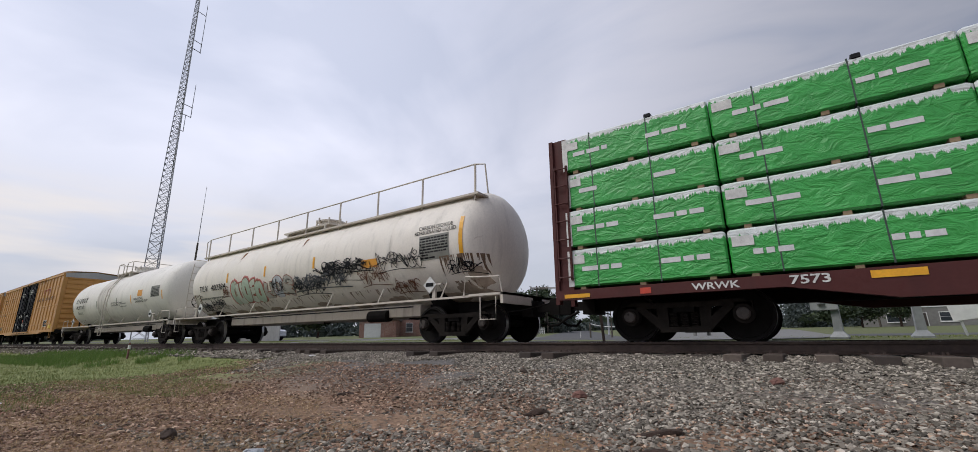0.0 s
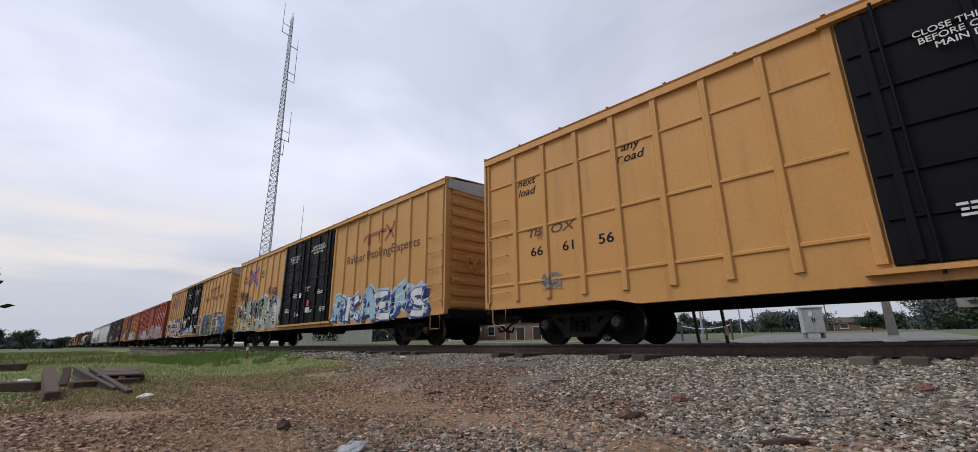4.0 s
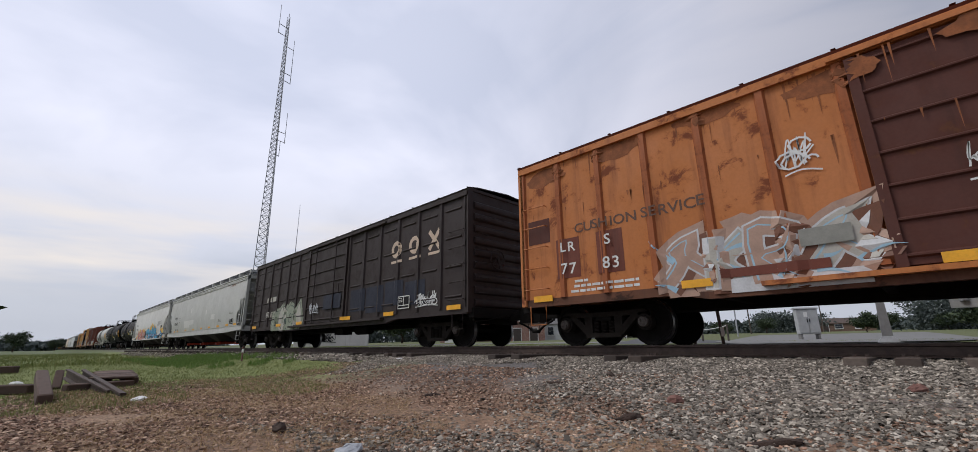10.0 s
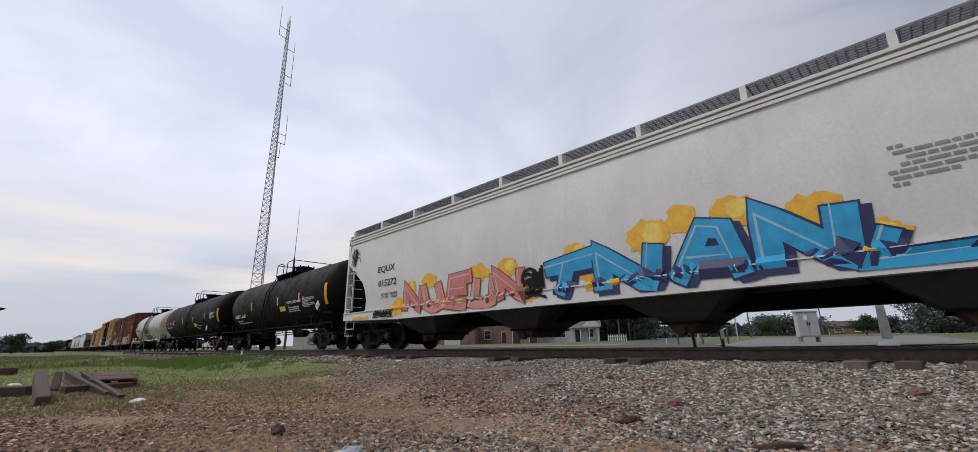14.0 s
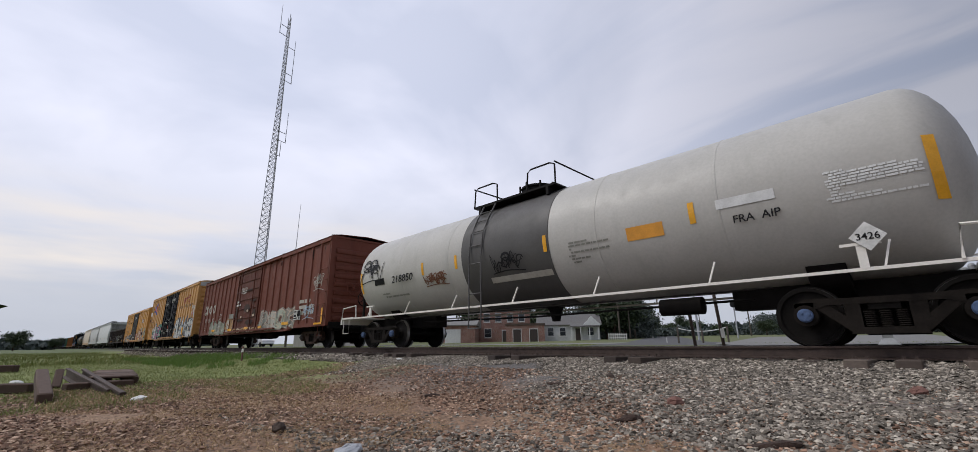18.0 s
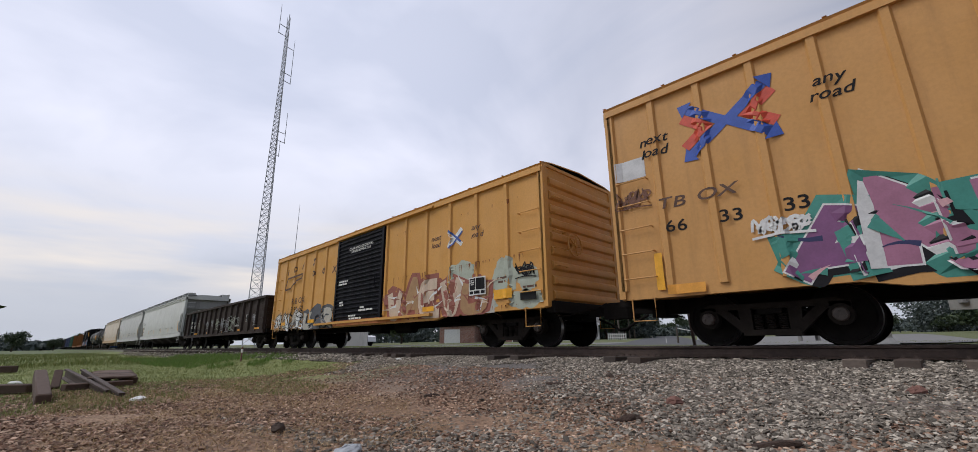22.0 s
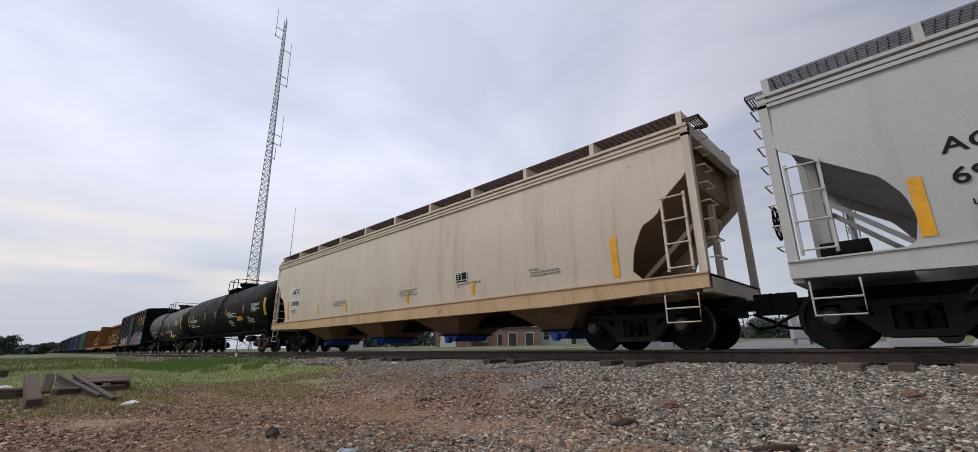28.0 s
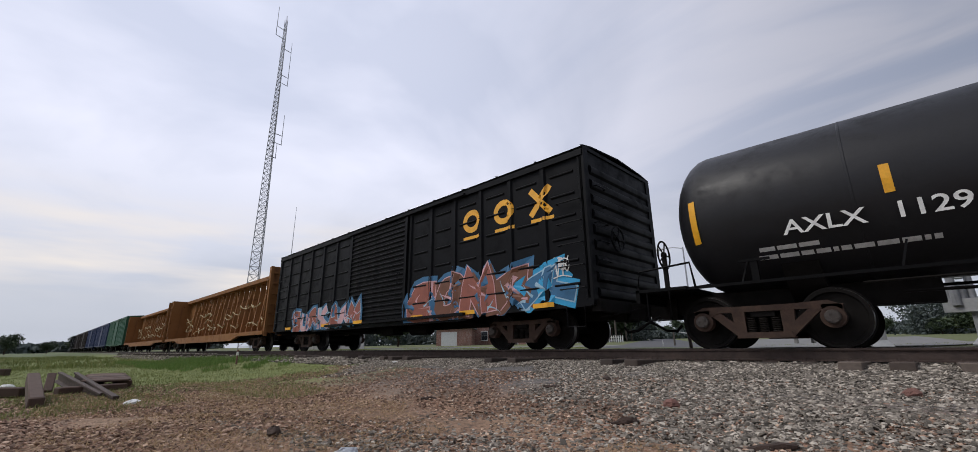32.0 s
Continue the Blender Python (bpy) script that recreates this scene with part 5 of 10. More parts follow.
    # ends: sloping sheets, end frames, platforms, ladders
    for e in (-1, 1):
        g = Geo()
        xi = h - 3.1
        g.prism([(e * xi, 1.0), (e * (xi + 0.05), 0.98), (e * (h - 0.28), 3.05), (e * (h - 0.28), zt + 0.05), (e * (h - 0.36), zt + 0.05), (e * (h - 0.36), 3.05)], "y", -1.46, 1.46)
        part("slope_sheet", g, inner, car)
        g = Geo()
        for s in (-1, 1):
            a, b = sorted((s * 1.42, s * 1.56))
            x0, x1 = sorted((e * (h - 0.13), e * h))
            g.box(x0, x1, a, b, z1, zt)
            g.bar((e * (h - 0.4), s * 0.5, z1), (e * (h - 0.4), s * 0.5, 2.95), 0.12, 0.10)
            g.bar((e * (h - 1.6), s * 0.7, z1), (e * (h - 0.45), s * 0.55, 2.3), 0.07, 0.07)
        x0, x1 = sorted((e * (h - 0.14), e * h))
        g.box(x0, x1, -1.5, 1.5, zt - 0.18, zt)
        g.box(min(e * (h - 1.3), e * h), max(e * (h - 1.3), e * h), -1.45, 1.45, z1 - 0.04, z1)
        g.box(x0, x1, -1.5, 1.5, z0, z1)
        part("end_frame", g, mat, car)
        ladder(car, e * (h - 0.40), 0.40, -1.60, 1.35, 2.60, 4, mat)
        rung = Geo().tube([(e * h, -1.35, 0), (e * (h + 0.14), -1.35, 0), (e * (h + 0.14), -0.92, 0), (e * h, -0.92, 0)], 0.014, 6).mesh("end_rung")
        rung.materials.append(mat)
        for k in range(8):
            part("end_rung", rung, None, car, "", pose(0, 0, 1.5 + k * 0.33))
        g = Geo()
        for s in (-1,):
            ya, yb = sorted((s * 0.92, s * 1.42))
            for k in range(5):
                xk = h - 0.02 + 0.036 * k
                g.box(min(e * xk, e * (xk + 0.016)), max(e * xk, e * (xk + 0.016)), ya, yb, zt + 0.13, zt + 0.15)
            for yk in (ya, yb - 0.03):
                g.box(min(e * (h - 0.1), e * (h + 0.18)), max(e * (h - 0.1), e * (h + 0.18)), yk, yk + 0.03, zt + 0.08, zt + 0.16)
            g.box(min(e * (h + 0.165), e * (h + 0.18)), max(e * (h + 0.165), e * (h + 0.18)), ya, yb, zt + 0.08, zt + 0.16)
        pieces("end_platform", g, bm_, car)
        g = Geo()
        for s in (-1, 1):
            g.tube([(e * (h - 0.75), s * 1.56, z0), (e * (h - 0.75), s * 1.58, 0.45), (e * (h - 0.2), s * 1.58, 0.45), (e * (h - 0.2), s * 1.56, z0)], 0.016, 6)
            g.tube([(e * (h - 0.75), s * 1.58, 0.68), (e * (h - 0.2), s * 1.58, 0.68)], 0.014, 6)
        pieces("sill_step", g, mat, car)
    g = Geo()
    g.ring(-h - 0.17, -0.75, 2.0, 0.27)
    part("brake_wheel", g, STEEL, car)
    g = Geo().rev([(-h + 0.3, 0.0), (-h + 0.32, 0.16), (-h + 0.9, 0.16), (-h + 0.92, 0.0)], 12, "x", (0, -0.7, z1 + 0.2))
    part("brake_cylinder", g, STEEL, car)
    # discharge hoppers
    for k in range(outlets):
        x = (L - 7.4) * (k / (outlets - 1) - 0.5)
        g = Geo()
        t = 0.36 * (L - 6.2) / outlets
        top = [(-t, -1.35), (t, -1.35), (t, 1.35), (-t, 1.35)]
        bot = [(-0.38, -0.62), (0.38, -0.62), (0.38, 0.62), (-0.38, 0.62)]
        g.add([(x + a, b, 1.0) for a, b in top] + [(x + a, b, 0.47) for a, b in bot], [(0, 1, 2, 3), (7, 6, 5, 4)] + [(i, i + 4, (i + 1) % 4 + 4, (i + 1) % 4) for i in range(4)])
        ob = part("discharge_hopper", g, under or UNDER, car)
        g = Geo()
        part("outlet_flange", Geo().box(x - 0.42, x + 0.42, -0.70, 0.70, 0.43, 0.47), STEEL, ob)
        g.prism([(x - 0.30, 0.43), (x + 0.30, 0.43), (x + 0.17, 0.27), (x - 0.17, 0.27)], "y", -0.62, 0.62)
        g.rev([(-0.76, 0.09), (-0.6, 0.09)], 14, "y", (x, 0, 0.31))
        part("outlet_gate", g, gate_mat or STEEL, ob)
    g = Geo()
    g.box(-h + 0.2, h - 0.2, -0.17, 0.17, 0.62, 0.92)
    part("underframe", g, STEEL, car)
    running_gear(car, L, c, inset, rusty, sill=False)
    return car, surf


# ---- gondola ----
def gondola_car(c, L, mat, label, zt=2.53, zs=0.74):
    car = thing("gondola_car", label, "gondola car", "cars of the train")
    h = L / 2
    g = Geo()
    g.box(-h, h, -1.44, 1.44, 0.86, 0.95)
    for s in (-1, 1):
        a, b = sorted((s * 1.44, s * 1.47))
        g.box(-h, h, a, b, zs + 0.15, zt - 0.1)
    for e in (-1, 1):
        a, b = sorted((e * (h - 0.04), e * h))
        g.box(a, b, -1.44, 1.44, zs + 0.15, zt - 0.1)
    part("body", g, mat, car)
    g = Geo()
    for s in (-1, 1):
        a, b = sorted((s * 1.42, s * 1.60))
        g.box(-h, h, a, b, zt - 0.11, zt)
        a, b = sorted((s * 1.42, s * 1.54))
        g.box(-h, h, a, b, zs, zs + 0.16)
    for e in (-1, 1):
        a, b = sorted((e * (h - 0.12), e * (h + 0.06)))
        g.box(a, b, -1.5, 1.5, zt - 0.11, zt)
        for k in range(5):
            a, b = sorted((e * h, e * (h + 0.06)))
            z = zs + 0.3 + k * 0.3
            g.box(a, b, -1.4, 1.4, z, z + 0.1)
    part("top_chord", g, mat, car)
    pg = Geo()
    pg.prism([(-0.10, 0.0), (-0.06, -0.10), (0.06, -0.10), (0.10, 0.0)], "z", zs + 0.1, zt - 0.1)
    pm = pg.mesh("side_post")
    pm.materials.append(mat)
    xs = [-h + 0.12 + (L - 0.24) * k / 15 for k in range(16)]
    for x in xs:
        part("side_post", pm, None, car, "", pose(x, -1.47, 0))
        part("side_post", pm, None, car, "", pose(x, 1.47, 0, 0, 0, 180))

    def surf(x, z):
        return -1.573 if any(abs(x - q) < 0.09 for q in xs) else -1.475
    for e in (-1, 1):
        grab_irons(car, e * (h - 0.35), 0.42, -1.56, (1.1, 1.45, 1.8, 2.15), mat)
        g = Geo()
        x0, x1 = sorted((e * (h - 0.1), e * (h + 0.12)))
        g.box(x0, x1, -1.4, 1.4, zs, zs + 0.2)
        part("end_sill", g, STEEL, car)
    running_gear(car, L, c, 1.75)
    return car, surf


# ---- centre-beam flatcars ----
def centerbeam_car(c, L, mat, label, loaded=False, zt=4.05, packs=None):
    car = thing("centerbeam_flatcar", label, "flatcar", "flatcars of the train")
    h = L / 2
    g = Geo()
    g.box(-h, h, -1.40, 1.40, 0.86, 0.95)
    for s in (-1, 1):
        a, b = sorted((s * 1.36, s * 1.50))
        g.prism([(-h, 0.95), (-h, 0.77), (-h + 3.6, 0.77), (-h + 4.8, 0.55), (h - 4.8, 0.55), (h - 3.6, 0.77), (h, 0.77), (h, 0.95)], "y", a, b)
    part("deck", g, mat, car)
    for e in (-1, 1):
        g = Geo()
        a, b = sorted((e * (h - 0.30), e * (h - 0.02)))
        g.box(a, b, -1.40, 1.40, 0.95, zt)
        part("bulkhead", g, mat, car)
        g = Geo()
        for y in (-1.38, -0.7, 0.0, 0.7, 1.38):
            x0, x1 = sorted((e * (h - 0.02), e * (h + 0.06)))
            g.box(x0, x1, y - 0.07, y + 0.07, 0.7, zt)
        for k in range(6):
            x0, x1 = sorted((e * (h - 0.02), e * (h + 0.04)))
            g.box(x0, x1, -1.4, 1.4, 1.2 + k * 0.5, 1.3 + k * 0.5)
        pieces("bulkhead_rib", g, mat, car)
        g = Geo()
        x0, x1 = sorted((e * (h - 2.2), e * (h - 0.3)))
        g.box(x0, x1, -0.12, 0.12, 0.95, zt)
        part("end_web", g, mat, car)
        ladder(car, e * (h - 0.16), 0.26, -1.42, 1.2, 3.4, 7, mat)
    g = Geo()
    g.box(-h + 0.3, h - 0.3, -0.42, 0.42, zt - 0.22, zt)
    part("top_beam", g, mat, car)
    n = 18
    for k in range(n + 1):
        x = -h + 2.2 + (L - 4.4) * k / n
        g = Geo()
        if loaded:
            g.box(x - 0.06, x + 0.06, -0.10, 0.10, 0.95, zt - 0.2)
        else:
            g.prism([(-0.40, 0.95), (-0.10, zt - 0.22), (0.10, zt - 0.22), (0.40, 0.95)], "x", x - 0.06, x + 0.06)
        part("centre_post", g, mat, car)
    if not loaded:
        for k in range(0, n, 3):
            g = Geo()
            x = -h + 2.2 + (L - 4.4) * k / n
            g.bar((x, -0.1, 1.0), (x + (L - 4.4) / n * 1.5, -0.1, zt - 0.3), 0.10, 0.10)
            g.bar((x + (L - 4.4) / n * 3, -0.1, 1.0), (x + (L - 4.4) / n * 1.5, -0.1, zt - 0.3), 0.10, 0.10)
            part("diagonal_brace", g, mat, car)
        r = random.Random(5)
        for k in range(26):      # loose tie-down straps
            g = Geo()
            x, z = r.uniform(-h + 1.5, h - 1.5), r.uniform(1.3, 2.6)
            pts = [(x + 0.28 * j, -0.45 - 0.1 * math.sin(j * 1.3), z + 0.12 * math.sin(j * 1.7 + k)) for j in range(6)]
            g.tube(pts, 0.03, 5)
            part("loose_strap", g, packs, car)
    running_gear(car, L, c, 2.1, rusty=not loaded)
    return car, (lambda x, z: -1.505)


# ---- the train: each car's middle is given as its distance along the train ----
TTX = paint("yellow_boxcar_paint", (0.53, 0.28, 0.092), 0.14, 0.28, 0.5, fade=0.1)
TTX2 = paint("newer_yellow_paint", (0.55, 0.285, 0.088), 0.06, 0.25, 0.45, fade=0.1)
RBOXP = paint("railbox_yellow", (0.56, 0.285, 0.07), 0.14, 0.15, 0.5)
DOORB = paint("black_door_paint", (0.0055, 0.006, 0.0095), 0.03, 0.1, 0.5, rust_rgb=(0.05, 0.03, 0.025))
GALV = paint("galvanised_roof", (0.42, 0.42, 0.41), 0.1, 0.3, 0.5, 0.3)
REDC = paint("red_boxcar_paint", (0.325, 0.044, 0.022), 0.05, 0.2, 0.55, fade=0.05)
ORG = paint("orange_boxcar_paint", (0.44, 0.155, 0.045), 0.62, 0.85, 0.65, rust_rgb=(0.17, 0.05, 0.022), streak=(0.17, 0.055, 0.025))
SILLR = paint("grimy_rust_sill", (0.12, 0.05, 0.028), 0.6, 0.95, 0.75, rust_rgb=(0.04, 0.022, 0.016), streak=(0.05, 0.025, 0.018))
ORGP = paint("rusty_orange_posts", (0.31, 0.095, 0.032), 0.62, 0.95, 0.65, rust_rgb=(0.13, 0.04, 0.02), streak=(0.13, 0.045, 0.022))
RUSTD = paint("rust_brown_door", (0.085, 0.03, 0.022), 0.5, 0.5, 0.75)
CSXB = paint("brown_black_paint", (0.030, 0.021, 0.020), 0.15, 0.3, 0.6, rust_rgb=(0.06, 0.035, 0.025))
CSXN = paint("black_boxcar_paint", (0.0045, 0.0048, 0.006), 0.06, 0.15, 0.5, rust_rgb=(0.05, 0.035, 0.03))
OXIDE = paint("oxide_red_paint", (0.145, 0.042, 0.026), 0.3, 0.5, 0.65)
GREYH = paint("grey_hopper_paint", (0.46, 0.46, 0.44), 0.03, 0.12, 0.45)
LGREY = paint("light_grey_paint", (0.60, 0.59, 0.57), 0.03, 0.10, 0.45)
PALE = paint("pale_hopper_paint", (0.56, 0.57, 0.55), 0.04, 0.10, 0.45)
TAN = paint("tan_hopper_paint", (0.575, 0.50, 0.405), 0.24, 0.4, 0.55, rust_rgb=(0.36, 0.17, 0.06), streak=(0.40, 0.22, 0.10))
TANR = paint("rusty_tan_sill", (0.50, 0.34, 0.19), 0.4, 0.5, 0.6, rust_rgb=(0.30, 0.12, 0.04))
BLKT = paint("black_tank_paint", (0.0026, 0.0026, 0.0029), 0.0, 0.10, 0.58)
BLKG = paint("worn_black_tank", (0.014, 0.014, 0.016), 0.0, 0.2, 0.45)
BLKD = paint("dull_black_tank", (0.008, 0.007, 0.007), 0.03, 0.2, 0.55)
WHT = paint("white_tank_paint", (0.76, 0.71, 0.635), 0.10, 0.32, 0.45, rust_rgb=(0.22, 0.12, 0.07))
WHT2 = paint("cream_tank_paint", (0.76, 0.73, 0.67), 0.06, 0.26, 0.45, rust_rgb=(0.2, 0.15, 0.11))
GRYT = paint("grey_tank_paint", (0.45, 0.44, 0.41), 0.02, 0.12, 0.45)
PATCHB = paint("blue_grey_patch", (0.018, 0.021, 0.036), 0.1, 0.4, 0.6)
BAND = paint("dark_grey_band", (0.085, 0.082, 0.08), 0.0, 0.2, 0.5)
DIRTW = paint("grimy_white_rail", (0.56, 0.51, 0.44), 0.15, 0.5, 0.6)
SOOT2 = paint("dirty_cream_sill", (0.40, 0.35, 0.29), 0.2, 0.6, 0.7)
SOOT = paint("sooty_band", (0.60, 0.565, 0.51), 0.04, 0.9, 0.6, streak=(0.24, 0.21, 0.18))
GOND = paint("brown_gondola_paint", (0.028, 0.017, 0.0135), 0.3, 0.35, 0.7)
MAROON = paint("maroon_paint", (0.075, 0.02, 0.018), 0.15, 0.3, 0.6)
YBEAM = paint("rusty_yellow_paint", (0.235, 0.10, 0.03), 0.55, 0.6, 0.7, rust_rgb=(0.13, 0.05, 0.02))
GREENC = paint("green_boxcar_paint", (0.03, 0.10, 0.06), 0.15, 0.4, 0.55)
BLUEC = paint("blue_boxcar_paint", (0.03, 0.045, 0.11), 0.15, 0.4, 0.55)
# discharge hoppers: weak light below the car put into darker, grimy base colours
UNDER = paint("shaded_grimy_underside", (0.075, 0.07, 0.066), 0.2, 0.5, 0.8)
GREYU = paint("shaded_grimy_grey_underside", (0.17, 0.16, 0.15), 0.2, 0.6, 0.8)
GRID = plain("dark_grating", (0.19, 0.195, 0.21), 0.6, 0.5, 0.3, 8)
# slope sheets of grey hoppers: shade of the end openings painted as darker grey
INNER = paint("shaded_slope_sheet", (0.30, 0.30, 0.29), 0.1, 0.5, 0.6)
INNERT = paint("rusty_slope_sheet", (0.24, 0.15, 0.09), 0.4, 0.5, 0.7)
OXRUN = plain("dull_rust", (0.29, 0.098, 0.034), 0.85, 0, 0.45, 5)
DKRUST = plain("dark_rust", (0.045, 0.02, 0.014), 0.85, 0, 0.45, 6)
BOARDR = plain("rusty_grating", (0.075, 0.04, 0.032), 0.8, 0.1, 0.4, 8)
OXDOOR = paint("rust_streaked_door", (0.105, 0.031, 0.02), 0.5, 0.85, 0.7, rust_rgb=(0.045, 0.02, 0.014), streak=(0.05, 0.02, 0.014))
RUSTY_P = plain("rust_stain", (0.26, 0.10, 0.035), 0.85, 0, 0.4, 9)
GRIME2 = plain("faint_brown_grime", (0.47, 0.38, 0.30), 0.85, 0, 0.4, 5)
GRIME = plain("brown_grime", (0.20, 0.13, 0.085), 0.85, 0, 0.4, 7)
STRAPS = plain("pale_strap", (0.45, 0.36, 0.2), 0.8)


def spray(name, rgb, rough=0.55):
    return plain("spray_" + name, rgb, rough, 0, 0.22, 5, 0)


S_WHITE, S_BLACK, S_GREEN = spray("white", (0.70, 0.71, 0.70)), spray("black", (0.015, 0.015, 0.018)), spray("dark_green", (0.045, 0.075, 0.06))
S_BLUE, S_CYAN, S_PINK = spray("blue", (0.035, 0.09, 0.34)), spray("cyan", (0.022, 0.34, 0.62)), spray("pink", (0.62, 0.36, 0.38))
S_CORAL, S_YEL, S_GREY = spray("coral", (0.62, 0.20, 0.175)), spray("yellow", (0.80, 0.44, 0.035)), spray("grey", (0.25, 0.25, 0.22))
S_OLIVE, S_TEAL, S_PURP = spray("olive", (0.26, 0.29, 0.22)), spray("teal", (0.05, 0.26, 0.21)), spray("purple", (0.20, 0.075, 0.19))
S_PALE, S_NAVY, S_ICE = spray("pale_blue", (0.42, 0.52, 0.62)), spray("navy", (0.02, 0.025, 0.10)), spray("ice", (0.32, 0.50, 0.62))
S_MINT, S_PALEG = spray("mint", (0.44, 0.54, 0.42)), spray("pale_green", (0.55, 0.60, 0.50))
S_LEMON = spray("lemon", (0.85, 0.62, 0.12))
S_DIM = spray("dim_silver", (0.34, 0.35, 0.37))
S_SLATE = spray("slate", (0.085, 0.09, 0.105))
S_PINK3 = spray("pale_pink", (0.60, 0.47, 0.47))
S_BLUE3 = spray("mid_blue", (0.07, 0.16, 0.42))
S_OXT = spray("oxide", (0.15, 0.05, 0.03))
S_GREYP = spray("grey_olive", (0.21, 0.20, 0.165))
S_TEAL2 = spray("pale_teal", (0.40, 0.44, 0.36))
S_CORAL2 = spray("salmon", (0.66, 0.27, 0.22))
S_RUST, S_BLUE2 = spray("brick_red", (0.30, 0.09, 0.06)), spray("dull_blue", (0.03, 0.14, 0.28))
S_TANP = spray("tan", (0.38, 0.22, 0.10))
S_PINK2 = spray("plum", (0.36, 0.15, 0.24))
S_GHOST = spray("ghost", (0.42, 0.27, 0.20))
S_CREAM = spray("cream", (0.58, 0.45, 0.34))
S_PALE2 = spray("pale_grey", (0.58, 0.59, 0.60))
S_FADE, S_BROWN, S_SILVER = spray("faded_grey", (0.44, 0.42, 0.37)), spray("brown", (0.16, 0.06, 0.03)), spray("silver", (0.50, 0.52, 0.56))

CARS = []
ROUND_CUT = ((1.2, 1.2), (1.3, 1.37), (1.6, 1.44), (1.9, 1.38), (2.2, 1.2), (2.45, 0.85), (2.96, 0.12))


def arrows(car, surf, x, z, w):
    """A blue cross with arrow tips, a red chevron nested in either side."""
    t = w * 0.12
    for k in (-1, 1):
        for pts, lift, mat in ((((0.42 * k, 0.30), (0.02 * k, 0.0), (0.42 * k, -0.30)), 0.010 + 0.001 * k, BLUEP), (((0.50 * k, 0.20), (0.235 * k, 0.0), (0.50 * k, -0.20)), 0.008, REDB)):
            g = Geo()
            stroke(g, [(x + w * u, z + w * v) for u, v in pts], t, t, 0.0)
            part("emblem", lay(g, surf, lift).mesh("emblem", 0), mat, car)
        for s in (-1, 1):
            p, q, e = 0.81 * k, 0.58 * s, t * 0.95
            u, v = x + 0.42 * w * k, z + 0.30 * w * s
            g = Geo().add([(u - q * e, 0.0, v + p * e), (u + p * e * 1.2, 0.0, v + q * e * 1.2), (u + q * e, 0.0, v - p * e)], [(0, 1, 2)])
            part("emblem_tip", lay(g, surf, 0.013).mesh("emblem", 0), BLUEP, car)


def blocks(car, surf, x0, x1, z, h, kinds, mat, lean=0.0, thick=0.24):
    """A large mark shown as plain open shapes: o ring, d wedge, i bar, x crossed bars."""
    w = (x1 - x0) / len(kinds)
    for k, kind in enumerate(kinds):
        g = Geo()
        xa, ww, t = x0 + k * w + w * 0.18, w * 0.60, thick * h

        def at(u, v):
            return xa + u * ww + lean * v * h, z + v * h
        e = thick / 2
        if kind == "o":
            stroke(g, [at(0.5 + (0.5 - e * h / ww) * math.cos(q * math.pi / 10), 0.5 + (0.5 - e) * math.sin(q * math.pi / 10)) for q in range(21)], t, t, 0)
        elif kind == "d":
            stroke(g, [at(0.08, 0), at(0.5, 0.95), at(0.92, 0)], t, t, 0)
        elif kind == "i":
            stroke(g, [at(0.5, 0), at(0.5, 1)], t * 1.2, t * 1.2, 0)
        else:
            stroke(g, [at(0.08, 0), at(0.92, 1)], t, t, 0)
            stroke(g, [at(0.92, 0), at(0.08, 1)], t, t, 0.001)
        part("emblem", lay(g, surf, 0.008).mesh("emblem", 0), mat, car)


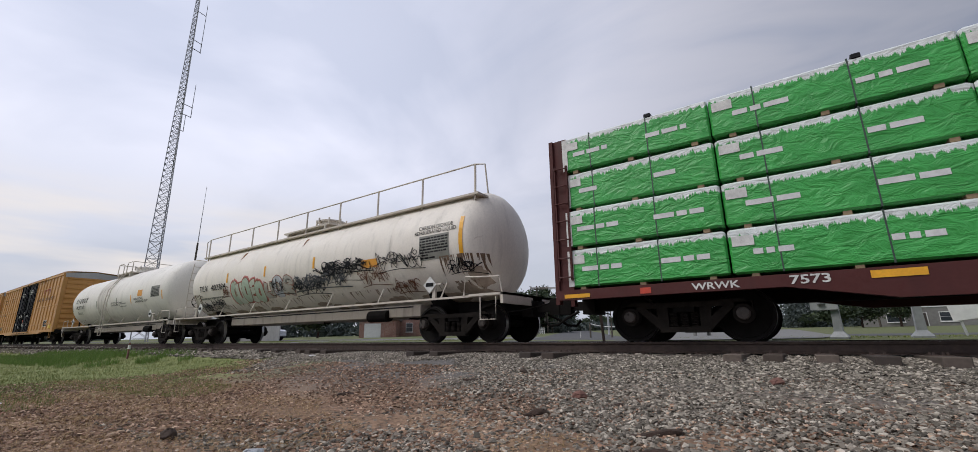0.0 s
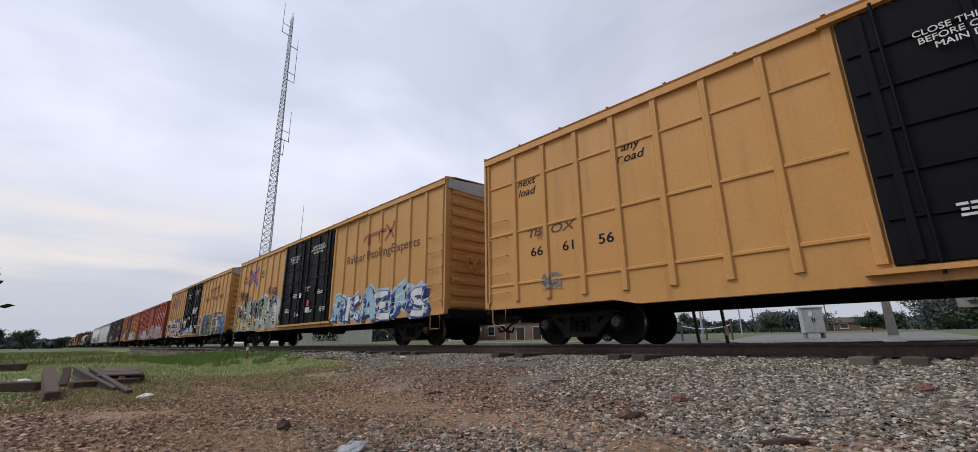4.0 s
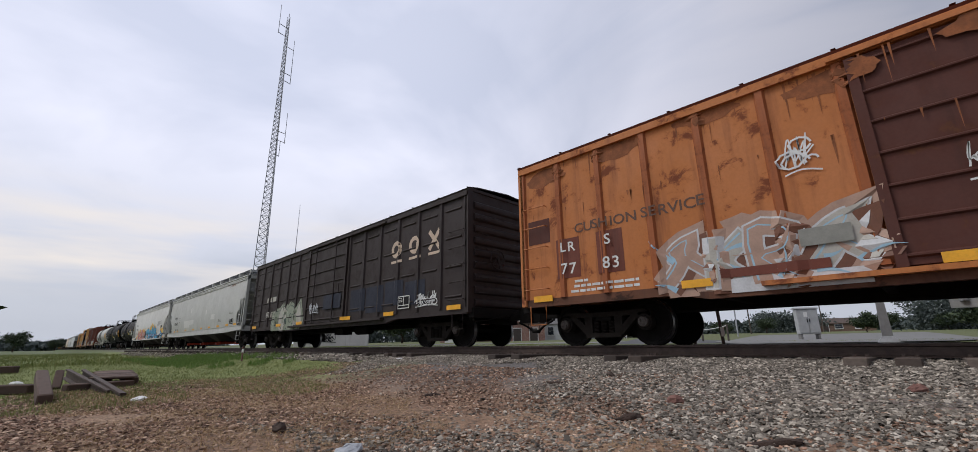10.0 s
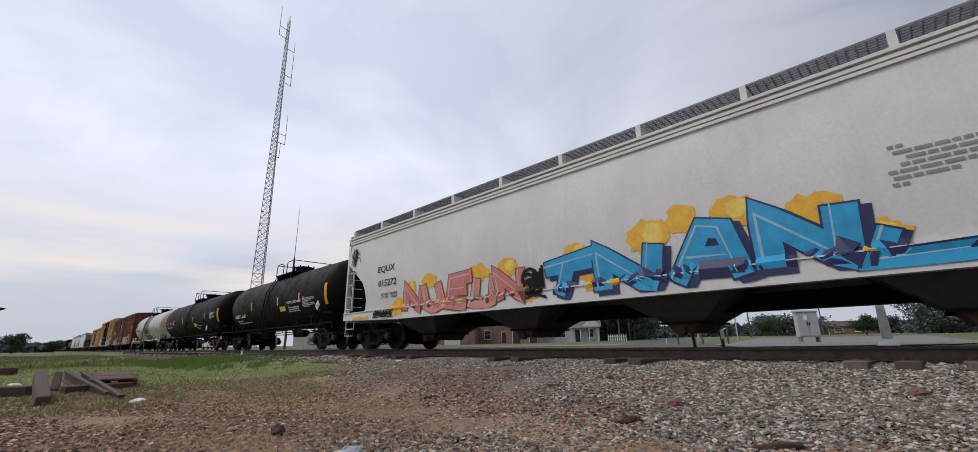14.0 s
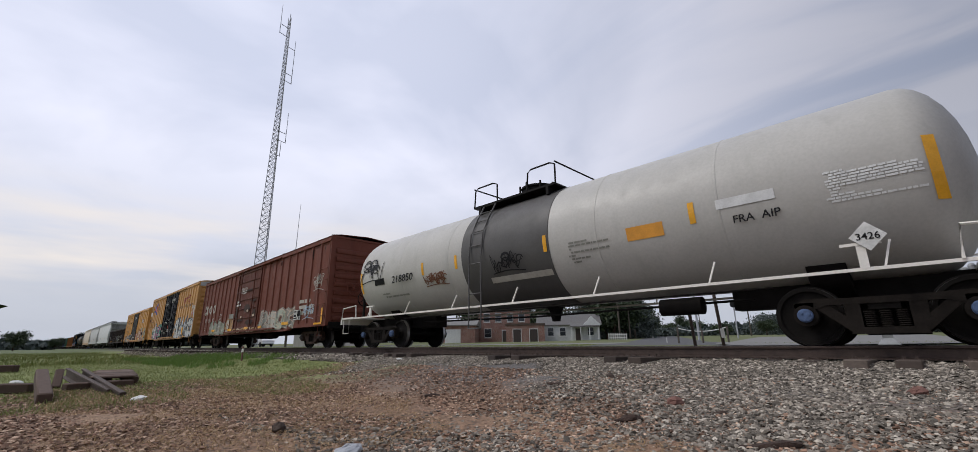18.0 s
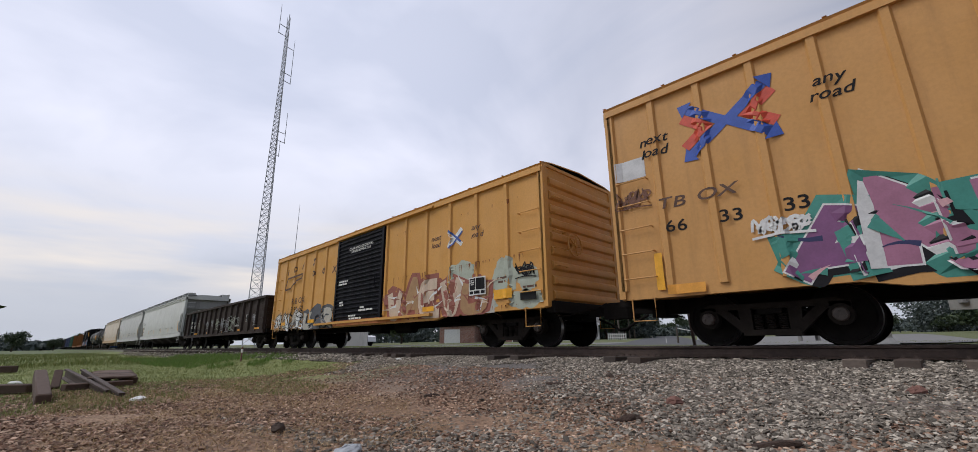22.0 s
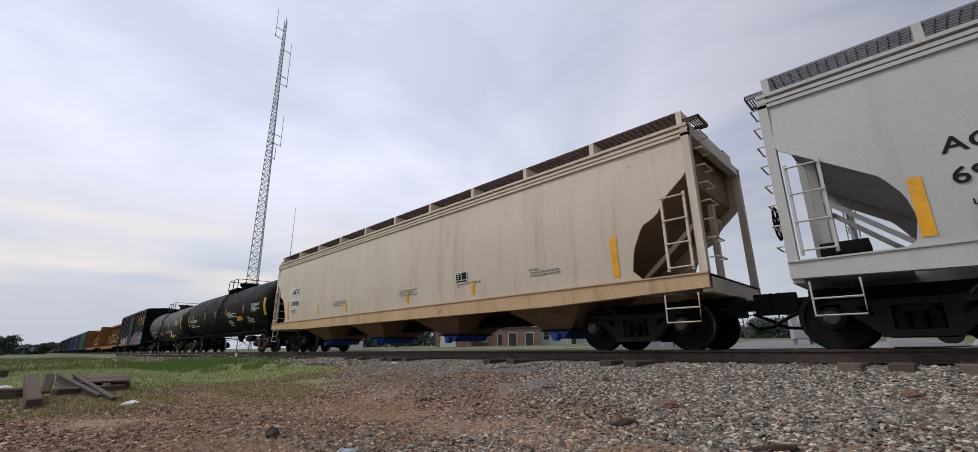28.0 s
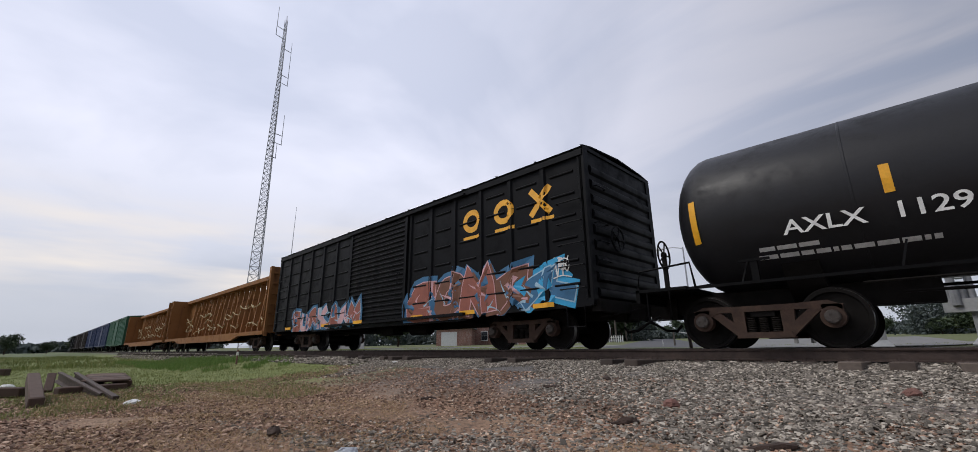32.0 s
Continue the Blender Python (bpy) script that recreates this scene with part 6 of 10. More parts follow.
def ttx_marks(car, surf, number, old=False, tz=2.92, th=0.3):
    """Lettering common to the yellow double-door boxcars."""
    if not old:
        arrows(car, surf, -7.12, 3.68, 1.42)
    letters(car, surf, "next\nload", -8.4, 3.68, 0.18, BLACK, 1.15, 0.25)
    letters(car, surf, "any\nroad", -5.72, 3.72, 0.17, BLACK, 1.15, 0.25)
    letters(car, surf, "TB", -8.2, 2.38, 0.19, BROWNL, 1.5, 0.2)
    letters(car, surf, "OX", -7.45, 2.38, 0.19, BROWNL, 1.5, 0.2)
    for k, q in enumerate(number):
        letters(car, surf, q, -8.15 + 0.88 * k, 1.94, 0.2, BLACK, 1.25)
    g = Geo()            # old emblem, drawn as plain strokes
    for pts in (((4.95, 3.74), (6.4, 3.80)), ((5.35, 3.74), (5.35, 3.40)), ((6.0, 3.74), (6.0, 3.40)), ((4.95, 3.74), (4.95, 3.58))):
        ribbon(g, list(pts), 0.13, 0)
    part("emblem", lay(g, surf, 0.008).mesh("emblem", 0), REDP, car)
    g = Geo()
    for pts in (((6.35, 3.42), (6.98, 3.96)), ((6.4, 3.96), (6.95, 3.42))):
        ribbon(g, list(pts), 0.10, 0)
    part("emblem", lay(g, surf, 0.012).mesh("emblem", 0), REDP, car)
    if old:
        letters(car, surf, "RAILCAR POOLING EXPERTS", 5.95, 3.02, 0.2, BROWNL, 1.25)
    else:
        letters(car, surf, "Railcar", 4.4, tz, th, BROWNL, 1.15)
        letters(car, surf, "Pooling", 6.0, tz, th, BROWNL, 1.15)
        letters(car, surf, "Experts", 7.6, tz, th, BROWNL, 1.15)
    letters(car, surf, "CLOSE AND LOCK\nBOTH DOORS BEFORE\nMOVING CAR", 1.35, 4.0, 0.095, WHITE)
    letters(car, surf, "CLOSE THIS DOOR\nBEFORE CLOSING\nMAIN DOOR", -1.1, 3.85, 0.085, WHITE)
    mark_plate(car, surf, 7.4, 1.40, 0.85, 0.42)
    for k, (x, z) in enumerate(((-0.9, 2.2), (0.4, 2.4), (1.6, 2.2), (-1.7, 1.6), (0.7, 1.5), (1.9, 1.5), (-0.6, 1.4))):
        bars(car, surf, x, x + 0.5, z, 3, 0.035, WHITE, 1.9, k)
    panel(car, surf, 0.65, 0.85, 1.6, 1.85, REDB, "door_notice")
    panel(car, surf, 0.5, 0.95, 1.35, 1.55, WHITE, "door_notice")
    panel(car, surf, -0.2, 0.0, 2.0, 2.2, WHITE, "door_notice")


def hazard(car, x, number="", z=1.32):
    g = Geo()
    g.add([(x - 0.2, -1.485, z), (x, -1.485, z - 0.2), (x + 0.2, -1.485, z), (x, -1.485, z + 0.2), (x - 0.2, -1.47, z), (x, -1.47, z - 0.2), (x + 0.2, -1.47, z), (x, -1.47, z + 0.2)],
          [(0, 1, 2, 3), (7, 6, 5, 4), (0, 4, 5, 1), (1, 5, 6, 2), (2, 6, 7, 3), (3, 7, 4, 0)])
    part("hazard_placard", g, WHITE, car)
    if number:
        letters(car, lambda a, b: -1.487, number, x, z - 0.045, 0.09, BLACK)
    else:
        bars(car, lambda a, b: -1.487, x - 0.12, x + 0.12, z + 0.05, 1, 0.09, BLACK, 1.5, 3)


# loaded lumber flatcar
car, surf = centerbeam_car(7.55, 22.3, MAROON, "maroon centre-beam flatcar loaded with green-wrapped lumber", True)
CARS.append((car, 7.55))
letters(car, surf, "WRWK", -8.45, 0.805, 0.105, WHITE, 1.3, 0, 0.02)
letters(car, surf, "7573", -7.25, 0.80, 0.12, WHITE, 1.4, 0, 0.02)
panel(car, surf, -11.0, -10.5, 0.80, 0.87, YELLOW, "reflector")
panel(car, surf, -6.6, -6.05, 0.81, 0.91, YELLOW, "reflector")
panel(car, surf, -9.6, -9.42, 0.80, 0.90, REDB, "reflector")
WRAP, ntw, bw = shader("green_lumber_wrap", 0.38)
wc = coords(ntw)
wsep = ntw.nodes.new("ShaderNodeSeparateXYZ")
ntw.links.new(coords(ntw, (1, 1, 1), "Generated"), wsep.inputs[0])
wn_j = noise_node(ntw, 9, 6, coords(ntw, (1.6, 0.2, 0.25)), 0.75)
wadd = ntw.nodes.new("ShaderNodeMath")
wadd.operation = "MULTIPLY_ADD"
ntw.links.new(wn_j, wadd.inputs[0])
wadd.inputs[1].default_value = -0.55
ntw.links.new(wsep.outputs[2], wadd.inputs[2])
wcol = mix(ntw, ramp(ntw, noise_node(ntw, 2.2, 5, wc), 0.35, 0.7), (0.035, 0.30, 0.055), (0.05, 0.38, 0.075))
wcol = mix(ntw, ramp(ntw, wadd.outputs[0], 0.555, 0.60), wcol, (0.66, 0.70, 0.69))
ntw.links.new(wcol, bw.inputs["Base Color"])
bump(ntw, bw, noise_node(ntw, 3.2, 5, coords(ntw, (1, 1, 2.0)), 0.55, 1.2), 0.8, 0.06)
BATTEN = plain("pack_batten", (0.30, 0.22, 0.13), 0.85)
rl = random.Random(3)
for k in range(4):
    z0 = 0.98 + k * 0.773
    edges = [-10.95, -8.2, -5.15, -2.1, 0.9, 3.9, 6.9, 10.9]
    for i, (xa, xb) in enumerate(zip(edges, edges[1:])):
        j = rl.uniform(-0.02, 0.02)
        y0 = -1.40 + rl.uniform(-0.03, 0.02)
        g = Geo().cbox(xa + 0.012 + j, xb - 0.012 + j, y0, -0.14, z0 + 0.03, z0 + 0.738, 0.03)
        pk = part("lumber_pack", g, WRAP, car, "lumber pack wrapped in green and white film")
        sf = (lambda q: (lambda x, z: q))(y0 - 0.002)
        cx, w = (xa + xb) / 2 + j, xb - xa
        for d in (-0.27, 0.25):
            bars(pk, sf, cx + d * w - 0.40, cx + d * w + 0.42, z0 + 0.40, 1, 0.085, S_WHITE, 1.6, i * 7 + k)
        if i == 0:
            panel(pk, sf, xa + 0.02 + j, xa + 0.13 + j, z0 + 0.04, z0 + 0.72, WHITE, "folded_film", 0.006)
        panel(pk, sf, xa + 0.06 + j, xa + 0.36 + j, z0 + 0.46, z0 + 0.62, WHITE, "shipping_tag", 0.01)
        for f in (0.22, 0.62):
            g = Geo()
            xq = xa + f * w + j
            g.box(xq - 0.010, xq + 0.010, y0 - 0.005, y0 + 0.3, z0 + 0.02, z0 + 0.75)
            part("pack_strap", g, S_GREEN, pk)
        g = Geo()
        for f in (0.1, 0.5, 0.9):
            xq = xa + f * w
            g.box(xq - 0.05, xq + 0.05, y0 + 0.03, -0.16, z0 - 0.03, z0 + 0.03)
        part("pack_batten", g, BATTEN, pk)
    for xq in (-9.2, -6.2, -3.2, 0, 3, 6):
        if k == 3:
            g = Geo().cbox(xq - 0.06, xq + 0.06, -1.42, -1.25, z0 + 0.72, z0 + 0.80, 0.01)
            part("corner_protector", g, S_BLACK, car)
g = Geo().cbox(-10.9, 10.9, 0.14, 1.40, 1.0, 3.95, 0.03)
part("far_lumber_stack", g, WRAP, car)

# long white tank car with a full-length walkway
car, surf = tank_car(-13.05, 15.3, WHT, "white tank car with rust-stained lower shell and scribbled graffiti", 1.7, r=1.41, zc=2.38, walk=True, rusty=False, rails=False, rail_mat=DIRTW, ladder_x=None, csill=SOOT2)
CARS.append((car, -13.05))
rust_runs(car, surf, -7.1, 7.2, 1.42, 120, GRIME, 21, 0.35)
g = Geo()
for y in (-1.28, -0.86):
    g.tube([(-7.72, y, 1.0), (-7.72, y, 2.5), (-7.5, y, 3.3)], 0.016, 6)
for k in range(9):
    z = 1.2 + 0.28 * k
    x = -7.72 + max(0.0, (z - 2.5) * 0.27)
    g.tube([(x, -1.28, z), (x, -0.86, z)], 0.014, 6)
part("end_ladder", g, DIRTW, car)
rt = random.Random(61)
for k in range(17):
    blotch(car, surf, -6.9 + 0.86 * k + rt.uniform(-0.3, 0.3), 1.10 + rt.uniform(-0.03, 0.08), rt.uniform(0.5, 1.2), rt.uniform(0.12, 0.26), GRIME2, 170 + k, "rust_stain", 0.003 + 0.0004 * (k % 4))
for k, (x, z, w, h_) in enumerate(((7.2, 1.5, 0.4, 0.6), (6.8, 1.25, 0.7, 0.3), (-7.1, 1.4, 0.5, 0.5))):
    blotch(car, surf, x, z, w, h_, GRIME2, 200 + k, "rust_stain", 0.005)
rust_runs(car, surf, 6.3, 7.45, 2.0, 40, GRIME, 22, 0.8)
rust_runs(car, surf, -7.4, -6.4, 1.9, 24, GRIME, 23, 0.6)
letters(car, surf, "TILX", -6.0, 1.98, 0.22, BLACK, 1.1)
letters(car, surf, "400384", -4.8, 1.98, 0.22, BLACK, 1.2)
bars(car, surf, -6.5, -4.2, 1.85, 2, 0.06, S_GREY, 1.8, 4)
for x in (-7.2, -4.12, -1.5, 1.3):
    panel(car, surf, x - 0.05, x + 0.05, 2.2, 2.55, YELLOW, "reflector")
panel(car, surf, 6.95, 7.05, 2.0, 2.9, YELLOW, "reflector")
panel(car, surf, 3.5, 4.15, 1.98, 2.2, ORANGEP, "notice")
panel(car, surf, 5.7, 6.65, 1.95, 2.55, S_GREY, "data_panel")
bars(car, surf, 5.72, 6.62, 2.5, 8, 0.04, S_BLACK, 1.7, 8)
letters(car, surf, "CARBON DIOXIDE\nREFRIGERATED LIQUID", 6.2, 2.72, 0.09, BLACK)
piece(car, surf, -3.8, -1.75, 1.42, 2.26, [S_MINT, S_PALEG], S_RUST, S_CORAL, 11, None, 0.50, None, "ouoeo", None, 0.028, 0, (), 0, 1.25, True)
piece(car, surf, -1.6, 0.1, 1.5, 2.15, [S_FADE, S_SILVER], S_RUST, None, 13, None, 0.36, None, "uor", None, 0.022, 2, (S_RUST,), soft=True)
tag(car, surf, 0.3, 1.62, 2.4, 0.42, S_SLATE, 117, 0.035)
tag(car, surf, 1.6, 1.95, 2.2, 0.36, S_BLACK, 118, 0.03)
tag(car, surf, -4.5, 1.72, 0.5, 0.36, S_BROWN, 119, 0.025)
rust_runs(car, surf, -3.62, -3.45, 3.3, 8, RUSTY_P, 24, 0.5)
rust_runs(car, surf, 0.35, 0.5, 3.3, 8, RUSTY_P, 25, 0.4)
for k, (x, z, w) in enumerate(((-1.1, 1.6, 1.1), (0.2, 1.5, 1.5), (1.9, 1.75, 1.4), (3.4, 1.55, 1.0), (4.2, 1.85, 1.5), (-6.6, 1.3, 0.8), (-5.6, 1.35, 0.9), (4.6, 1.3, 0.8), (6.6, 1.6, 0.7))):
    tag(car, surf, x, z, w, 0.45 if k < 5 else 0.3, S_BROWN if k % 4 == 3 else S_BLACK, 20 + k, 0.02)
for x in (6.15, -5.85):
    hazard(car, x)

# second white tank car
car, surf = tank_car(-30.0, 15.4, WHT2, "cream-white tank car with sooty saddle bands", 1.6, band=(-2.2, -0.75), band_mat=SOOT, ladder_x=-0.37, plat=(-1.57, 0.69), hatch=-0.5, rails=False, rail_mat=DIRTW, csill=SOOT2)
CARS.append((car, -30.0))
blocks(car, surf, -6.3, -4.0, 2.36, 0.30, "oiooox", BLACK, 0.2, 0.2)
letters(car, surf, "PROX 91650", -5.3, 2.02, 0.2, BLACK, 1.0)
bars(car, surf, -6.0, -5.0, 1.9, 3, 0.035, S_GREY, 1.8, 2)
panel(car, surf, 3.92, 4.52, 2.24, 2.53, ORANGEP, "notice")
letters(car, surf, "CARBON DIOXIDE", 4.05, 2.08, 0.095, BLACK, 1.05)
letters(car, surf, "REFRIDGERATED LIQUID", 4.44, 1.95, 0.095, BLACK, 1.05)
letters(car, surf, "REGULATING VALVES\nVENTING NORMAL", 0.75, 2.05, 0.085, BLACK, 1.05)
for x in (-6.9, -2.3, 1.0, 3.05, 6.9):
    panel(car, surf, x - 0.05, x + 0.05, 1.95, 2.35, YELLOW if x > 3 else S_OLIVE, "reflector")
bars(car, surf, 1.3, 2.4, 2.1, 4, 0.04, S_GREY, 1.8, 5)
panel(car, surf, 5.6, 6.6, 2.1, 2.6, S_GREY, "data_panel")
bars(car, surf, 5.65, 6.55, 2.55, 7, 0.035, S_BLACK, 1.8, 6)
for x in (6.05, -6.05):
    hazard(car, x)

# three yellow boxcars
car, surf = boxcar(-49.95, 19.5, 4.72, TTX2, TTX2, DOORB, "yellow boxcar with black double doors and panelled sides", "yellow boxcars of the train", posts=8, door=(-2.35, 2.7),
                   door_kind="double_plug", steps=(1.37, 2.6, 3.86), roof_ends=GALV, lad=(5, 2.2))
CARS.append((car, -49.95))
ttx_marks(car, surf, ("66", "61", "56"), True)
panel(car, surf, 8.25, 8.95, 1.05, 1.3, LABELY, "notice")
tag(car, surf, -8.0, 1.2, 0.5, 0.3, S_GREY, 3)

car, surf = boxcar(-70.95, 19.2, 4.72, TTX, TTX, DOORB, "yellow boxcar with black doors and grey-green graffiti", "yellow boxcars of the train", posts=8, door=(-2.45, 2.6),
                   door_kind="double_plug", roof_ends=GALV)
CARS.append((car, -70.95))
ttx_marks(car, surf, ("66", "26", "26"))
for k in range(9):
    blotch(car, surf, -9.0 + 0.75 * k, 1.2 + 0.12 * (k % 2), 1.3, 0.95, S_OLIVE, 240 + k)
for k, (x, z, w, h_) in enumerate(((-7.2, 2.25, 0.9, 0.5), (-4.9, 2.35, 1.3, 0.6), (-3.4, 2.1, 1.2, 0.7), (-3.1, 1.5, 0.9, 0.8))):
    blotch(car, surf, x, z, w, h_, S_PALE, 250 + k, "paint_patch", 0.0045)
piece(car, surf, -9.4, -3.2, 1.10, 2.55, [S_GREEN, S_GREEN, S_OLIVE], S_WHITE, None, 31, None, 0.30, None, "azmoera", S_BLACK, 0.035, 3, (S_WHITE, S_BLACK), 0)
piece(car, surf, -9.3, -3.0, 0.80, 1.35, [S_OLIVE, S_FADE], S_WHITE, None, 36, None, 0.42, None, "vzlkvuzlkv", None, 0.014, 3, (S_WHITE, S_GREEN), 0, soft=True)
piece(car, surf, -4.3, -2.75, 0.95, 2.0, [S_OLIVE, S_PALE], S_WHITE, S_PALE, 32, None, 0.34, None, "oz", None, 0.03, 0, (), 3, 1.3, True)
piece(car, surf, 2.9, 8.9, 0.78, 1.9, [S_ICE, S_WHITE], S_BLUE, S_PALE, 33, None, 0.24, None, "rkaezs", S_NAVY, 0.03, 6, (S_WHITE, S_BLUE), soft=True)
tag(car, surf, -9.2, 2.5, 1.5, 0.5, S_BROWN, 34)
tag(car, surf, -4.6, 2.35, 1.4, 0.5, S_BROWN, 35)
for x in (-8.55, -6.3, -2.95):
    panel(car, surf, x - 0.07, x + 0.07, 1.0, 1.55, YELLOW, "reflector", 0.045)
panel(car, surf, -7.9, -7.2, 1.02, 1.2, ORANGEP, "notice", 0.045)

car, surf = boxcar(-91.83, 18.8, 4.72, TTX, TTX, DOORB, "yellow boxcar with black doors and green block graffiti", "yellow boxcars of the train", posts=8, door=(-2.7, 2.25),
                   door_kind="double_plug", roof_ends=GALV)
CARS.append((car, -91.83))
for k in range(3):
    panel(car, surf, -8.6 + 0.95 * k, -7.85 + 0.95 * k, 1.88, 2.2, WHITE, "number_panel", 0.05)
ttx_marks(car, lambda x, z: surf(x, z) - (0.05 if x < -5 and z < 2.3 else 0), ("66", "16", "43"), tz=3.05, th=0.29)
blocky = ((2.45, 3.30, 2.0, (1.42,)), (3.44, 4.02, 2.02, ()), (4.12, 4.86, 1.72, ()), (5.0, 6.05, 2.1, (1.48,)), (6.2, 7.3, 2.16, (1.72, 1.2)), (7.45, 8.35, 2.12, (1.86, 1.24)))
for k, (x0, x1, top, bands) in enumerate(blocky):     # square dark green letters between pink bars, with pale highlights
    panel(car, surf, x0, x1, 0.76, top, S_GREEN, "graffiti_fill", 0.010)
    panel(car, surf, x1, x1 + 0.13, 0.76, top + 0.05, S_SILVER if k % 2 else S_PINK, "graffiti_outline", 0.012, -0.04)
    panel(car, surf, x0, x1, top, top + 0.05, S_SILVER, "graffiti_outline", 0.012)
    for z in bands:
        panel(car, surf, x0 + 0.02, x1, z, z + (0.04 if k == 3 else 0.11), S_BLACK if k == 3 else S_PINK, "graffiti_outline", 0.014)
    for z in (top - 0.12, 1.08 if bands else 1.3):
        g = Geo()
        ribbon(g, [(x0 + 0.1, z - 0.32), (x0 + 0.09, z - 0.12), (x0 + 0.16, z - 0.02), (x0 + 0.42, z)], 0.05, 0)
        part("graffiti_highlight", lay(g, surf, 0.02).mesh("graffiti_highlight", 0), S_PALE, car)
panel(car, surf, 4.0, 4.84, 1.72, 2.08, S_BLUE, "graffiti_fill", 0.016, 0.05)
piece(car, surf, 8.3, 9.3, 0.75, 1.95, [S_BLUE], S_CYAN, S_BLUE, 41, None, 0.3, S_PALE, "k", None, 0.03, 5, (S_CYAN, S_NAVY))
mark_plate(car, lambda x, z: surf(x, z) - 0.03, 7.35, 1.40, 0.7, 0.42)
piece(car, surf, -9.2, -2.75, 0.80, 2.15, [S_PINK3], S_BLACK, S_BLACK, 42, None, 0.32, S_WHITE, "uzserka", None, 0.03, 22, (S_BLACK, S_WHITE, S_BLACK, S_PINK3), 2, 1.3, soft=True)
for k, (x, z, w) in enumerate(((-7.6, 2.0, 1.2), (-5.6, 2.05, 1.1), (-4.6, 2.1, 1.3), (-2.9, 1.7, 0.8))):
    blotch(car, surf, x, z, w, 0.5, S_BLUE3, 60 + k, "graffiti_backing", 0.0045)
piece(car, surf, -9.3, -8.5, 0.85, 1.7, [S_BLUE], S_NAVY, S_BLUE, 43, None, 0.4, None, "z", None, 0.03)
piece(car, surf, -2.6, 0.6, 0.85, 1.35, [S_BLUE, S_PALE], S_WHITE, None, 47, None, 0.3, None, "zlz", None, 0.02)
tag(car, surf, -0.9, 0.9, 2.6, 0.5, S_WHITE, 44)
tag(car, surf, -2.4, 1.6, 1.4, 0.5, S_WHITE, 45)
tag(car, surf, 0.7, 2.4, 1.3, 0.4, S_WHITE, 46)
panel(car, surf, -8.5, -8.36, 0.95, 1.6, YELLOW, "reflector", 0.045)
panel(car, surf, -8.2, -7.5, 0.92, 1.06, ORANGEP, "notice", 0.045)

# red boxcar
car, surf = boxcar(-110.84, 15.9, 4.16, REDC, OXIDE, REDC, "red boxcar with pink and blue graffiti", "boxcars of the train", posts=7, door=(-1.45, 1.55), door_kind="corrugated", inset=1.6)
CARS.append((car, -110.84))
blocks(car, surf, 3.45, 7.15, 2.70, 0.50, "odix", WHITE)
letters(car, surf, "LR S", -6.5, 2.2, 0.165, WHITE, 1.2)
letters(car, surf, "35", -6.5, 1.8, 0.175, WHITE, 1.2)
letters(car, surf, "83", -5.82, 1.8, 0.2, WHITE, 1.2)
bars(car, surf, -6.7, -5.5, 1.55, 3, 0.03, WHITE, 2, 3)
tag(car, surf, -7.65, 2.85, 0.6, 0.4, S_WHITE, 51)
g = Geo()
ribbon(g, [(-7.3 + 0.5 * math.cos(0.3 * k), 3.12 + 0.36 * math.sin(0.3 * k)) for k in range(21)], 0.025, 0)
part("graffiti_tag", lay(g, surf, 0.02).mesh("graffiti", 0), S_FADE, car)
piece(car, surf, -5.9, -1.5, 0.80, 1.75, [S_PINK3, S_FADE], S_RUST, S_PINK, 52, None, 0.27, S_WHITE, "zkse", None, 0.03, 9, (S_WHITE, S_PINK, S_RUST), 1, 1.3, soft=True)
for k, (x, z, w) in enumerate(((-5.9, 1.5, 0.8), (-4.6, 1.75, 0.9), (-2.4, 1.75, 0.9), (-1.3, 1.2, 1.2))):
    blotch(car, surf, x, z, w, 0.5, S_CYAN, 97 + k, "graffiti_backing", 0.0035)
piece(car, surf, -7.5, -5.9, 0.82, 1.35, [S_CYAN], S_BLUE, S_CYAN, 53, None, 0.3, None, "zk", None, 0.02)
piece(car, surf, -1.5, 1.2, 0.82, 1.35, [S_CYAN, S_PINK3], S_CYAN, None, 57, None, 0.3, None, "zlz", None, 0.02)
piece(car, surf, 1.2, 7.0, 0.80, 2.0, [S_GREY, S_GREYP], S_PINK, S_PINK, 54, None, 0.40, S_PINK3, "zuskua", None, 0.05, 10, (S_PINK, S_PINK3, S_GREY), 1, 1.25, soft=True)
for k, (x, z, w) in enumerate(((0.8, 1.15, 1.0), (2.2, 1.5, 0.9), (3.6, 1.85, 0.8), (5.2, 1.95, 0.9), (4.6, 0.95, 1.3), (6.6, 1.2, 1.0))):
    blotch(car, surf, x, z, w, 0.45, S_CYAN, 90 + k, "graffiti_backing", 0.0035)
piece(car, surf, 6.4, 7.8, 0.85, 1.4, [S_CYAN], S_BLUE, S_CYAN, 55, None, 0.32, None, "zs", None, 0.03)
tag(car, surf, 7.0, 2.75, 0.8, 0.5, S_PINK, 56)
mark_plate(car, lambda x, z: surf(x, z) - 0.04, 6.55, 1.5, 0.48, 0.3)
panel(car, surf, 6.75, 6.9, 1.5, 2.0, YELLOW, "reflector", 0.045)
panel(car, surf, -6.85, -6.72, 1.2, 1.7, YELLOW, "reflector", 0.045)
bars(car, surf, -2.3, -1.9, 2.4, 9, 0.05, WHITE, 1.6, 7)

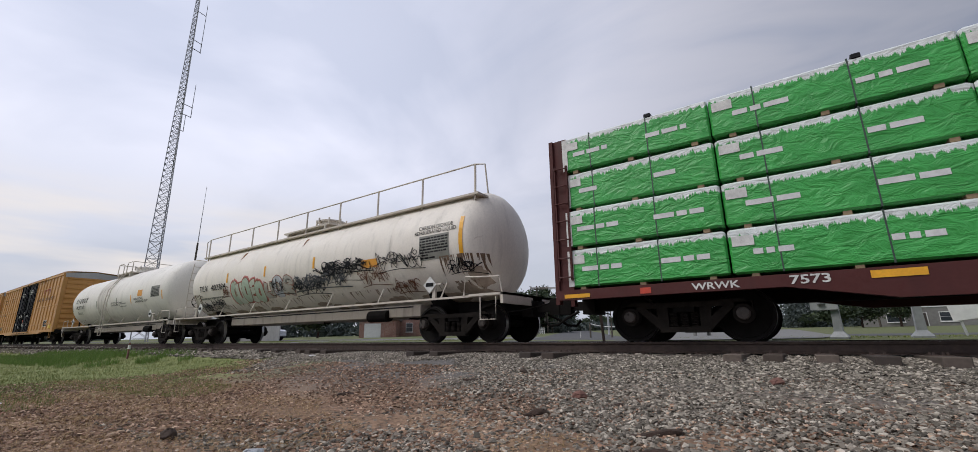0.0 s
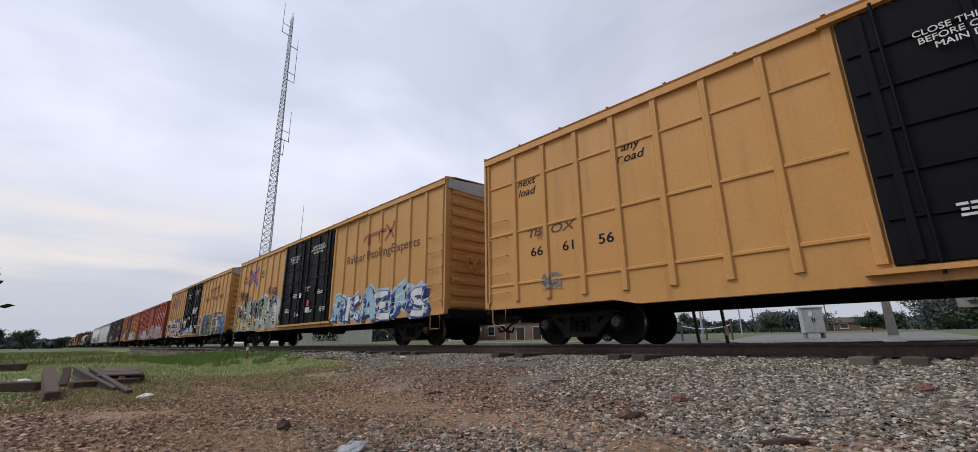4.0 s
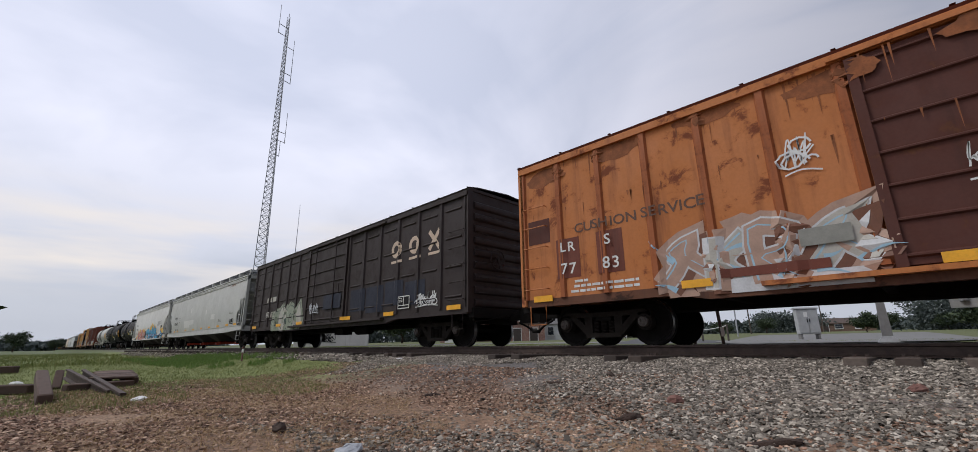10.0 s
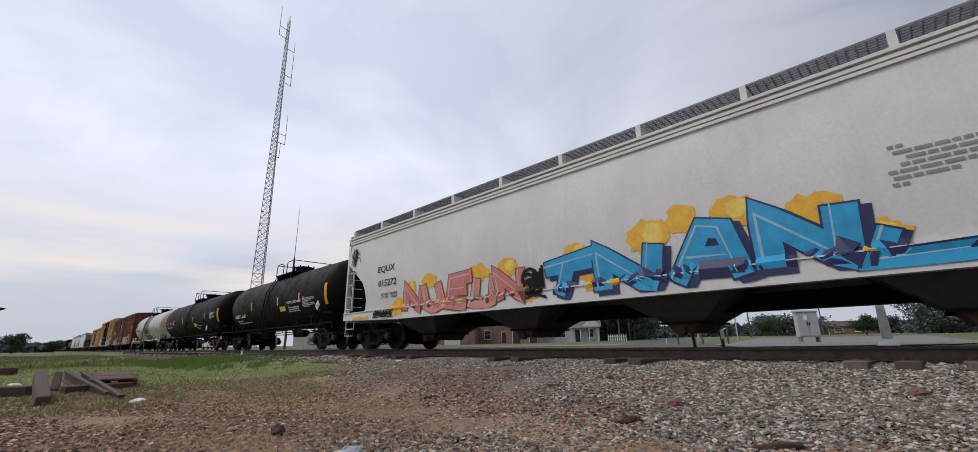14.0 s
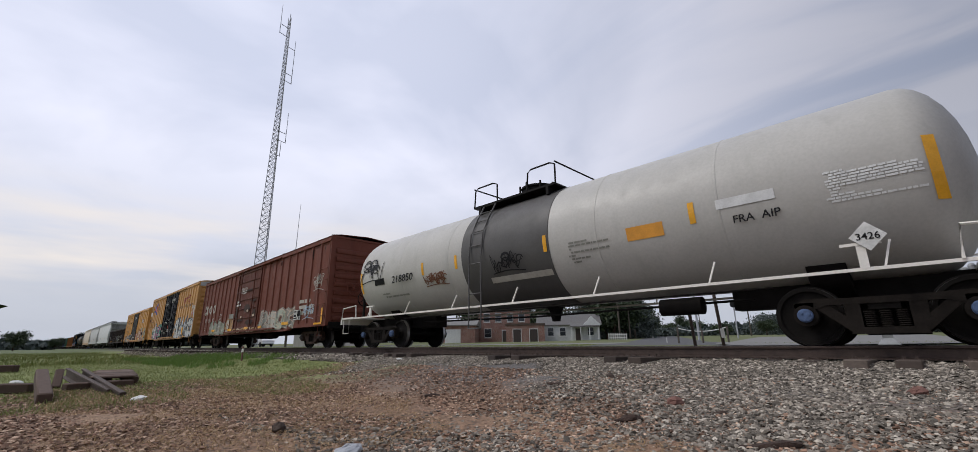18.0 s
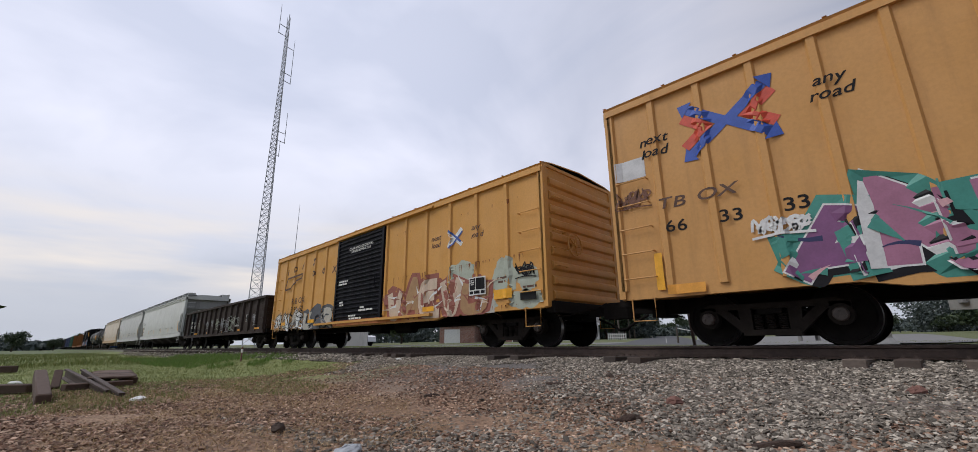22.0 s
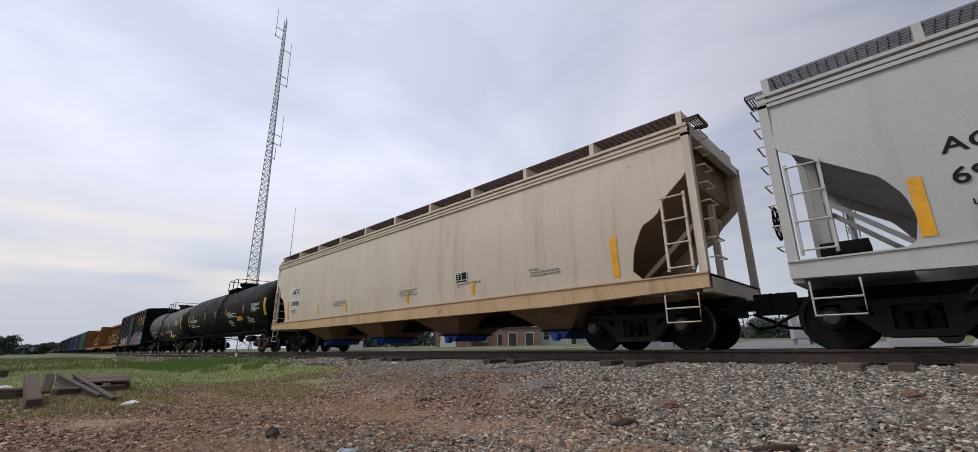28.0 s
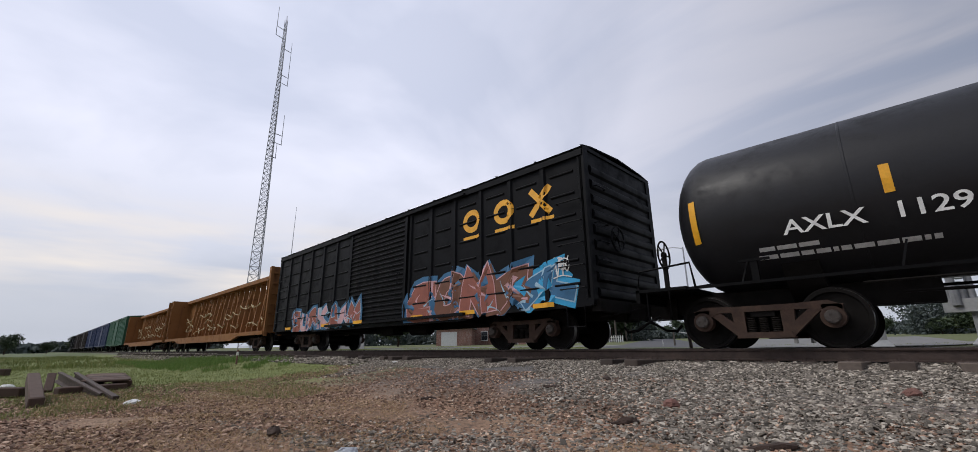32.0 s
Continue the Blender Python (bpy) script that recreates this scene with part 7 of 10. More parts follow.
# orange rusty boxcar
car, surf = boxcar(-128.35, 15.9, 4.12, ORG, OXIDE, RUSTD, "faded orange boxcar, rusty, with a brown door", "boxcars of the train", posts=6, post_mat=ORGP, sill_mat=SILLR, door=(-1.75, 1.5), door_kind="sliding", inset=1.65)
CARS.append((car, -128.35))
for xa, xb in ((-7.0, -6.42), (-6.02, -5.45)):
    panel(car, surf, xa, xb, 1.36, 2.2, OXIDE, "paint_patch", 0.004)
letters(car, surf, "LR", -6.7, 1.92, 0.2, WHITE, 1.1)
letters(car, surf, "S", -5.75, 1.92, 0.2, WHITE, 1.1)
letters(car, surf, "77", -6.7, 1.45, 0.22, WHITE, 1.1)
letters(car, surf, "83", -5.72, 1.45, 0.22, WHITE, 1.1)
letters(car, surf, "CUSHION SERVICE", -5.2, 2.28, 0.19, BROWNL, 1.15)
bars(car, surf, -6.7, -5.2, 1.3, 3, 0.05, WHITE, 2, 6)
piece(car, surf, -4.7, -1.9, 0.8, 1.95, [S_GHOST, S_FADE], S_PALE2, S_GHOST, 61, None, 0.34, S_ICE, "zkrz", S_BROWN, 0.03, 4, (S_ICE, S_GHOST), soft=True)
panel(car, surf, -3.7, -2.0, 0.78, 1.0, S_PALE2, "paint_patch", 0.02)
panel(car, surf, -3.8, -2.4, 1.02, 1.16, OXIDE, "paint_patch", 0.03)
panel(car, surf, -7.75, -7.15, 2.2, 2.75, RUSTD, "paint_patch", 0.006)
piece(car, surf, 1.7, 6.6, 0.8, 1.75, [S_ICE, S_FADE], S_WHITE, S_GHOST, 62, None, 0.26, None, "rsaez", S_GREEN, 0.03, 5, (S_WHITE, S_GREEN), soft=True)
panel(car, surf, -2.7, -2.1, 1.35, 1.6, S_GREY, "painted_patch", 0.05)
mark_plate(car, lambda x, z: surf(x, z) - 0.04, 5.8, 1.42, 0.7, 0.4)
for x in (-7.4, -4.2, -1.1, 7.3):
    panel(car, surf, x - 0.25, x + 0.25, 0.92, 1.05, YELLOW, "reflector", 0.03)
rust_runs(car, surf, -7.8, 7.8, 3.93, 60, OXRUN, 65, 0.75)
rust_runs(car, surf, -7.8, 7.8, 2.9, 40, OXRUN, 66, 0.5)
for k in range(9):
    blotch(car, surf, -7.2 + 1.75 * k, 3.72 + 0.1 * (k % 3), 1.3, 0.45, OXRUN, 160 + k, "rust_stain", 0.004)
tag(car, surf, -2.7, 2.5, 0.4, 0.5, S_WHITE, 63)
tag(car, surf, -0.9, 1.9, 0.8, 0.4, S_WHITE, 64)

# brown-black boxcar
car, surf = boxcar(-146.4, 16.5, 4.14, CSXB, CSXB, CSXB, "brown-black boxcar with pressed ribs and a blue painted patch", "boxcars of the train", posts=6, door=(-1.6, 1.7), door_kind="plug", beads=4, rusty=False, inset=1.9)
CARS.append((car, -146.4))
blocks(car, surf, 4.4, 7.3, 2.72, 0.55, "oox", S_CREAM)
for x in (4.88, 5.85, 6.82):
    panel(car, surf, x - 0.3, x + 0.3, 2.56, 2.64, S_CREAM, "emblem", 0.01)
letters(car, surf, "140078", -5.75, 1.4, 0.26, S_FADE, 1.1)
bars(car, surf, -6.4, -5.2, 2.35, 1, 0.22, S_FADE, 1.5, 3)
for x0, x1, z0, z1 in ((2.05, 3.05, 1.2, 1.95), (3.12, 4.2, 1.1, 1.95), (4.3, 5.3, 1.25, 2.0), (5.4, 6.4, 1.2, 1.9), (0.1, 1.5, 1.4, 1.93)):
    panel(car, surf, x0, x1, z0, z1, PATCHB, "paint_patch", 0.012 if x0 > 1.7 else 0.008)
piece(car, surf, -5.3, -2.1, 0.78, 1.75, [S_OLIVE, S_FADE], S_GREEN, S_OLIVE, 71, None, 0.40, None, "eooa", None, 0.03, 4, (S_TEAL2, S_GREEN), soft=True)
for x in (-7.7, -4.5, -2.2, 1.9, 4.6, 7.7):
    panel(car, surf, x - 0.28, x + 0.28, 0.94, 1.06, YELLOW, "reflector", 0.045)
mark_plate(car, lambda x, z: surf(x, z) - 0.03, 5.4, 1.3, 0.6, 0.38)
tag(car, surf, 6.1, 1.15, 0.9, 0.35, S_WHITE, 72)
tag(car, surf, -1.0, 1.35, 0.7, 0.35, S_SILVER, 73)

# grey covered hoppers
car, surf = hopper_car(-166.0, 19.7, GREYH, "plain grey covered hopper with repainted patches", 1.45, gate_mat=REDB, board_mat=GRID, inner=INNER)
CARS.append((car, -166.0))
letters(car, surf, "FINX", -7.1, 2.22, 0.22, BLACK, 1.25)
letters(car, surf, "50148", -6.95, 1.78, 0.24, BLACK, 1.25)
letters(car, surf, "LD LMT  220600\nLT WT    65400", -6.7, 1.45, 0.07, BLACK, 1.3)
panel(car, surf, -6.02, -5.68, 1.95, 2.28, BLACK, "mark_frame", 0.004)
panel(car, surf, -6.0, -5.7, 1.97, 2.26, GREYH, "mark_frame", 0.008)
for x0, x1, z0, z1 in ((-4.15, -2.5, 1.5, 2.0), (-2.47, -1.2, 1.68, 2.0), (-2.47, -2.14, 2.5, 2.85), (1.9, 2.2, 2.2, 2.5), (3.3, 4.2, 1.8, 2.1)):
    panel(car, surf, x0, x1, z0, z1, LGREY, "paint_patch")
for x in (-7.5, -6.3, -3.6, -1.2, 1.0, 3.0, 5.0, 6.9, 8.4):
    panel(car, surf, x - 0.28, x + 0.28, 1.26, 1.37, YELLOW, "reflector")
mark_plate(car, surf, 7.7, 1.5, 0.75, 0.36)
bars(car, surf, 5.0, 5.7, 1.75, 3, 0.04, S_GREY, 1.8, 3)
bars(car, surf, 7.2, 8.0, 2.05, 2, 0.04, S_GREY, 1.8, 9)
rust_runs(car, surf, 6.0, 8.7, 3.70, 46, RUSTY_P, 2, 0.16)
rust_runs(car, surf, 6.6, 7.6, 3.62, 26, RUSTY_P, 3, 0.18)
rust_runs(car, surf, 1.6, 2.2, 3.70, 5, RUSTY_P, 4, 0.25)

car, surf = hopper_car(-186.5, 19.0, LGREY, "light grey covered hopper with blue and coral graffiti", 1.2, gate_mat=RUSTY, board_mat=GRID, inner=INNER, cut=ROUND_CUT)
CARS.append((car, -186.5))
letters(car, surf, "EQUX", -6.85, 2.42, 0.2, S_BLACK, 1.25)
letters(car, surf, "015272", -6.75, 1.96, 0.2, S_BLACK, 1.2)
letters(car, surf, "LD LMT  220400\nLT WT    65600", -6.65, 1.66, 0.07, BLACK, 1.3)
for k, (x, z, w, h_) in enumerate(((-6.1, 1.25, 1.0, 0.6), (-5.5, 1.75, 0.7, 0.5), (-4.6, 1.85, 0.8, 0.5), (-3.6, 1.3, 1.2, 0.5), (-2.6, 1.85, 0.9, 0.5), (-1.6, 1.85, 0.8, 0.5), (-1.0, 1.2, 0.8, 0.5), (0.3, 1.85, 0.7, 0.6), (0.9, 1.4, 1.2, 0.8), (1.9, 1.95, 1.0, 0.75), (2.5, 2.15, 0.6, 0.6), (3.3, 2.1, 0.9, 0.6), (4.3, 1.75, 1.0, 0.9), (4.9, 1.4, 0.9, 0.6), (7.3, 1.75, 1.3, 0.8), (7.9, 1.5, 1.2, 0.7))):
    blotch(car, surf, x, z, w, h_, S_YEL, 70 + k, "graffiti_backing", 0.003 + 0.0002 * k)
    if k % 2:
        blotch(car, surf, x + 0.08, z + 0.05, w * 0.45, h_ * 0.6, S_LEMON, 90 + k, "graffiti_backing", 0.0065)
piece(car, surf, -5.8, -1.0, 0.98, 1.98, [S_CORAL, S_CORAL2], S_BROWN, None, 81, None, 0.36, S_PINK3, "nueun", None, 0.022, 0, (), 0, 1.25)
piece(car, surf, -0.6, 4.9, 0.98, 2.05, [S_CYAN], S_NAVY, None, 82, None, 0.40, S_ICE, "tnan", S_NAVY, 0.030, 0, (), 0, 1.25)
piece(car, surf, 4.4, 8.6, 0.98, 1.62, [S_CYAN], S_NAVY, None, 83, None, 0.50, S_ICE, "ln", S_NAVY, 0.030, 0, (), 0, 1.25)
tag(car, surf, -1.0, 1.15, 0.5, 0.6, S_BLACK, 84, 0.07)
tag(car, surf, -9.1, 2.7, 0.35, 0.8, S_BLACK, 85)
tag(car, lambda x, z: -1.59, -7.4, 1.0, 1.0, 0.2, S_BLACK, 86)
tag(car, lambda x, z: -1.59, 6.2, 0.98, 1.2, 0.2, S_BLACK, 87)
bars(car, surf, 5.2, 7.4, 2.55, 7, 0.045, S_GREY, 1.9, 4)
panel(car, surf, -8.8, -7.8, 0.98, 1.06, YELLOW, "reflector", 0.01)
panel(car, surf, 8.0, 9.0, 0.98, 1.06, YELLOW, "reflector", 0.01)
mark_plate(car, surf, 7.3, 1.95, 0.7, 0.36)


def black_tank(c, L, mat, label, mark, number, yel, text=(), hatch=0.0, plat=(-1.1, 1.3), rusty=False, lx=0.3, r=1.46, zl=1.82, ys=0.56, zd=0.0, xd=0.0, mk=1.75, nk=2.75, lh=0.18, inset=1.85):
    car, surf = tank_car(c, L, mat, label, inset, r=r, zc=0.96 + r, rail_mat=BLKT, rails=False, ladder_x=lx, hatch=hatch, plat=plat, rusty=rusty)
    CARS.append((car, c))
    h = L / 2
    letters(car, surf, mark, -h + mk, zl, lh, WHITE, 1.2)
    letters(car, surf, number, -h + nk, zl, lh, WHITE, 1.2)
    bars(car, surf, -h + 1.3, -h + 3.5, zl - 0.12, 2, 0.06, WHITE, 1.9, 5)
    for x in yel:
        panel(car, surf, x - 0.055, x + 0.055, 2.02, 2.42, YELLOW, "reflector")
    for x, z, w in text:
        bars(car, surf, x, x + w, z, 4, 0.045, WHITE, 1.8, int(x * 10))
    bars(car, surf, h - 2.4 + xd, h - 1.15 + xd, 2.46 + zd, 8, 0.036, S_SILVER, 1.6, 6)
    panel(car, surf, h - 0.62, h - 0.50, 1.75, 2.6, YELLOW, "reflector")
    panel(car, surf, -h + ys - 0.06, -h + ys + 0.06, 1.75, 2.5, YELLOW, "reflector")
    return car, surf


car, surf = black_tank(-204.22, 13.25, BLKD, "dull black tank car with a dome platform", "DUPX", "16181", (-2.6, 1.1, 3.6), ((2.2, 1.95, 1.3),), hatch=0.4, plat=(-0.7, 1.5), lx=-0.3, r=1.39, zl=1.72, zd=-0.25, xd=-0.4, inset=1.5)
panel(car, surf, 1.3, 1.95, 1.74, 1.95, LABELY, "notice")
letters(car, surf, "P-PHENYLENEDIAMINE", 2.95, 2.02, 0.11, WHITE)
hazard(car, 5.75, "1673", 1.72)
car, surf = black_tank(-221.3, 17.2, BLKT, "glossy black tank car", "INVX", "29813", (-4.55, -1.5, 1.8, 5.0), ((2.5, 1.8, 1.6),), lx=0.3, plat=(-0.8, 1.6), hatch=0.3, rusty=True, r=1.44, zl=2.12, inset=2.0)
panel(car, surf, -5.15, -4.75, 2.05, 2.4, WHITE, "mark_frame", 0.004)
panel(car, surf, -5.11, -4.79, 2.09, 2.36, BLKT, "mark_frame", 0.009)
letters(car, surf, "C", -4.95, 2.12, 0.13, WHITE)
panel(car, surf, 1.9, 2.6, 1.65, 1.9, LABELY, "notice")
hazard(car, 6.3, "1789", 1.4)

car, surf = tank_car(-239.2, 15.5, GRYT, "grey tank car with a dark grey middle band", 1.88, band=(-1.75, 1.15), band_mat=BAND, rail_mat=WHT2, top_mat=BLKD, ladder_x=-1.15, hatch=-0.2, plat=(-1.77, 1.07), rusty=False, caps="blue", rails=False)
CARS.append((car, -239.2))
bars(car, surf, -6.2, -5.3, 2.2, 1, 0.2, BLACK, 1.5, 3)
letters(car, surf, "218850", -4.55, 1.98, 0.22, BLACK, 1.2)
bars(car, surf, -5.9, -4.0, 1.72, 2, 0.05, S_GREY, 1.9, 3)
panel(car, surf, 3.0, 3.72, 1.95, 2.2, ORANGEP, "notice")
letters(car, surf, "FRA  AIP", 5.2, 1.93, 0.125, BLACK)
panel(car, surf, 4.65, 5.5, 2.2, 2.36, S_WHITE, "paint_patch")
bars(car, surf, 6.1, 7.15, 2.42, 11, 0.028, S_WHITE, 1.5, 3)
for x in (-3.5, -2.0, 1.05, 4.25):
    panel(car, surf, x - 0.05, x + 0.05, 2.05, 2.42, YELLOW, "reflector")
panel(car, surf, 7.2, 7.32, 1.8, 2.65, YELLOW, "reflector")
panel(car, surf, -7.1, -6.98, 1.8, 2.5, YELLOW, "reflector")
panel(car, surf, -0.8, 1.1, 1.55, 1.68, S_FADE, "paint_patch", 0.02)
bars(car, surf, 1.6, 2.6, 2.15, 7, 0.035, S_GREY, 1.9, 5)
tag(car, surf, -6.9, 2.2, 1.2, 0.75, S_BLACK, 91, 0.04)
tag(car, surf, -3.4, 1.75, 0.9, 0.3, S_BROWN, 92)
tag(car, lambda x, z: surf(x, z) - 0.01, -0.6, 1.8, 0.9, 0.4, S_BLACK, 93)
hazard(car, 6.45, "3426", 1.42)

# oxide-red boxcar
car, surf = boxcar(-258.1, 19.0, 4.30, OXIDE, OXIDE, OXDOOR, "oxide-red boxcar with faded white marks and weathered graffiti", "boxcars of the train", posts=9, door=(-1.9, 1.8), door_kind="plug", rusty=True)
CARS.append((car, -258.1))
blocks(car, surf, -8.75, -6.15, 2.12, 0.55, "xoo", S_FADE)
letters(car, surf, "12", -8.3, 1.6, 0.24, S_FADE, 1.0)
letters(car, surf, "93", -7.5, 1.6, 0.24, S_FADE, 1.0)
letters(car, surf, "92", -6.6, 1.6, 0.24, S_FADE, 1.0)
letters(car, surf, "LD LMT\nLT WT", -8.3, 1.2, 0.07, WHITE)
letters(car, surf, "CLOSE AND LOCK\nDOORS BEFORE\nMOVING CAR", -0.6, 3.1, 0.085, WHITE)
piece(car, surf, -7.0, -3.7, 0.8, 1.5, [S_GREY, S_OLIVE], S_FADE, S_OLIVE, 101, None, 0.3, None, "amek", None, 0.03, 5, (S_FADE, S_TANP), soft=True)
piece(car, surf, -3.6, -1.9, 0.8, 1.7, [S_FADE, S_TANP], S_BROWN, S_TANP, 102, None, 0.28, None, "sk", None, 0.02, 8, (S_CREAM, S_BROWN), soft=True)
piece(car, surf, -1.9, 2.0, 0.8, 1.05, [S_TANP, S_CREAM], S_BROWN, None, 106, None, 0.3, None, "ooooo", None, 0.015, soft=True)
piece(car, surf, 2.2, 6.4, 0.82, 1.75, [S_GREY, S_FADE, S_TEAL2], S_CREAM, S_GREY, 103, None, 0.28, None, "rsok", None, 0.03, 7, (S_CREAM, S_GREY, S_OXT), 2, 1.3, soft=True)
for x, z in ((-6.0, 1.05), (-2.6, 1.0), (0.6, 1.0), (2.4, 1.0), (5.6, 1.05)):
    panel(car, surf, x - 0.3, x + 0.3, z - 0.06, z + 0.06, YELLOW, "reflector", 0.05)
panel(car, surf, 9.1, 9.22, 0.95, 1.5, YELLOW, "reflector", 0.05)
panel(car, surf, 8.5, 9.2, 0.88, 0.95, YELLOW, "reflector", 0.05)
mark_plate(car, lambda x, z: surf(x, z) - 0.04, 6.8, 1.35, 0.7, 0.4)
panel(car, surf, -5.15, -4.85, 1.7, 2.0, WHITE, "mark_frame", 0.01)
panel(car, surf, -5.12, -4.88, 1.73, 1.97, OXIDE, "mark_frame", 0.014)
bars(car, surf, -1.6, -0.9, 2.5, 2, 0.1, WHITE, 1.7, 2)
for k, (x, z, w, h_) in enumerate(((0.2, 2.05, 1.0, 0.5), (1.1, 2.4, 1.1, 0.14), (-0.9, 1.45, 1.2, 0.16), (0.8, 1.3, 1.4, 0.3), (-1.5, 1.9, 0.3, 0.7), (1.4, 1.75, 0.5, 0.4), (0.1, 3.0, 1.8, 0.10))):
    blotch(car, surf, x, z, w, h_, DKRUST, 110 + k, "rust_stain", 0.004)
for k, (x, z, w) in enumerate(((-0.6, 1.62, 0.3), (0.35, 1.9, 0.24), (1.35, 1.62, 0.35), (-2.35, 1.3, 0.5))):
    blotch(car, surf, x, z, w, 0.14, S_CREAM, 120 + k, "paint_patch", 0.006)
panel(car, surf, -3.0, -2.2, 1.62, 1.88, S_GREY, "paint_patch", 0.05)
rust_runs(car, surf, -9.3, 9.3, 3.98, 40, DKRUST, 107, 0.5)
rust_runs(car, surf, -9.3, 9.3, 1.6, 50, DKRUST, 108, 0.35)
tag(car, surf, 8.2, 2.3, 0.8, 0.6, S_FADE, 104)
tag(car, surf, 7.4, 1.2, 0.9, 0.5, S_PALE, 105)
bars(car, surf, 6.9, 8.3, 1.95, 3, 0.14, S_FADE, 1.7, 9)

# yellow boxcar with silver block graffiti
car, surf = boxcar(-279.05, 18.6, 4.72, TTX, TTX, DOORB, "yellow boxcar with black doors and large silver graffiti", "yellow boxcars of the train", posts=8, door=(-2.3, 2.8), door_kind="double_plug", roof_ends=GALV, inset=2.2)
CARS.append((car, -279.05))
ttx_marks(car, surf, ("66", "33", "33"), False, 3.08, 0.24)
piece(car, surf, 3.2, 8.9, 0.80, 2.25, [S_PALE2, S_SILVER], S_SLATE, S_SLATE, 111, None, 0.40, S_WHITE, "emo", None, 0.06, 0, (), 0, 1.35, soft=True)
piece(car, surf, 8.1, 9.2, 1.9, 2.6, [S_SILVER], S_CORAL, None, 115, None, 0.3, None, "o", None, 0.03)
tag(car, surf, 8.4, 2.6, 0.6, 0.5, S_WHITE, 112, 0.05)
piece(car, surf, -6.6, -2.4, 0.8, 2.05, [S_PURP, S_PINK2], S_WHITE, S_TEAL, 113, None, 0.36, None, "ante", S_BLACK, 0.025, 4, (S_PINK, S_TEAL, S_NAVY))
for x in (3.2, 6.2):
    panel(car, surf, x - 0.07, x + 0.07, 1.05, 1.55, YELLOW, "reflector", 0.05)
panel(car, surf, -8.6, -8.46, 0.95, 1.6, YELLOW, "reflector", 0.045)
panel(car, surf, -8.4, -7.8, 0.86, 1.02, ORANGEP, "notice", 0.045)
panel(car, surf, -9.2, -8.6, 3.1, 3.5, S_PALE2, "paint_patch", 0.006)
tag(car, surf, -7.0, 1.62, 0.7, 0.28, S_WHITE, 116, 0.05)
tag(car, surf, -9.2, 2.55, 0.6, 0.3, S_BROWN, 114)
mark_plate(car, lambda x, z: surf(x, z) - 0.04, 7.35, 1.45, 0.7, 0.36)

# yellow boxcar with a corrugated black door
car, surf = boxcar(-298.07, 16.0, 4.10, RBOXP, RBOXP, DOORB, "bright yellow boxcar with a black corrugated door and graffiti", "boxcars of the train", posts=6, door=(-1.75, 1.45), door_kind="corrugated", inset=1.55)
CARS.append((car, -298.07))
for k, (x, z) in enumerate(((-6.75, 3.2), (-5.9, 3.24), (-5.1, 3.28), (-4.0, 3.32), (-3.95, 2.82), (-3.05, 2.85), (-2.15, 2.8))):
    blocks(car, surf, x - 0.26, x + 0.26, z, 0.26, "iodxoox"[k], BROWNL, 0.25, 0.26)
g = Geo()
ribbon(g, [(-6.75, 2.55), (-6.55, 3.02), (-5.0, 3.08), (-5.05, 2.9), (-5.6, 2.85), (-5.7, 2.75), (-5.9, 2.72), (-6.15, 2.55), (-6.75, 2.52)], 0.075, 0)
part("emblem", lay(g, lambda a, b: -1.577, 0.008).mesh("emblem", 0), BROWNL, car)
letters(car, surf, "RB", -5.65, 1.84, 0.24, BROWNL, 1.2)
letters(car, surf, "OX", -4.85, 1.84, 0.24, BROWNL, 1.2)
letters(car, surf, "391", -5.6, 1.48, 0.24, BLACK, 1.1)
letters(car, surf, "52", -4.8, 1.48, 0.24, BLACK, 1.1)
letters(car, surf, "CLOSE AND LOCK DOORS\nBEFORE MOVING CAR", 0.0, 3.42, 0.085, WHITE, 1.1)
for k, (x, z, w) in enumerate(((-1.5, 2.35, 0.7), (-1.3, 1.6, 0.3), (0.1, 1.35, 0.9), (-0.6, 1.1, 0.9))):
    bars(car, surf, x, x + w, z, 2, 0.06, WHITE, 1.6, k)
for pts, t_, lift, mat in (((4.68, 2.66), (5.22, 3.10)), 0.13, 0.009, S_WHITE), (((4.68, 3.08), (5.22, 2.66)), 0.13, 0.007, S_WHITE), (((4.70, 3.12), (5.18, 2.74)), 0.06, 0.012, S_BLUE), (((4.72, 2.62), (5.24, 3.02)), 0.05, 0.013, S_BLUE):
    g = Geo()
    stroke(g, list(pts), t_, t_, 0.0)
    part("emblem", lay(g, surf, lift).mesh("emblem", 0), mat, car)
letters(car, surf, "next\nload", 4.1, 2.95, 0.15, BROWNL, 1.1, 0.25)
letters(car, surf, "any\nroad", 5.8, 2.95, 0.15, BROWNL, 1.1, 0.25)
piece(car, surf, -7.7, -4.6, 0.74, 1.6, [S_WHITE, S_FADE], S_BLACK, S_TANP, 121, None, 0.26, None, "zkvzr", None, 0.03, 12, (S_BLACK, S_WHITE, S_SLATE), soft=True)
piece(car, surf, -4.6, -1.9, 0.74, 1.55, [S_FADE, S_SLATE], S_SLATE, S_SLATE, 122, None, 0.36, None, "uor", S_BLACK, 0.03, 4, (S_BLACK, S_TANP), soft=True)
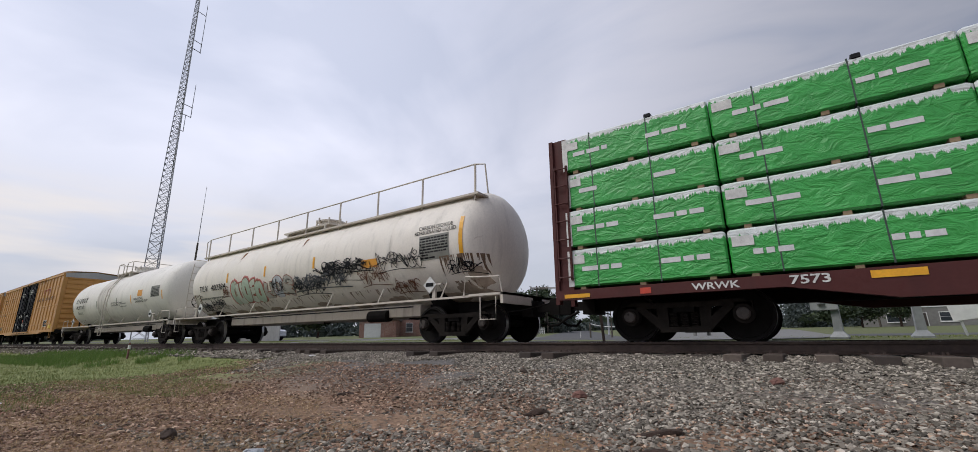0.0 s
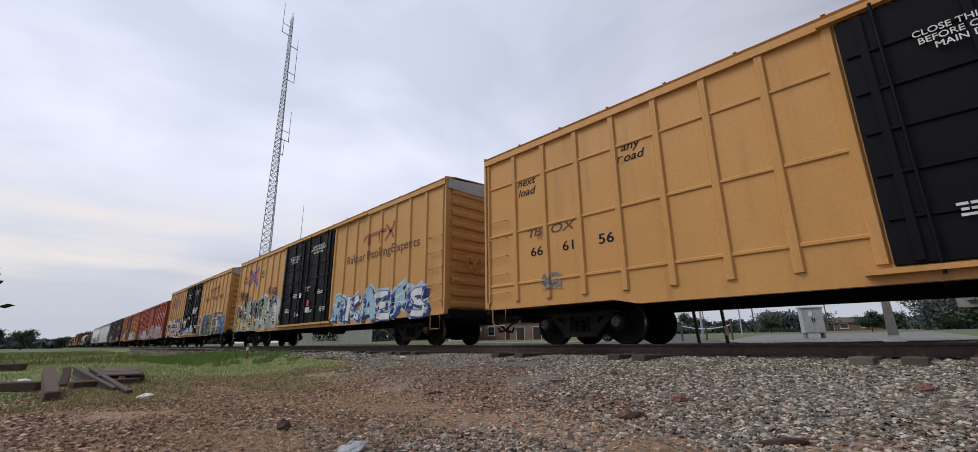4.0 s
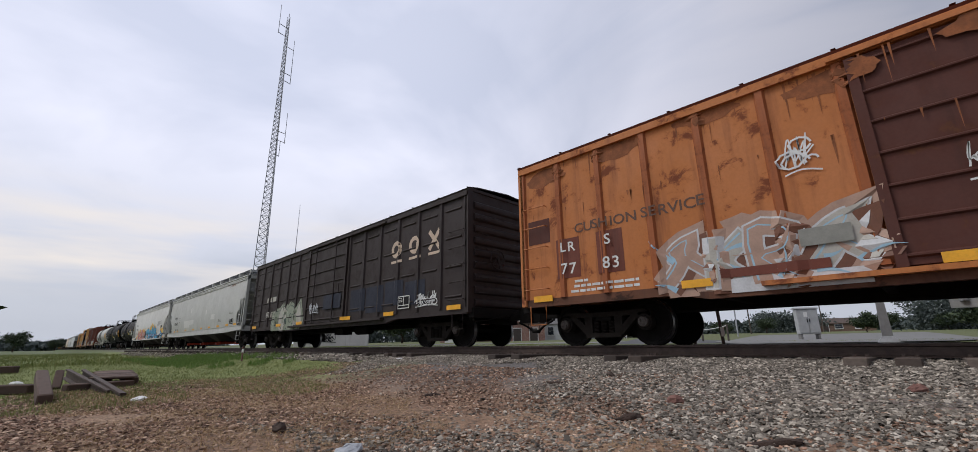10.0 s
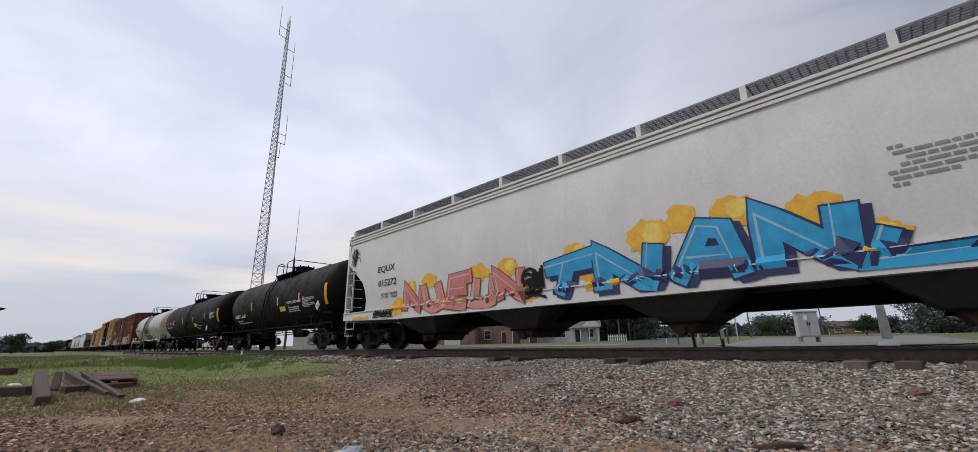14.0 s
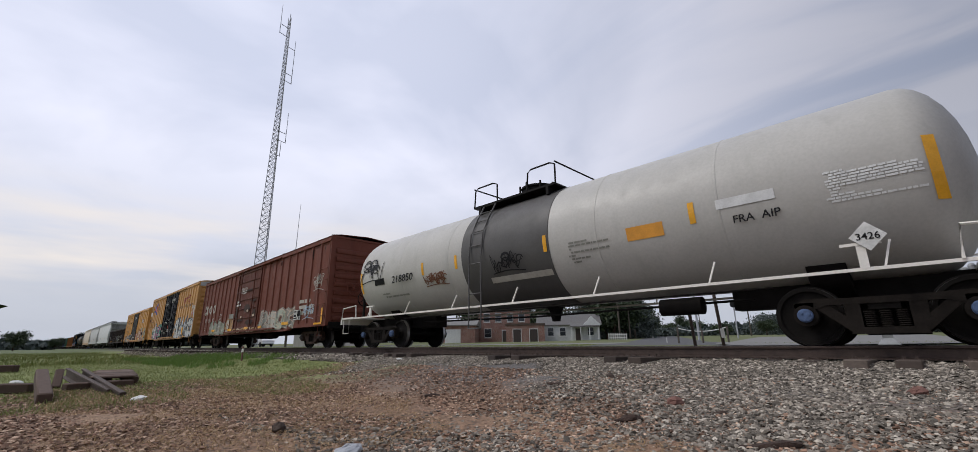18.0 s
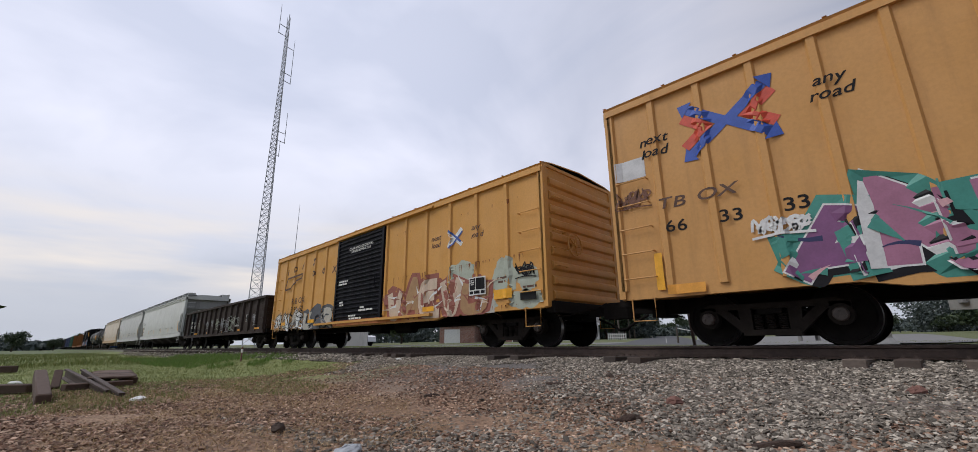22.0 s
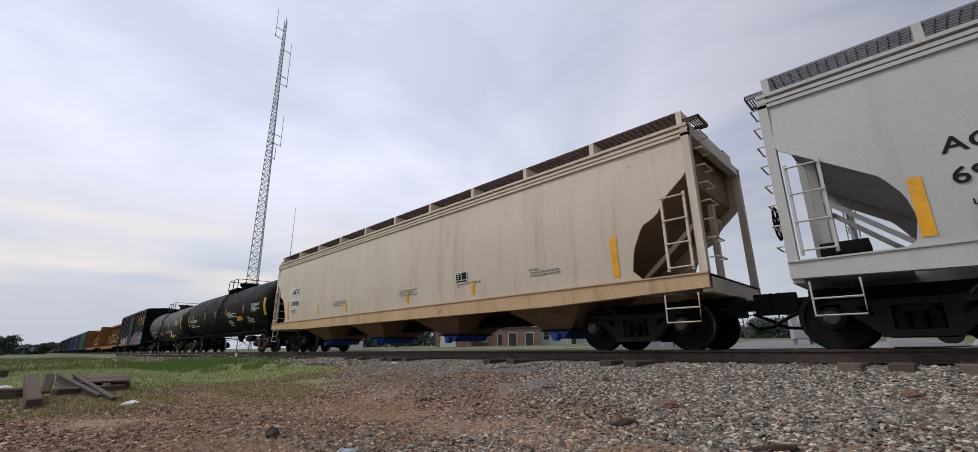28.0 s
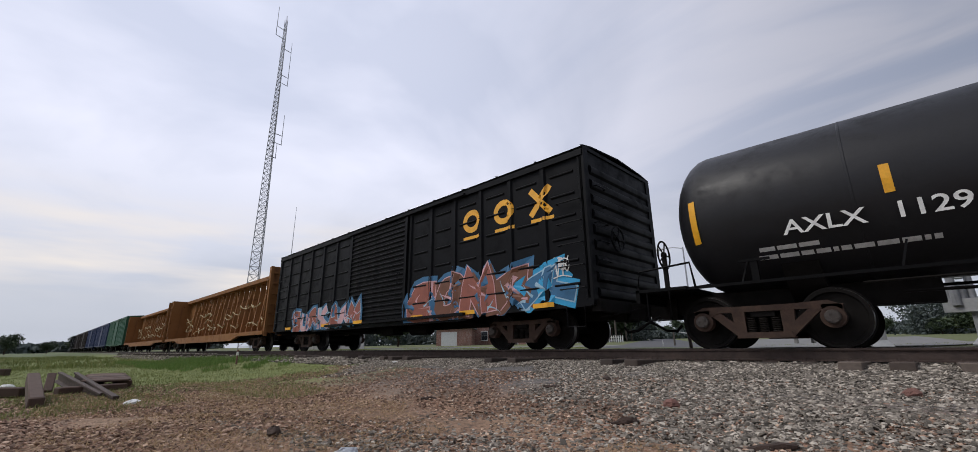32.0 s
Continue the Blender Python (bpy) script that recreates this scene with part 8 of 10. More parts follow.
piece(car, surf, 1.7, 6.1, 0.8, 1.85, [S_CREAM, S_TANP, S_CREAM], S_RUST, S_RUST, 126, None, 0.34, None, "vaevu", None, 0.02, 8, (S_RUST, S_WHITE, S_CREAM), soft=True)
panel(car, surf, -1.7, 2.6, 0.76, 0.93, ORG, "rust_stain", 0.012)
for x in (-6.6, -3.7, 3.9):
    panel(car, surf, x - 0.22, x + 0.22, 0.97, 1.10, YELLOW, "reflector", 0.05)
mark_plate(car, lambda x, z: surf(x, z) - 0.04, 5.85, 1.48, 0.6, 0.45)
blotch(car, surf, 5.2, 1.9, 1.3, 0.7, S_TEAL2, 1)
blotch(car, surf, 6.75, 1.62, 0.9, 1.1, S_TEAL2, 2)
blotch(car, surf, 7.45, 1.5, 0.7, 0.7, S_TEAL2, 5)
blotch(car, surf, 7.4, 1.05, 1.2, 0.5, S_TEAL2, 3)
blotch(car, surf, 6.0, 1.0, 1.2, 0.4, S_TEAL2, 4)
panel(car, surf, 6.42, 7.0, 1.10, 1.32, YELLOW, "notice_board", 0.045)
bars(car, surf, 6.5, 6.95, 1.62, 2, 0.05, BROWNL, 1.8, 31)
panel(car, surf, 7.26, 7.72, 1.02, 1.19, BLACK, "paint_patch", 0.055)
bars(car, surf, 7.3, 7.7, 1.34, 1, 0.05, BROWNL, 1.8, 32)
rust_runs(car, surf, -7.8, 7.8, 0.95, 70, RUSTY_P, 127, 0.12)
rust_runs(car, surf, 1.6, 7.6, 2.1, 40, RUSTY_P, 128, 0.3)
rust_runs(car, surf, 1.8, 7.6, 3.5, 14, RUSTY_P, 129, 0.15)
panel(car, surf, 5.5, 6.4, 0.8, 1.25, S_FADE, "paint_patch", 0.006)
tag(car, surf, 7.12, 1.56, 0.55, 0.3, S_BLACK, 124)

# brown gondola
car, surf = gondola_car(-315.6, 16.7, GOND, "dark brown gondola car with chalk-white tags")
CARS.append((car, -315.6))
panel(car, surf, -7.0, -5.45, 0.95, 2.4, CSXN, "paint_patch", 0.004)
letters(car, surf, "ITFX", -6.0, 1.62, 0.22, WHITE, 1.1)
letters(car, surf, "804242", -6.0, 1.34, 0.22, WHITE, 1.05)
bars(car, surf, -6.4, -5.7, 1.22, 2, 0.05, S_GREY, 1.9, 3)
bars(car, surf, 3.6, 4.3, 1.35, 2, 0.06, S_FADE, 1.9, 4)
for k, (x, z, w, hh) in enumerate(((-4.6, 1.15, 0.5, 0.8), (-2.5, 1.25, 0.65, 0.5), (-1.35, 1.4, 0.8, 0.35), (-0.35, 1.2, 0.9, 0.6), (0.75, 1.05, 0.7, 0.7), (1.7, 1.0, 0.75, 0.75), (2.75, 1.05, 0.8, 0.8), (3.75, 1.3, 0.55, 0.4), (6.6, 1.2, 0.6, 0.5))):
    tag(car, surf, x, z, w, hh, S_GREY if k in (0, 7) else S_DIM if k % 3 else S_TEAL2, 130 + k, 0.024)
for x in (-7.4, -4.8, -2.0, 1.4, 4.4, 7.4):
    panel(car, surf, x - 0.22, x + 0.22, 0.93, 1.02, ORANGEP, "reflector", 0.012)
mark_plate(car, lambda x, z: surf(x, z) - 0.02, 5.75, 1.55, 0.55, 0.34)


STEP_CUT = ((1.2, 1.1), (1.4, 1.3), (1.8, 1.22), (2.2, 1.02), (2.34, 0.72), (2.62, 0.56), (3.0, 0.12))


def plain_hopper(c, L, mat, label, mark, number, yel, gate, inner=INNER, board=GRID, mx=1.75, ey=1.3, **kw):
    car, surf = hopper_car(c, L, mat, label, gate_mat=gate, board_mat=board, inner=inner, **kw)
    CARS.append((car, c))
    h = L / 2
    letters(car, surf, mark, -h + mx, 2.32, 0.20, BLACK, 1.2)
    letters(car, surf, number, -h + mx, 1.92, 0.20, BLACK, 1.2)
    letters(car, surf, "LD LMT\nLT WT", -h + mx - 0.1, 1.64, 0.07, BLACK, 1.3)
    for x in yel:
        panel(car, surf, x - 0.06, x + 0.06, 1.38, 1.72, YELLOW, "reflector")
    panel(car, surf, -h + ey - 0.07, -h + ey + 0.07, 1.34, 2.1, YELLOW, "reflector")
    panel(car, surf, h - ey - 0.07, h - ey + 0.07, 1.34, 2.1, YELLOW, "reflector")
    for k, x in enumerate((-3.6, 0.6, 3.2, 5.6) if mark != "ACFX" else (-3.6, 3.2, 5.6)):
        bars(car, surf, x, x + 0.9, 1.75, 3, 0.035, S_GREY, 1.9, k)
    return car, surf


car, surf = plain_hopper(-334.75, 19.1, PALE, "pale grey covered hopper", "UTCX", "50129", (-4.8, -2.0, 1.2, 4.6), STEEL, inset=1.15)
car, surf = plain_hopper(-354.7, 18.3, GREYH, "grey covered hopper with orange reflector strips", "ACFX", "69529", (-5.0, -2.6, -0.2, 2.4, 4.86), STEEL, mx=2.25, under=GREYU, cut=ROUND_CUT, ey=1.5, inset=1.2)
bars(car, surf, 0.75, 2.2, 1.78, 4, 0.045, S_BLACK, 1.5, 11)
car, surf = plain_hopper(-374.3, 18.7, TAN, "tan covered hopper with rust-stained sides", "", "", (-4.83, -2.67, 1.0, 3.8), BLUEP, INNERT, BOARDR, sill_mat=TANR, under=INNERT, cut=STEP_CUT, ey=1.62, mx=2.3, inset=1.6)
for (x0, x1, z0, z1), tx in (((-7.45, -6.55, 2.28, 2.62), "AEX"), ((-7.4, -6.6, 1.82, 2.12), "20038")):
    panel(car, surf, x0, x1, z0, z1, WHITE, "number_panel")
    letters(car, lambda a, b: surf(a, b) - 0.006, tx, (x0 + x1) / 2, z0 + 0.06, z1 - z0 - 0.12, BLACK, 1.15)
mark_plate(car, surf, 3.4, 1.83, 0.45, 0.3)

car, surf = black_tank(-393.08, 16.15, BLKT, "long glossy black tank car", "DBUX", "250768", (-6.0, -3.0, -0.7, 1.5, 4.5), ((1.7, 2.2, 1.6), (1.75, 1.75, 0.8), (4.9, 1.8, 0.9)), hatch=0.3, plat=(-0.4, 1.35), lx=0.35, rusty=True, r=1.41, ys=0.85, zl=1.98, inset=1.75)
panel(car, surf, 3.3, 4.15, 1.68, 1.9, ORANGEP, "notice")
car, surf = black_tank(-409.55, 13.5, BLKG, "shorter black tank car with white hazard lettering", "AXLX", "1129", (-3.63, -1.0, 2.2, 5.0), (), hatch=0.3, plat=(-1.1, 1.3), lx=-0.25, rusty=True, r=1.34, zl=1.67, mk=2.33, nk=3.47, lh=0.22, inset=1.85)
letters(car, surf, "CHLORINE\nINHALATION HAZARD", 2.05, 1.72, 0.12, WHITE, 1.1)
panel(car, surf, -1.55, -0.95, 1.45, 1.68, ORANGEP, "notice")
hazard(car, 4.75, "1017", 1.32)
panel(car, surf, 3.4, 4.0, 1.35, 1.62, WHITE, "mark_frame", 0.004)
panel(car, surf, 3.43, 3.97, 1.38, 1.59, BLKT, "mark_frame", 0.009)
tag(car, lambda x, z: -1.47, 5.3, 1.12, 0.9, 0.2, S_YEL, 140)

# black boxcar
car, surf = boxcar(-425.9, 16.4, 4.18, CSXN, CSXN, CSXN, "black boxcar with red-brown and blue graffiti", "boxcars of the train", posts=6, door=(-1.5, 1.95), door_kind="corrugated", beads=6, rusty=True)
CARS.append((car, -425.9))
blocks(car, surf, 4.2, 7.6, 2.95, 0.62, "oox", YELLOW)
for x in (4.75, 5.9, 7.05):
    panel(car, surf, x - 0.32, x + 0.32, 2.78, 2.86, YELLOW, "emblem", 0.01)
piece(car, surf, 2.1, 6.6, 0.78, 1.85, [S_RUST, S_BROWN], S_PINK, S_BLUE2, 151, None, 0.38, None, "eomz", S_BROWN, 0.028, 3, (S_ICE, S_PINK), soft=True)
piece(car, surf, 6.3, 7.7, 0.8, 1.65, [S_BLUE2], S_ICE, S_CYAN, 152, None, 0.34, None, "z", None, 0.03, 4, (S_ICE, S_BLUE2))
piece(car, surf, -6.2, -0.6, 0.78, 1.6, [S_RUST, S_PINK], S_PALE, S_BLUE2, 153, None, 0.3, None, "suzkazm", None, 0.025, 5, (S_PINK, S_ICE, S_BROWN), soft=True)
for x in (-6.6, -3.2, -0.6, 2.5, 4.6, 7.0):
    panel(car, surf, x - 0.28, x + 0.28, 0.86, 0.96, YELLOW, "reflector", 0.05)
tag(car, surf, 7.3, 1.5, 0.4, 0.4, S_WHITE, 154)

# two empty centre-beam flatcars and the cars behind them
for c in (-446.8, -470.2):
    car, surf = centerbeam_car(c, 22.2, YBEAM, "rusty yellow empty centre-beam flatcar with loose straps", False, 4.05, STRAPS)
    CARS.append((car, c))
for c, mt, lb in ((-490.7, GREENC, "weathered dark green boxcar far down the train"), (-508.6, BLUEC, "dull blue boxcar far down the train"), (-526.6, BLUEC, "dark blue boxcar far down the train"), (-544.6, CSXB, "dark brown boxcar far down the train"),
                  (-562.6, CSXB, "dark brown boxcar far down the train"), (-580.6, CSXN, "black boxcar at the far end of the train")):
    car, surf = boxcar(c, 16.2, 4.15, mt, mt, mt, lb, "boxcars of the train", posts=6, door=(-1.6, 1.6))
    CARS.append((car, c))


# ---- the place round the track ----
def polar(az, d):
    """Ground place at a bearing (degrees from straight across the track) and distance from the yard's viewpoint."""
    a = radians(az)
    return d * math.sin(a), -9.03 + d * math.cos(a)


def back_z(x, y):
    return ground_z(x, y)


# lattice tower
TOWER = plain("galvanised_tower", (0.42, 0.43, 0.46), 0.55, 0.3, 0.2, 3, 0)
tx, ty = polar(-72.85, 78)
tower = thing("lattice_tower", "tall grey galvanised lattice radio tower with side antennas", "tower", at=pose(tx, ty, back_z(tx, ty)) @ Matrix.Rotation(radians(-0.62), 4, (math.sin(radians(-73)), math.cos(radians(-73)), 0)) @ pose(0, 0, 0, 0, 0, 20))
TH = 60.0


def tower_r(z):
    return 1.2 - 0.8 * min(1, z / (TH * 0.8)) if z < TH * 0.8 else 0.40 - 0.12 * (z / TH - 0.8) / 0.2


def tower_pt(k, z):
    a = 2 * math.pi * k / 3
    return (tower_r(z) * math.cos(a), tower_r(z) * math.sin(a), z)


for k in range(3):
    g = Geo()
    g.tube([tower_pt(k, TH * j / 10) for j in range(11)], 0.075, 6, 0.55)
    part("leg", g, TOWER, tower)
for k in range(3):
    g, z = Geo(), 0.5
    while z < TH - 1.2:
        step = max(0.85, tower_r(z) * 1.25)
        g.bar(tower_pt(k, z), tower_pt((k + 1) % 3, min(TH, z + step)), 0.045, 0.045)
        g.bar(tower_pt((k + 1) % 3, z), tower_pt(k, min(TH, z + step)), 0.045, 0.045)
        g.bar(tower_pt(k, z), tower_pt((k + 1) % 3, z), 0.05, 0.05)
        z += step
    part("lattice_face", g, TOWER, tower)
ANT = plain("antenna_grey", (0.20, 0.21, 0.23), 0.6, 0.2, 0.2, 3, 0)
for z0, l, reach, arms in ((55.6, 6.2, -1.7, (0.1, 2.0)), (46.6, 9.4, 1.6, (0.1, 1.7, 7.2)), (34.8, 6.0, 1.75, (0.1, 1.8)), (32.0, 3.0, 0.95, (0.1,))):
    g = Geo()
    ux, uy = reach * 0.12, reach * 0.99
    g.tube([(ux, uy, z0), (ux, uy, z0 + l)], 0.06, 6, 0.6)
    for q in arms:
        g.tube([(0, 0, z0 + q), (ux, uy, z0 + q)], 0.055, 6)
    part("side_antenna", g, ANT, tower)
g = Geo().tube([(0, 0, TH - 0.5), (0, 0, TH + 0.9)], 0.06, 6)
part("top_antenna", g, TOWER, tower)

WOOD = plain("weathered_pole", (0.10, 0.085, 0.07), 0.9, 0, 0.35, 4)


def utility_pole(az, d, h, arm=True, whip=0.0, label="dark weathered wooden utility pole"):
    x, y = polar(az, d)
    po = thing("utility_pole", label, "pole", "utility poles by the road", pose(x, y, back_z(x, y), 0, 0, -az + 15))
    part("shaft", Geo().tube([(0, 0, -0.2), (0, 0, h)], 0.15, 8, 0.65), WOOD, po)
    if arm:
        part("crossarm", Geo().bar((-1.1, 0, h - 0.6), (1.1, 0, h - 0.6), 0.1, 0.12), WOOD, po)
        for q in (-0.95, -0.4, 0.4, 0.95):
            part("insulator", Geo().rev([(h - 0.54, 0.05), (h - 0.40, 0.06), (h - 0.36, 0.03)], 8, "z", (q, 0, 0)), TOWER, po)
    if whip:
        part("whip_antenna", Geo().tube([(0, 0, h), (0, 0, h + whip)], 0.05, 6, 0.4), TOWER, po)
    return po


utility_pole(-69.4, 60, 11.2, False, 7.0, "dark pole carrying a tall thin whip antenna")
for az, d, h in ((-28.6, 70, 7.5), (-27.4, 82, 7.0), (-26.8, 95, 7.5), (-14.5, 110, 8.5), (-19.5, 140, 9), (-8.0, 130, 9), (6.5, 90, 9)):
    utility_pole(az, d, h)

# roads behind the track
ASPHALT = plain("asphalt", (0.085, 0.085, 0.087), 0.9, 0, 0.3, 3, 0.2)
CONC = plain("pale_concrete", (0.20, 0.195, 0.185), 0.85, 0, 0.25, 2.5, 0.15)
LINE = plain("road_line", (0.36, 0.35, 0.32), 0.8, 0, 0.3, 5)
xs_r = [-500, -300, -150] + [-100 + 5 * k for k in range(31)] + [80, 150, 300, 500]
tagged(part("road", grid_sheet(xs_r, [13.0, 16, 19, 22, 25.0], lambda x, y: ground_z(x, y) + 0.008), ASPHALT), "grey asphalt road running beside the railway", "road", kind="structure")


def strip(name, az, d0, d1, half0, half1, mat, lift, label, cat):
    ua = radians(az)
    ux, uy = math.sin(ua), math.cos(ua)
    vs = []
    n = 24
    for k in range(n + 1):
        d = d0 + (d1 - d0) * (k / n) ** 2
        w = half0 + (half1 - half0) * k / n
        for s in (-1, 1):
            x, y = ux * d + s * w * uy, -9.03 + uy * d - s * w * ux
            vs.append((x, y, ground_z(x, y) + lift))
    fs = [(2 * k, 2 * k + 1, 2 * k + 3, 2 * k + 2) for k in range(n)]
    return tagged(part(name, Geo().add(vs, fs), mat), label, cat, kind="structure")


strip("road", -23.6, 14.5, 300, 2.6, 4.0, ASPHALT, 0.02, "side street of worn asphalt leading away from the railway", "road")
strip("road_line", -23.3, 26, 120, 0.03, 0.05, LINE, 0.03, "faded painted centre line on the side street", "road marking")
strip("pavement", -7.2, 14.6, 70, 2.0, 8.0, CONC, 0.03, "worn grey concrete pad by the relay cabinet", "pavement")
strip("pavement", -40, 16, 40, 9, 9, CONC, 0.012, "pale worn concrete apron beside the railway", "pavement")

# buildings
BRICK, nb, bb = shader("red_brown_brick", 0.9)
bt = nb.nodes.new("ShaderNodeTexBrick")
bt.inputs["Color1"].default_value = (0.22, 0.10, 0.075, 1)
bt.inputs["Color2"].default_value = (0.30, 0.145, 0.11, 1)
bt.inputs["Mortar"].default_value = (0.36, 0.31, 0.27, 1)
bt.inputs["Scale"].default_value = 1.0
bt.inputs["Mortar Size"].default_value = 0.008
bt.inputs["Brick Width"].default_value, bt.inputs["Row Height"].default_value = 0.22, 0.075
bmap = nb.nodes.new("ShaderNodeMapping")
bmap.inputs["Rotation"].default_value = (radians(90), 0, 0)
btc = nb.nodes.new("ShaderNodeTexCoord")
nb.links.new(btc.outputs["Object"], bmap.inputs[0])
nb.links.new(bmap.outputs[0], bt.inputs["Vector"])
nb.links.new(mix(nb, ramp(nb, noise_node(nb, 0.8, 5, btc.outputs["Object"]), 0.4, 0.7, 0, 0.5), bt.outputs[0], (0.14, 0.07, 0.055)), bb.inputs["Base Color"])
SIDING = plain("white_siding", (0.62, 0.63, 0.62), 0.7, 0, 0.15, 2)
SHINGLE = plain("grey_shingle_roof", (0.16, 0.155, 0.15), 0.9, 0, 0.35, 6, 0.3)
DARKBR = plain("brown_siding", (0.17, 0.11, 0.08), 0.85, 0, 0.3, 3)
BROWNROOF = plain("brown_roof", (0.10, 0.07, 0.055), 0.9, 0, 0.3, 5)
TRIMW = plain("white_trim", (0.70, 0.70, 0.68), 0.6, 0, 0.15, 5)
GLASS, ng_, bgl = shader("dark_window_glass", 0.08)
bgl.inputs["Base Color"].default_value = (0.02, 0.025, 0.03, 1)
bgl.inputs["IOR"].default_value = 1.5
DARKD = plain("dark_door", (0.05, 0.035, 0.03), 0.6)


def window(bld, x, z, w, h, y, trim=TRIMW, panes=2):
    win = part("window", Geo().box(x - w / 2 - 0.08, x + w / 2 + 0.08, y - 0.06, y, z - 0.08, z + h + 0.08), trim, bld)
    for k in range(panes):
        z0, z1 = z + h * k / panes + 0.02, z + h * (k + 1) / panes - 0.02
        part("pane", Geo().box(x - w / 2, x + w / 2, y - 0.075, y - 0.061, z0, z1), GLASS, win)
    part("sill", Geo().box(x - w / 2 - 0.14, x + w / 2 + 0.14, y - 0.16, y, z - 0.16, z - 0.085), trim, win)


def building(name, az, d, w, dep, h, wall, roof_mat, label, cat, turn=None, gable=0.0, wins=(), doors=(), over=0.35):
    x, y = polar(az, d)
    b = thing(name, label, cat, at=pose(x, y, back_z(x, y) - 0.1, 0, 0, -az if turn is None else turn))
    part("wall", Geo().box(-w / 2, w / 2, 0, dep, 0, h), wall, b)
    if gable:
        part("roof", Geo().prism([(-over, h - 0.12), (-over, h), (dep / 2, h + gable), (dep + over, h), (dep + over, h - 0.12)], "x", -w / 2 - over, w / 2 + over), roof_mat, b)
    else:
        part("roof", Geo().box(-w / 2 - 0.12, w / 2 + 0.12, -0.12, dep + 0.12, h, h + 0.3), roof_mat, b)
    for wx, wz, ww, wh in wins:
        window(b, wx, wz, ww, wh, 0.0)
    for wx, ww, wh in doors:
        dr = part("door", Geo().box(wx - ww / 2, wx + ww / 2, -0.05, 0, 0, wh), DARKD if ww < 1.4 else TRIMW, b)
        part("door_frame", Geo().box(wx - ww / 2 - 0.1, wx + ww / 2 + 0.1, -0.03, 0, 0, wh + 0.1), TRIMW, dr)
    return b


building("brick_garage", -49.0, 74, 5.8, 9, 3.0, BRICK, CONC, "low pink-brown brick garage with a pale roof edge", "building", 42, 1.1, (), ((-0.8, 2.4, 2.2),))
building("brick_house", -43.0, 82, 9.5, 9, 5.9, BRICK, SHINGLE, "two-storey red brick house with white windows", "house", 42, 2.0,
         ((-3.2, 3.7, 1.0, 1.5), (-1.1, 3.7, 1.0, 1.5), (1.1, 3.7, 1.0, 1.5), (3.2, 3.7, 1.0, 1.5), (-3.0, 0.9, 1.1, 1.5), (3.0, 0.9, 1.1, 1.5)), ((0.2, 1.1, 2.1),))
building("brick_shed", -40.3, 70, 6.0, 6, 2.6, BRICK, BROWNROOF, "small brown brick shed with double doors", "shed", 40, 0.0, (), ((-1.3, 1.2, 2.0), (1.3, 1.2, 2.0)))
house = building("white_house", -34.8, 76, 10.2, 7, 2.7, SIDING, SHINGLE, "white wooden house with a gabled roof and porch", "house", 36, 1.9, ((-3.0, 0.9, 0.9, 1.3), (-1.0, 0.9, 0.9, 1.3), (3.6, 0.9, 0.9, 1.3)), ((1.6, 1.0, 2.05),))
part("porch_roof", Geo().prism([(-1.9, 2.25), (-1.9, 2.35), (0.05, 2.9), (0.05, 2.75)], "x", 0.2, 4.9), SHINGLE, house)
part("gable_front", Geo().add([(2.3, -1.6, 2.5), (5.2, -1.6, 2.5), (3.75, -1.6, 4.0), (2.3, 0.2, 2.5), (5.2, 0.2, 2.5), (3.75, 2.0, 4.0)], [(0, 1, 2), (5, 4, 3), (0, 2, 5, 3), (1, 4, 5, 2), (0, 3, 4, 1)]), SIDING, house)
for x in (0.4, 1.9, 3.3, 4.7):
    part("porch_post", Geo().box(x - 0.07, x + 0.07, -1.8, -1.66, 0, 2.3), TRIMW, house)
for az, n in ((-28.9, 9),):
    fx, fy = polar(az, 66)
    fence = thing("picket_fence", "low white picket fence by the white house", "fence", at=pose(fx, fy, back_z(fx, fy), 0, 0, -az))
    for z0 in (0.3, 0.7):
        part("fence_rail", Geo().box(-1.2, 1.2, -0.03, 0.03, z0, z0 + 0.09), TRIMW, fence)
    for k in range(n):
        part("picket", Geo().box(-1.2 + 2.4 * k / (n - 1) - 0.06, -1.2 + 2.4 * k / (n - 1) + 0.06, -0.06, -0.03, 0.05, 0.98), TRIMW, fence)
# low white-painted block wall with faded paint
WALLW = paint("white_block_wall", (0.50, 0.49, 0.46), 0.1, 0.5, 0.8)
wx, wy = polar(-64.5, 52)
lw = thing("block_wall", "low white-painted block wall with scrawled graffiti", "wall", at=pose(wx, wy, back_z(wx, wy), 0, 0, 40))
part("wall", Geo().box(-4.2, 4.2, 0, 0.25, 0, 1.7), WALLW, lw)
part("coping", Geo().box(-4.3, 4.3, -0.05, 0.3, 1.7, 1.8), CONC, lw)
tag(lw, lambda x, z: 0.0, -2.2, 0.5, 2.6, 0.8, S_BLACK, 160, 0.07)
building("long_low_house", -7.3, 150, 18, 9, 2.2, DARKBR, BROWNROOF, "long low brown house with a brown roof", "house", 6, 1.5, ((-5, 0.8, 1.6, 1.1), (1.5, 0.8, 1.6, 1.1), (5.5, 0.8, 1.2, 1.1)), ((-1.2, 1.0, 2.0),))
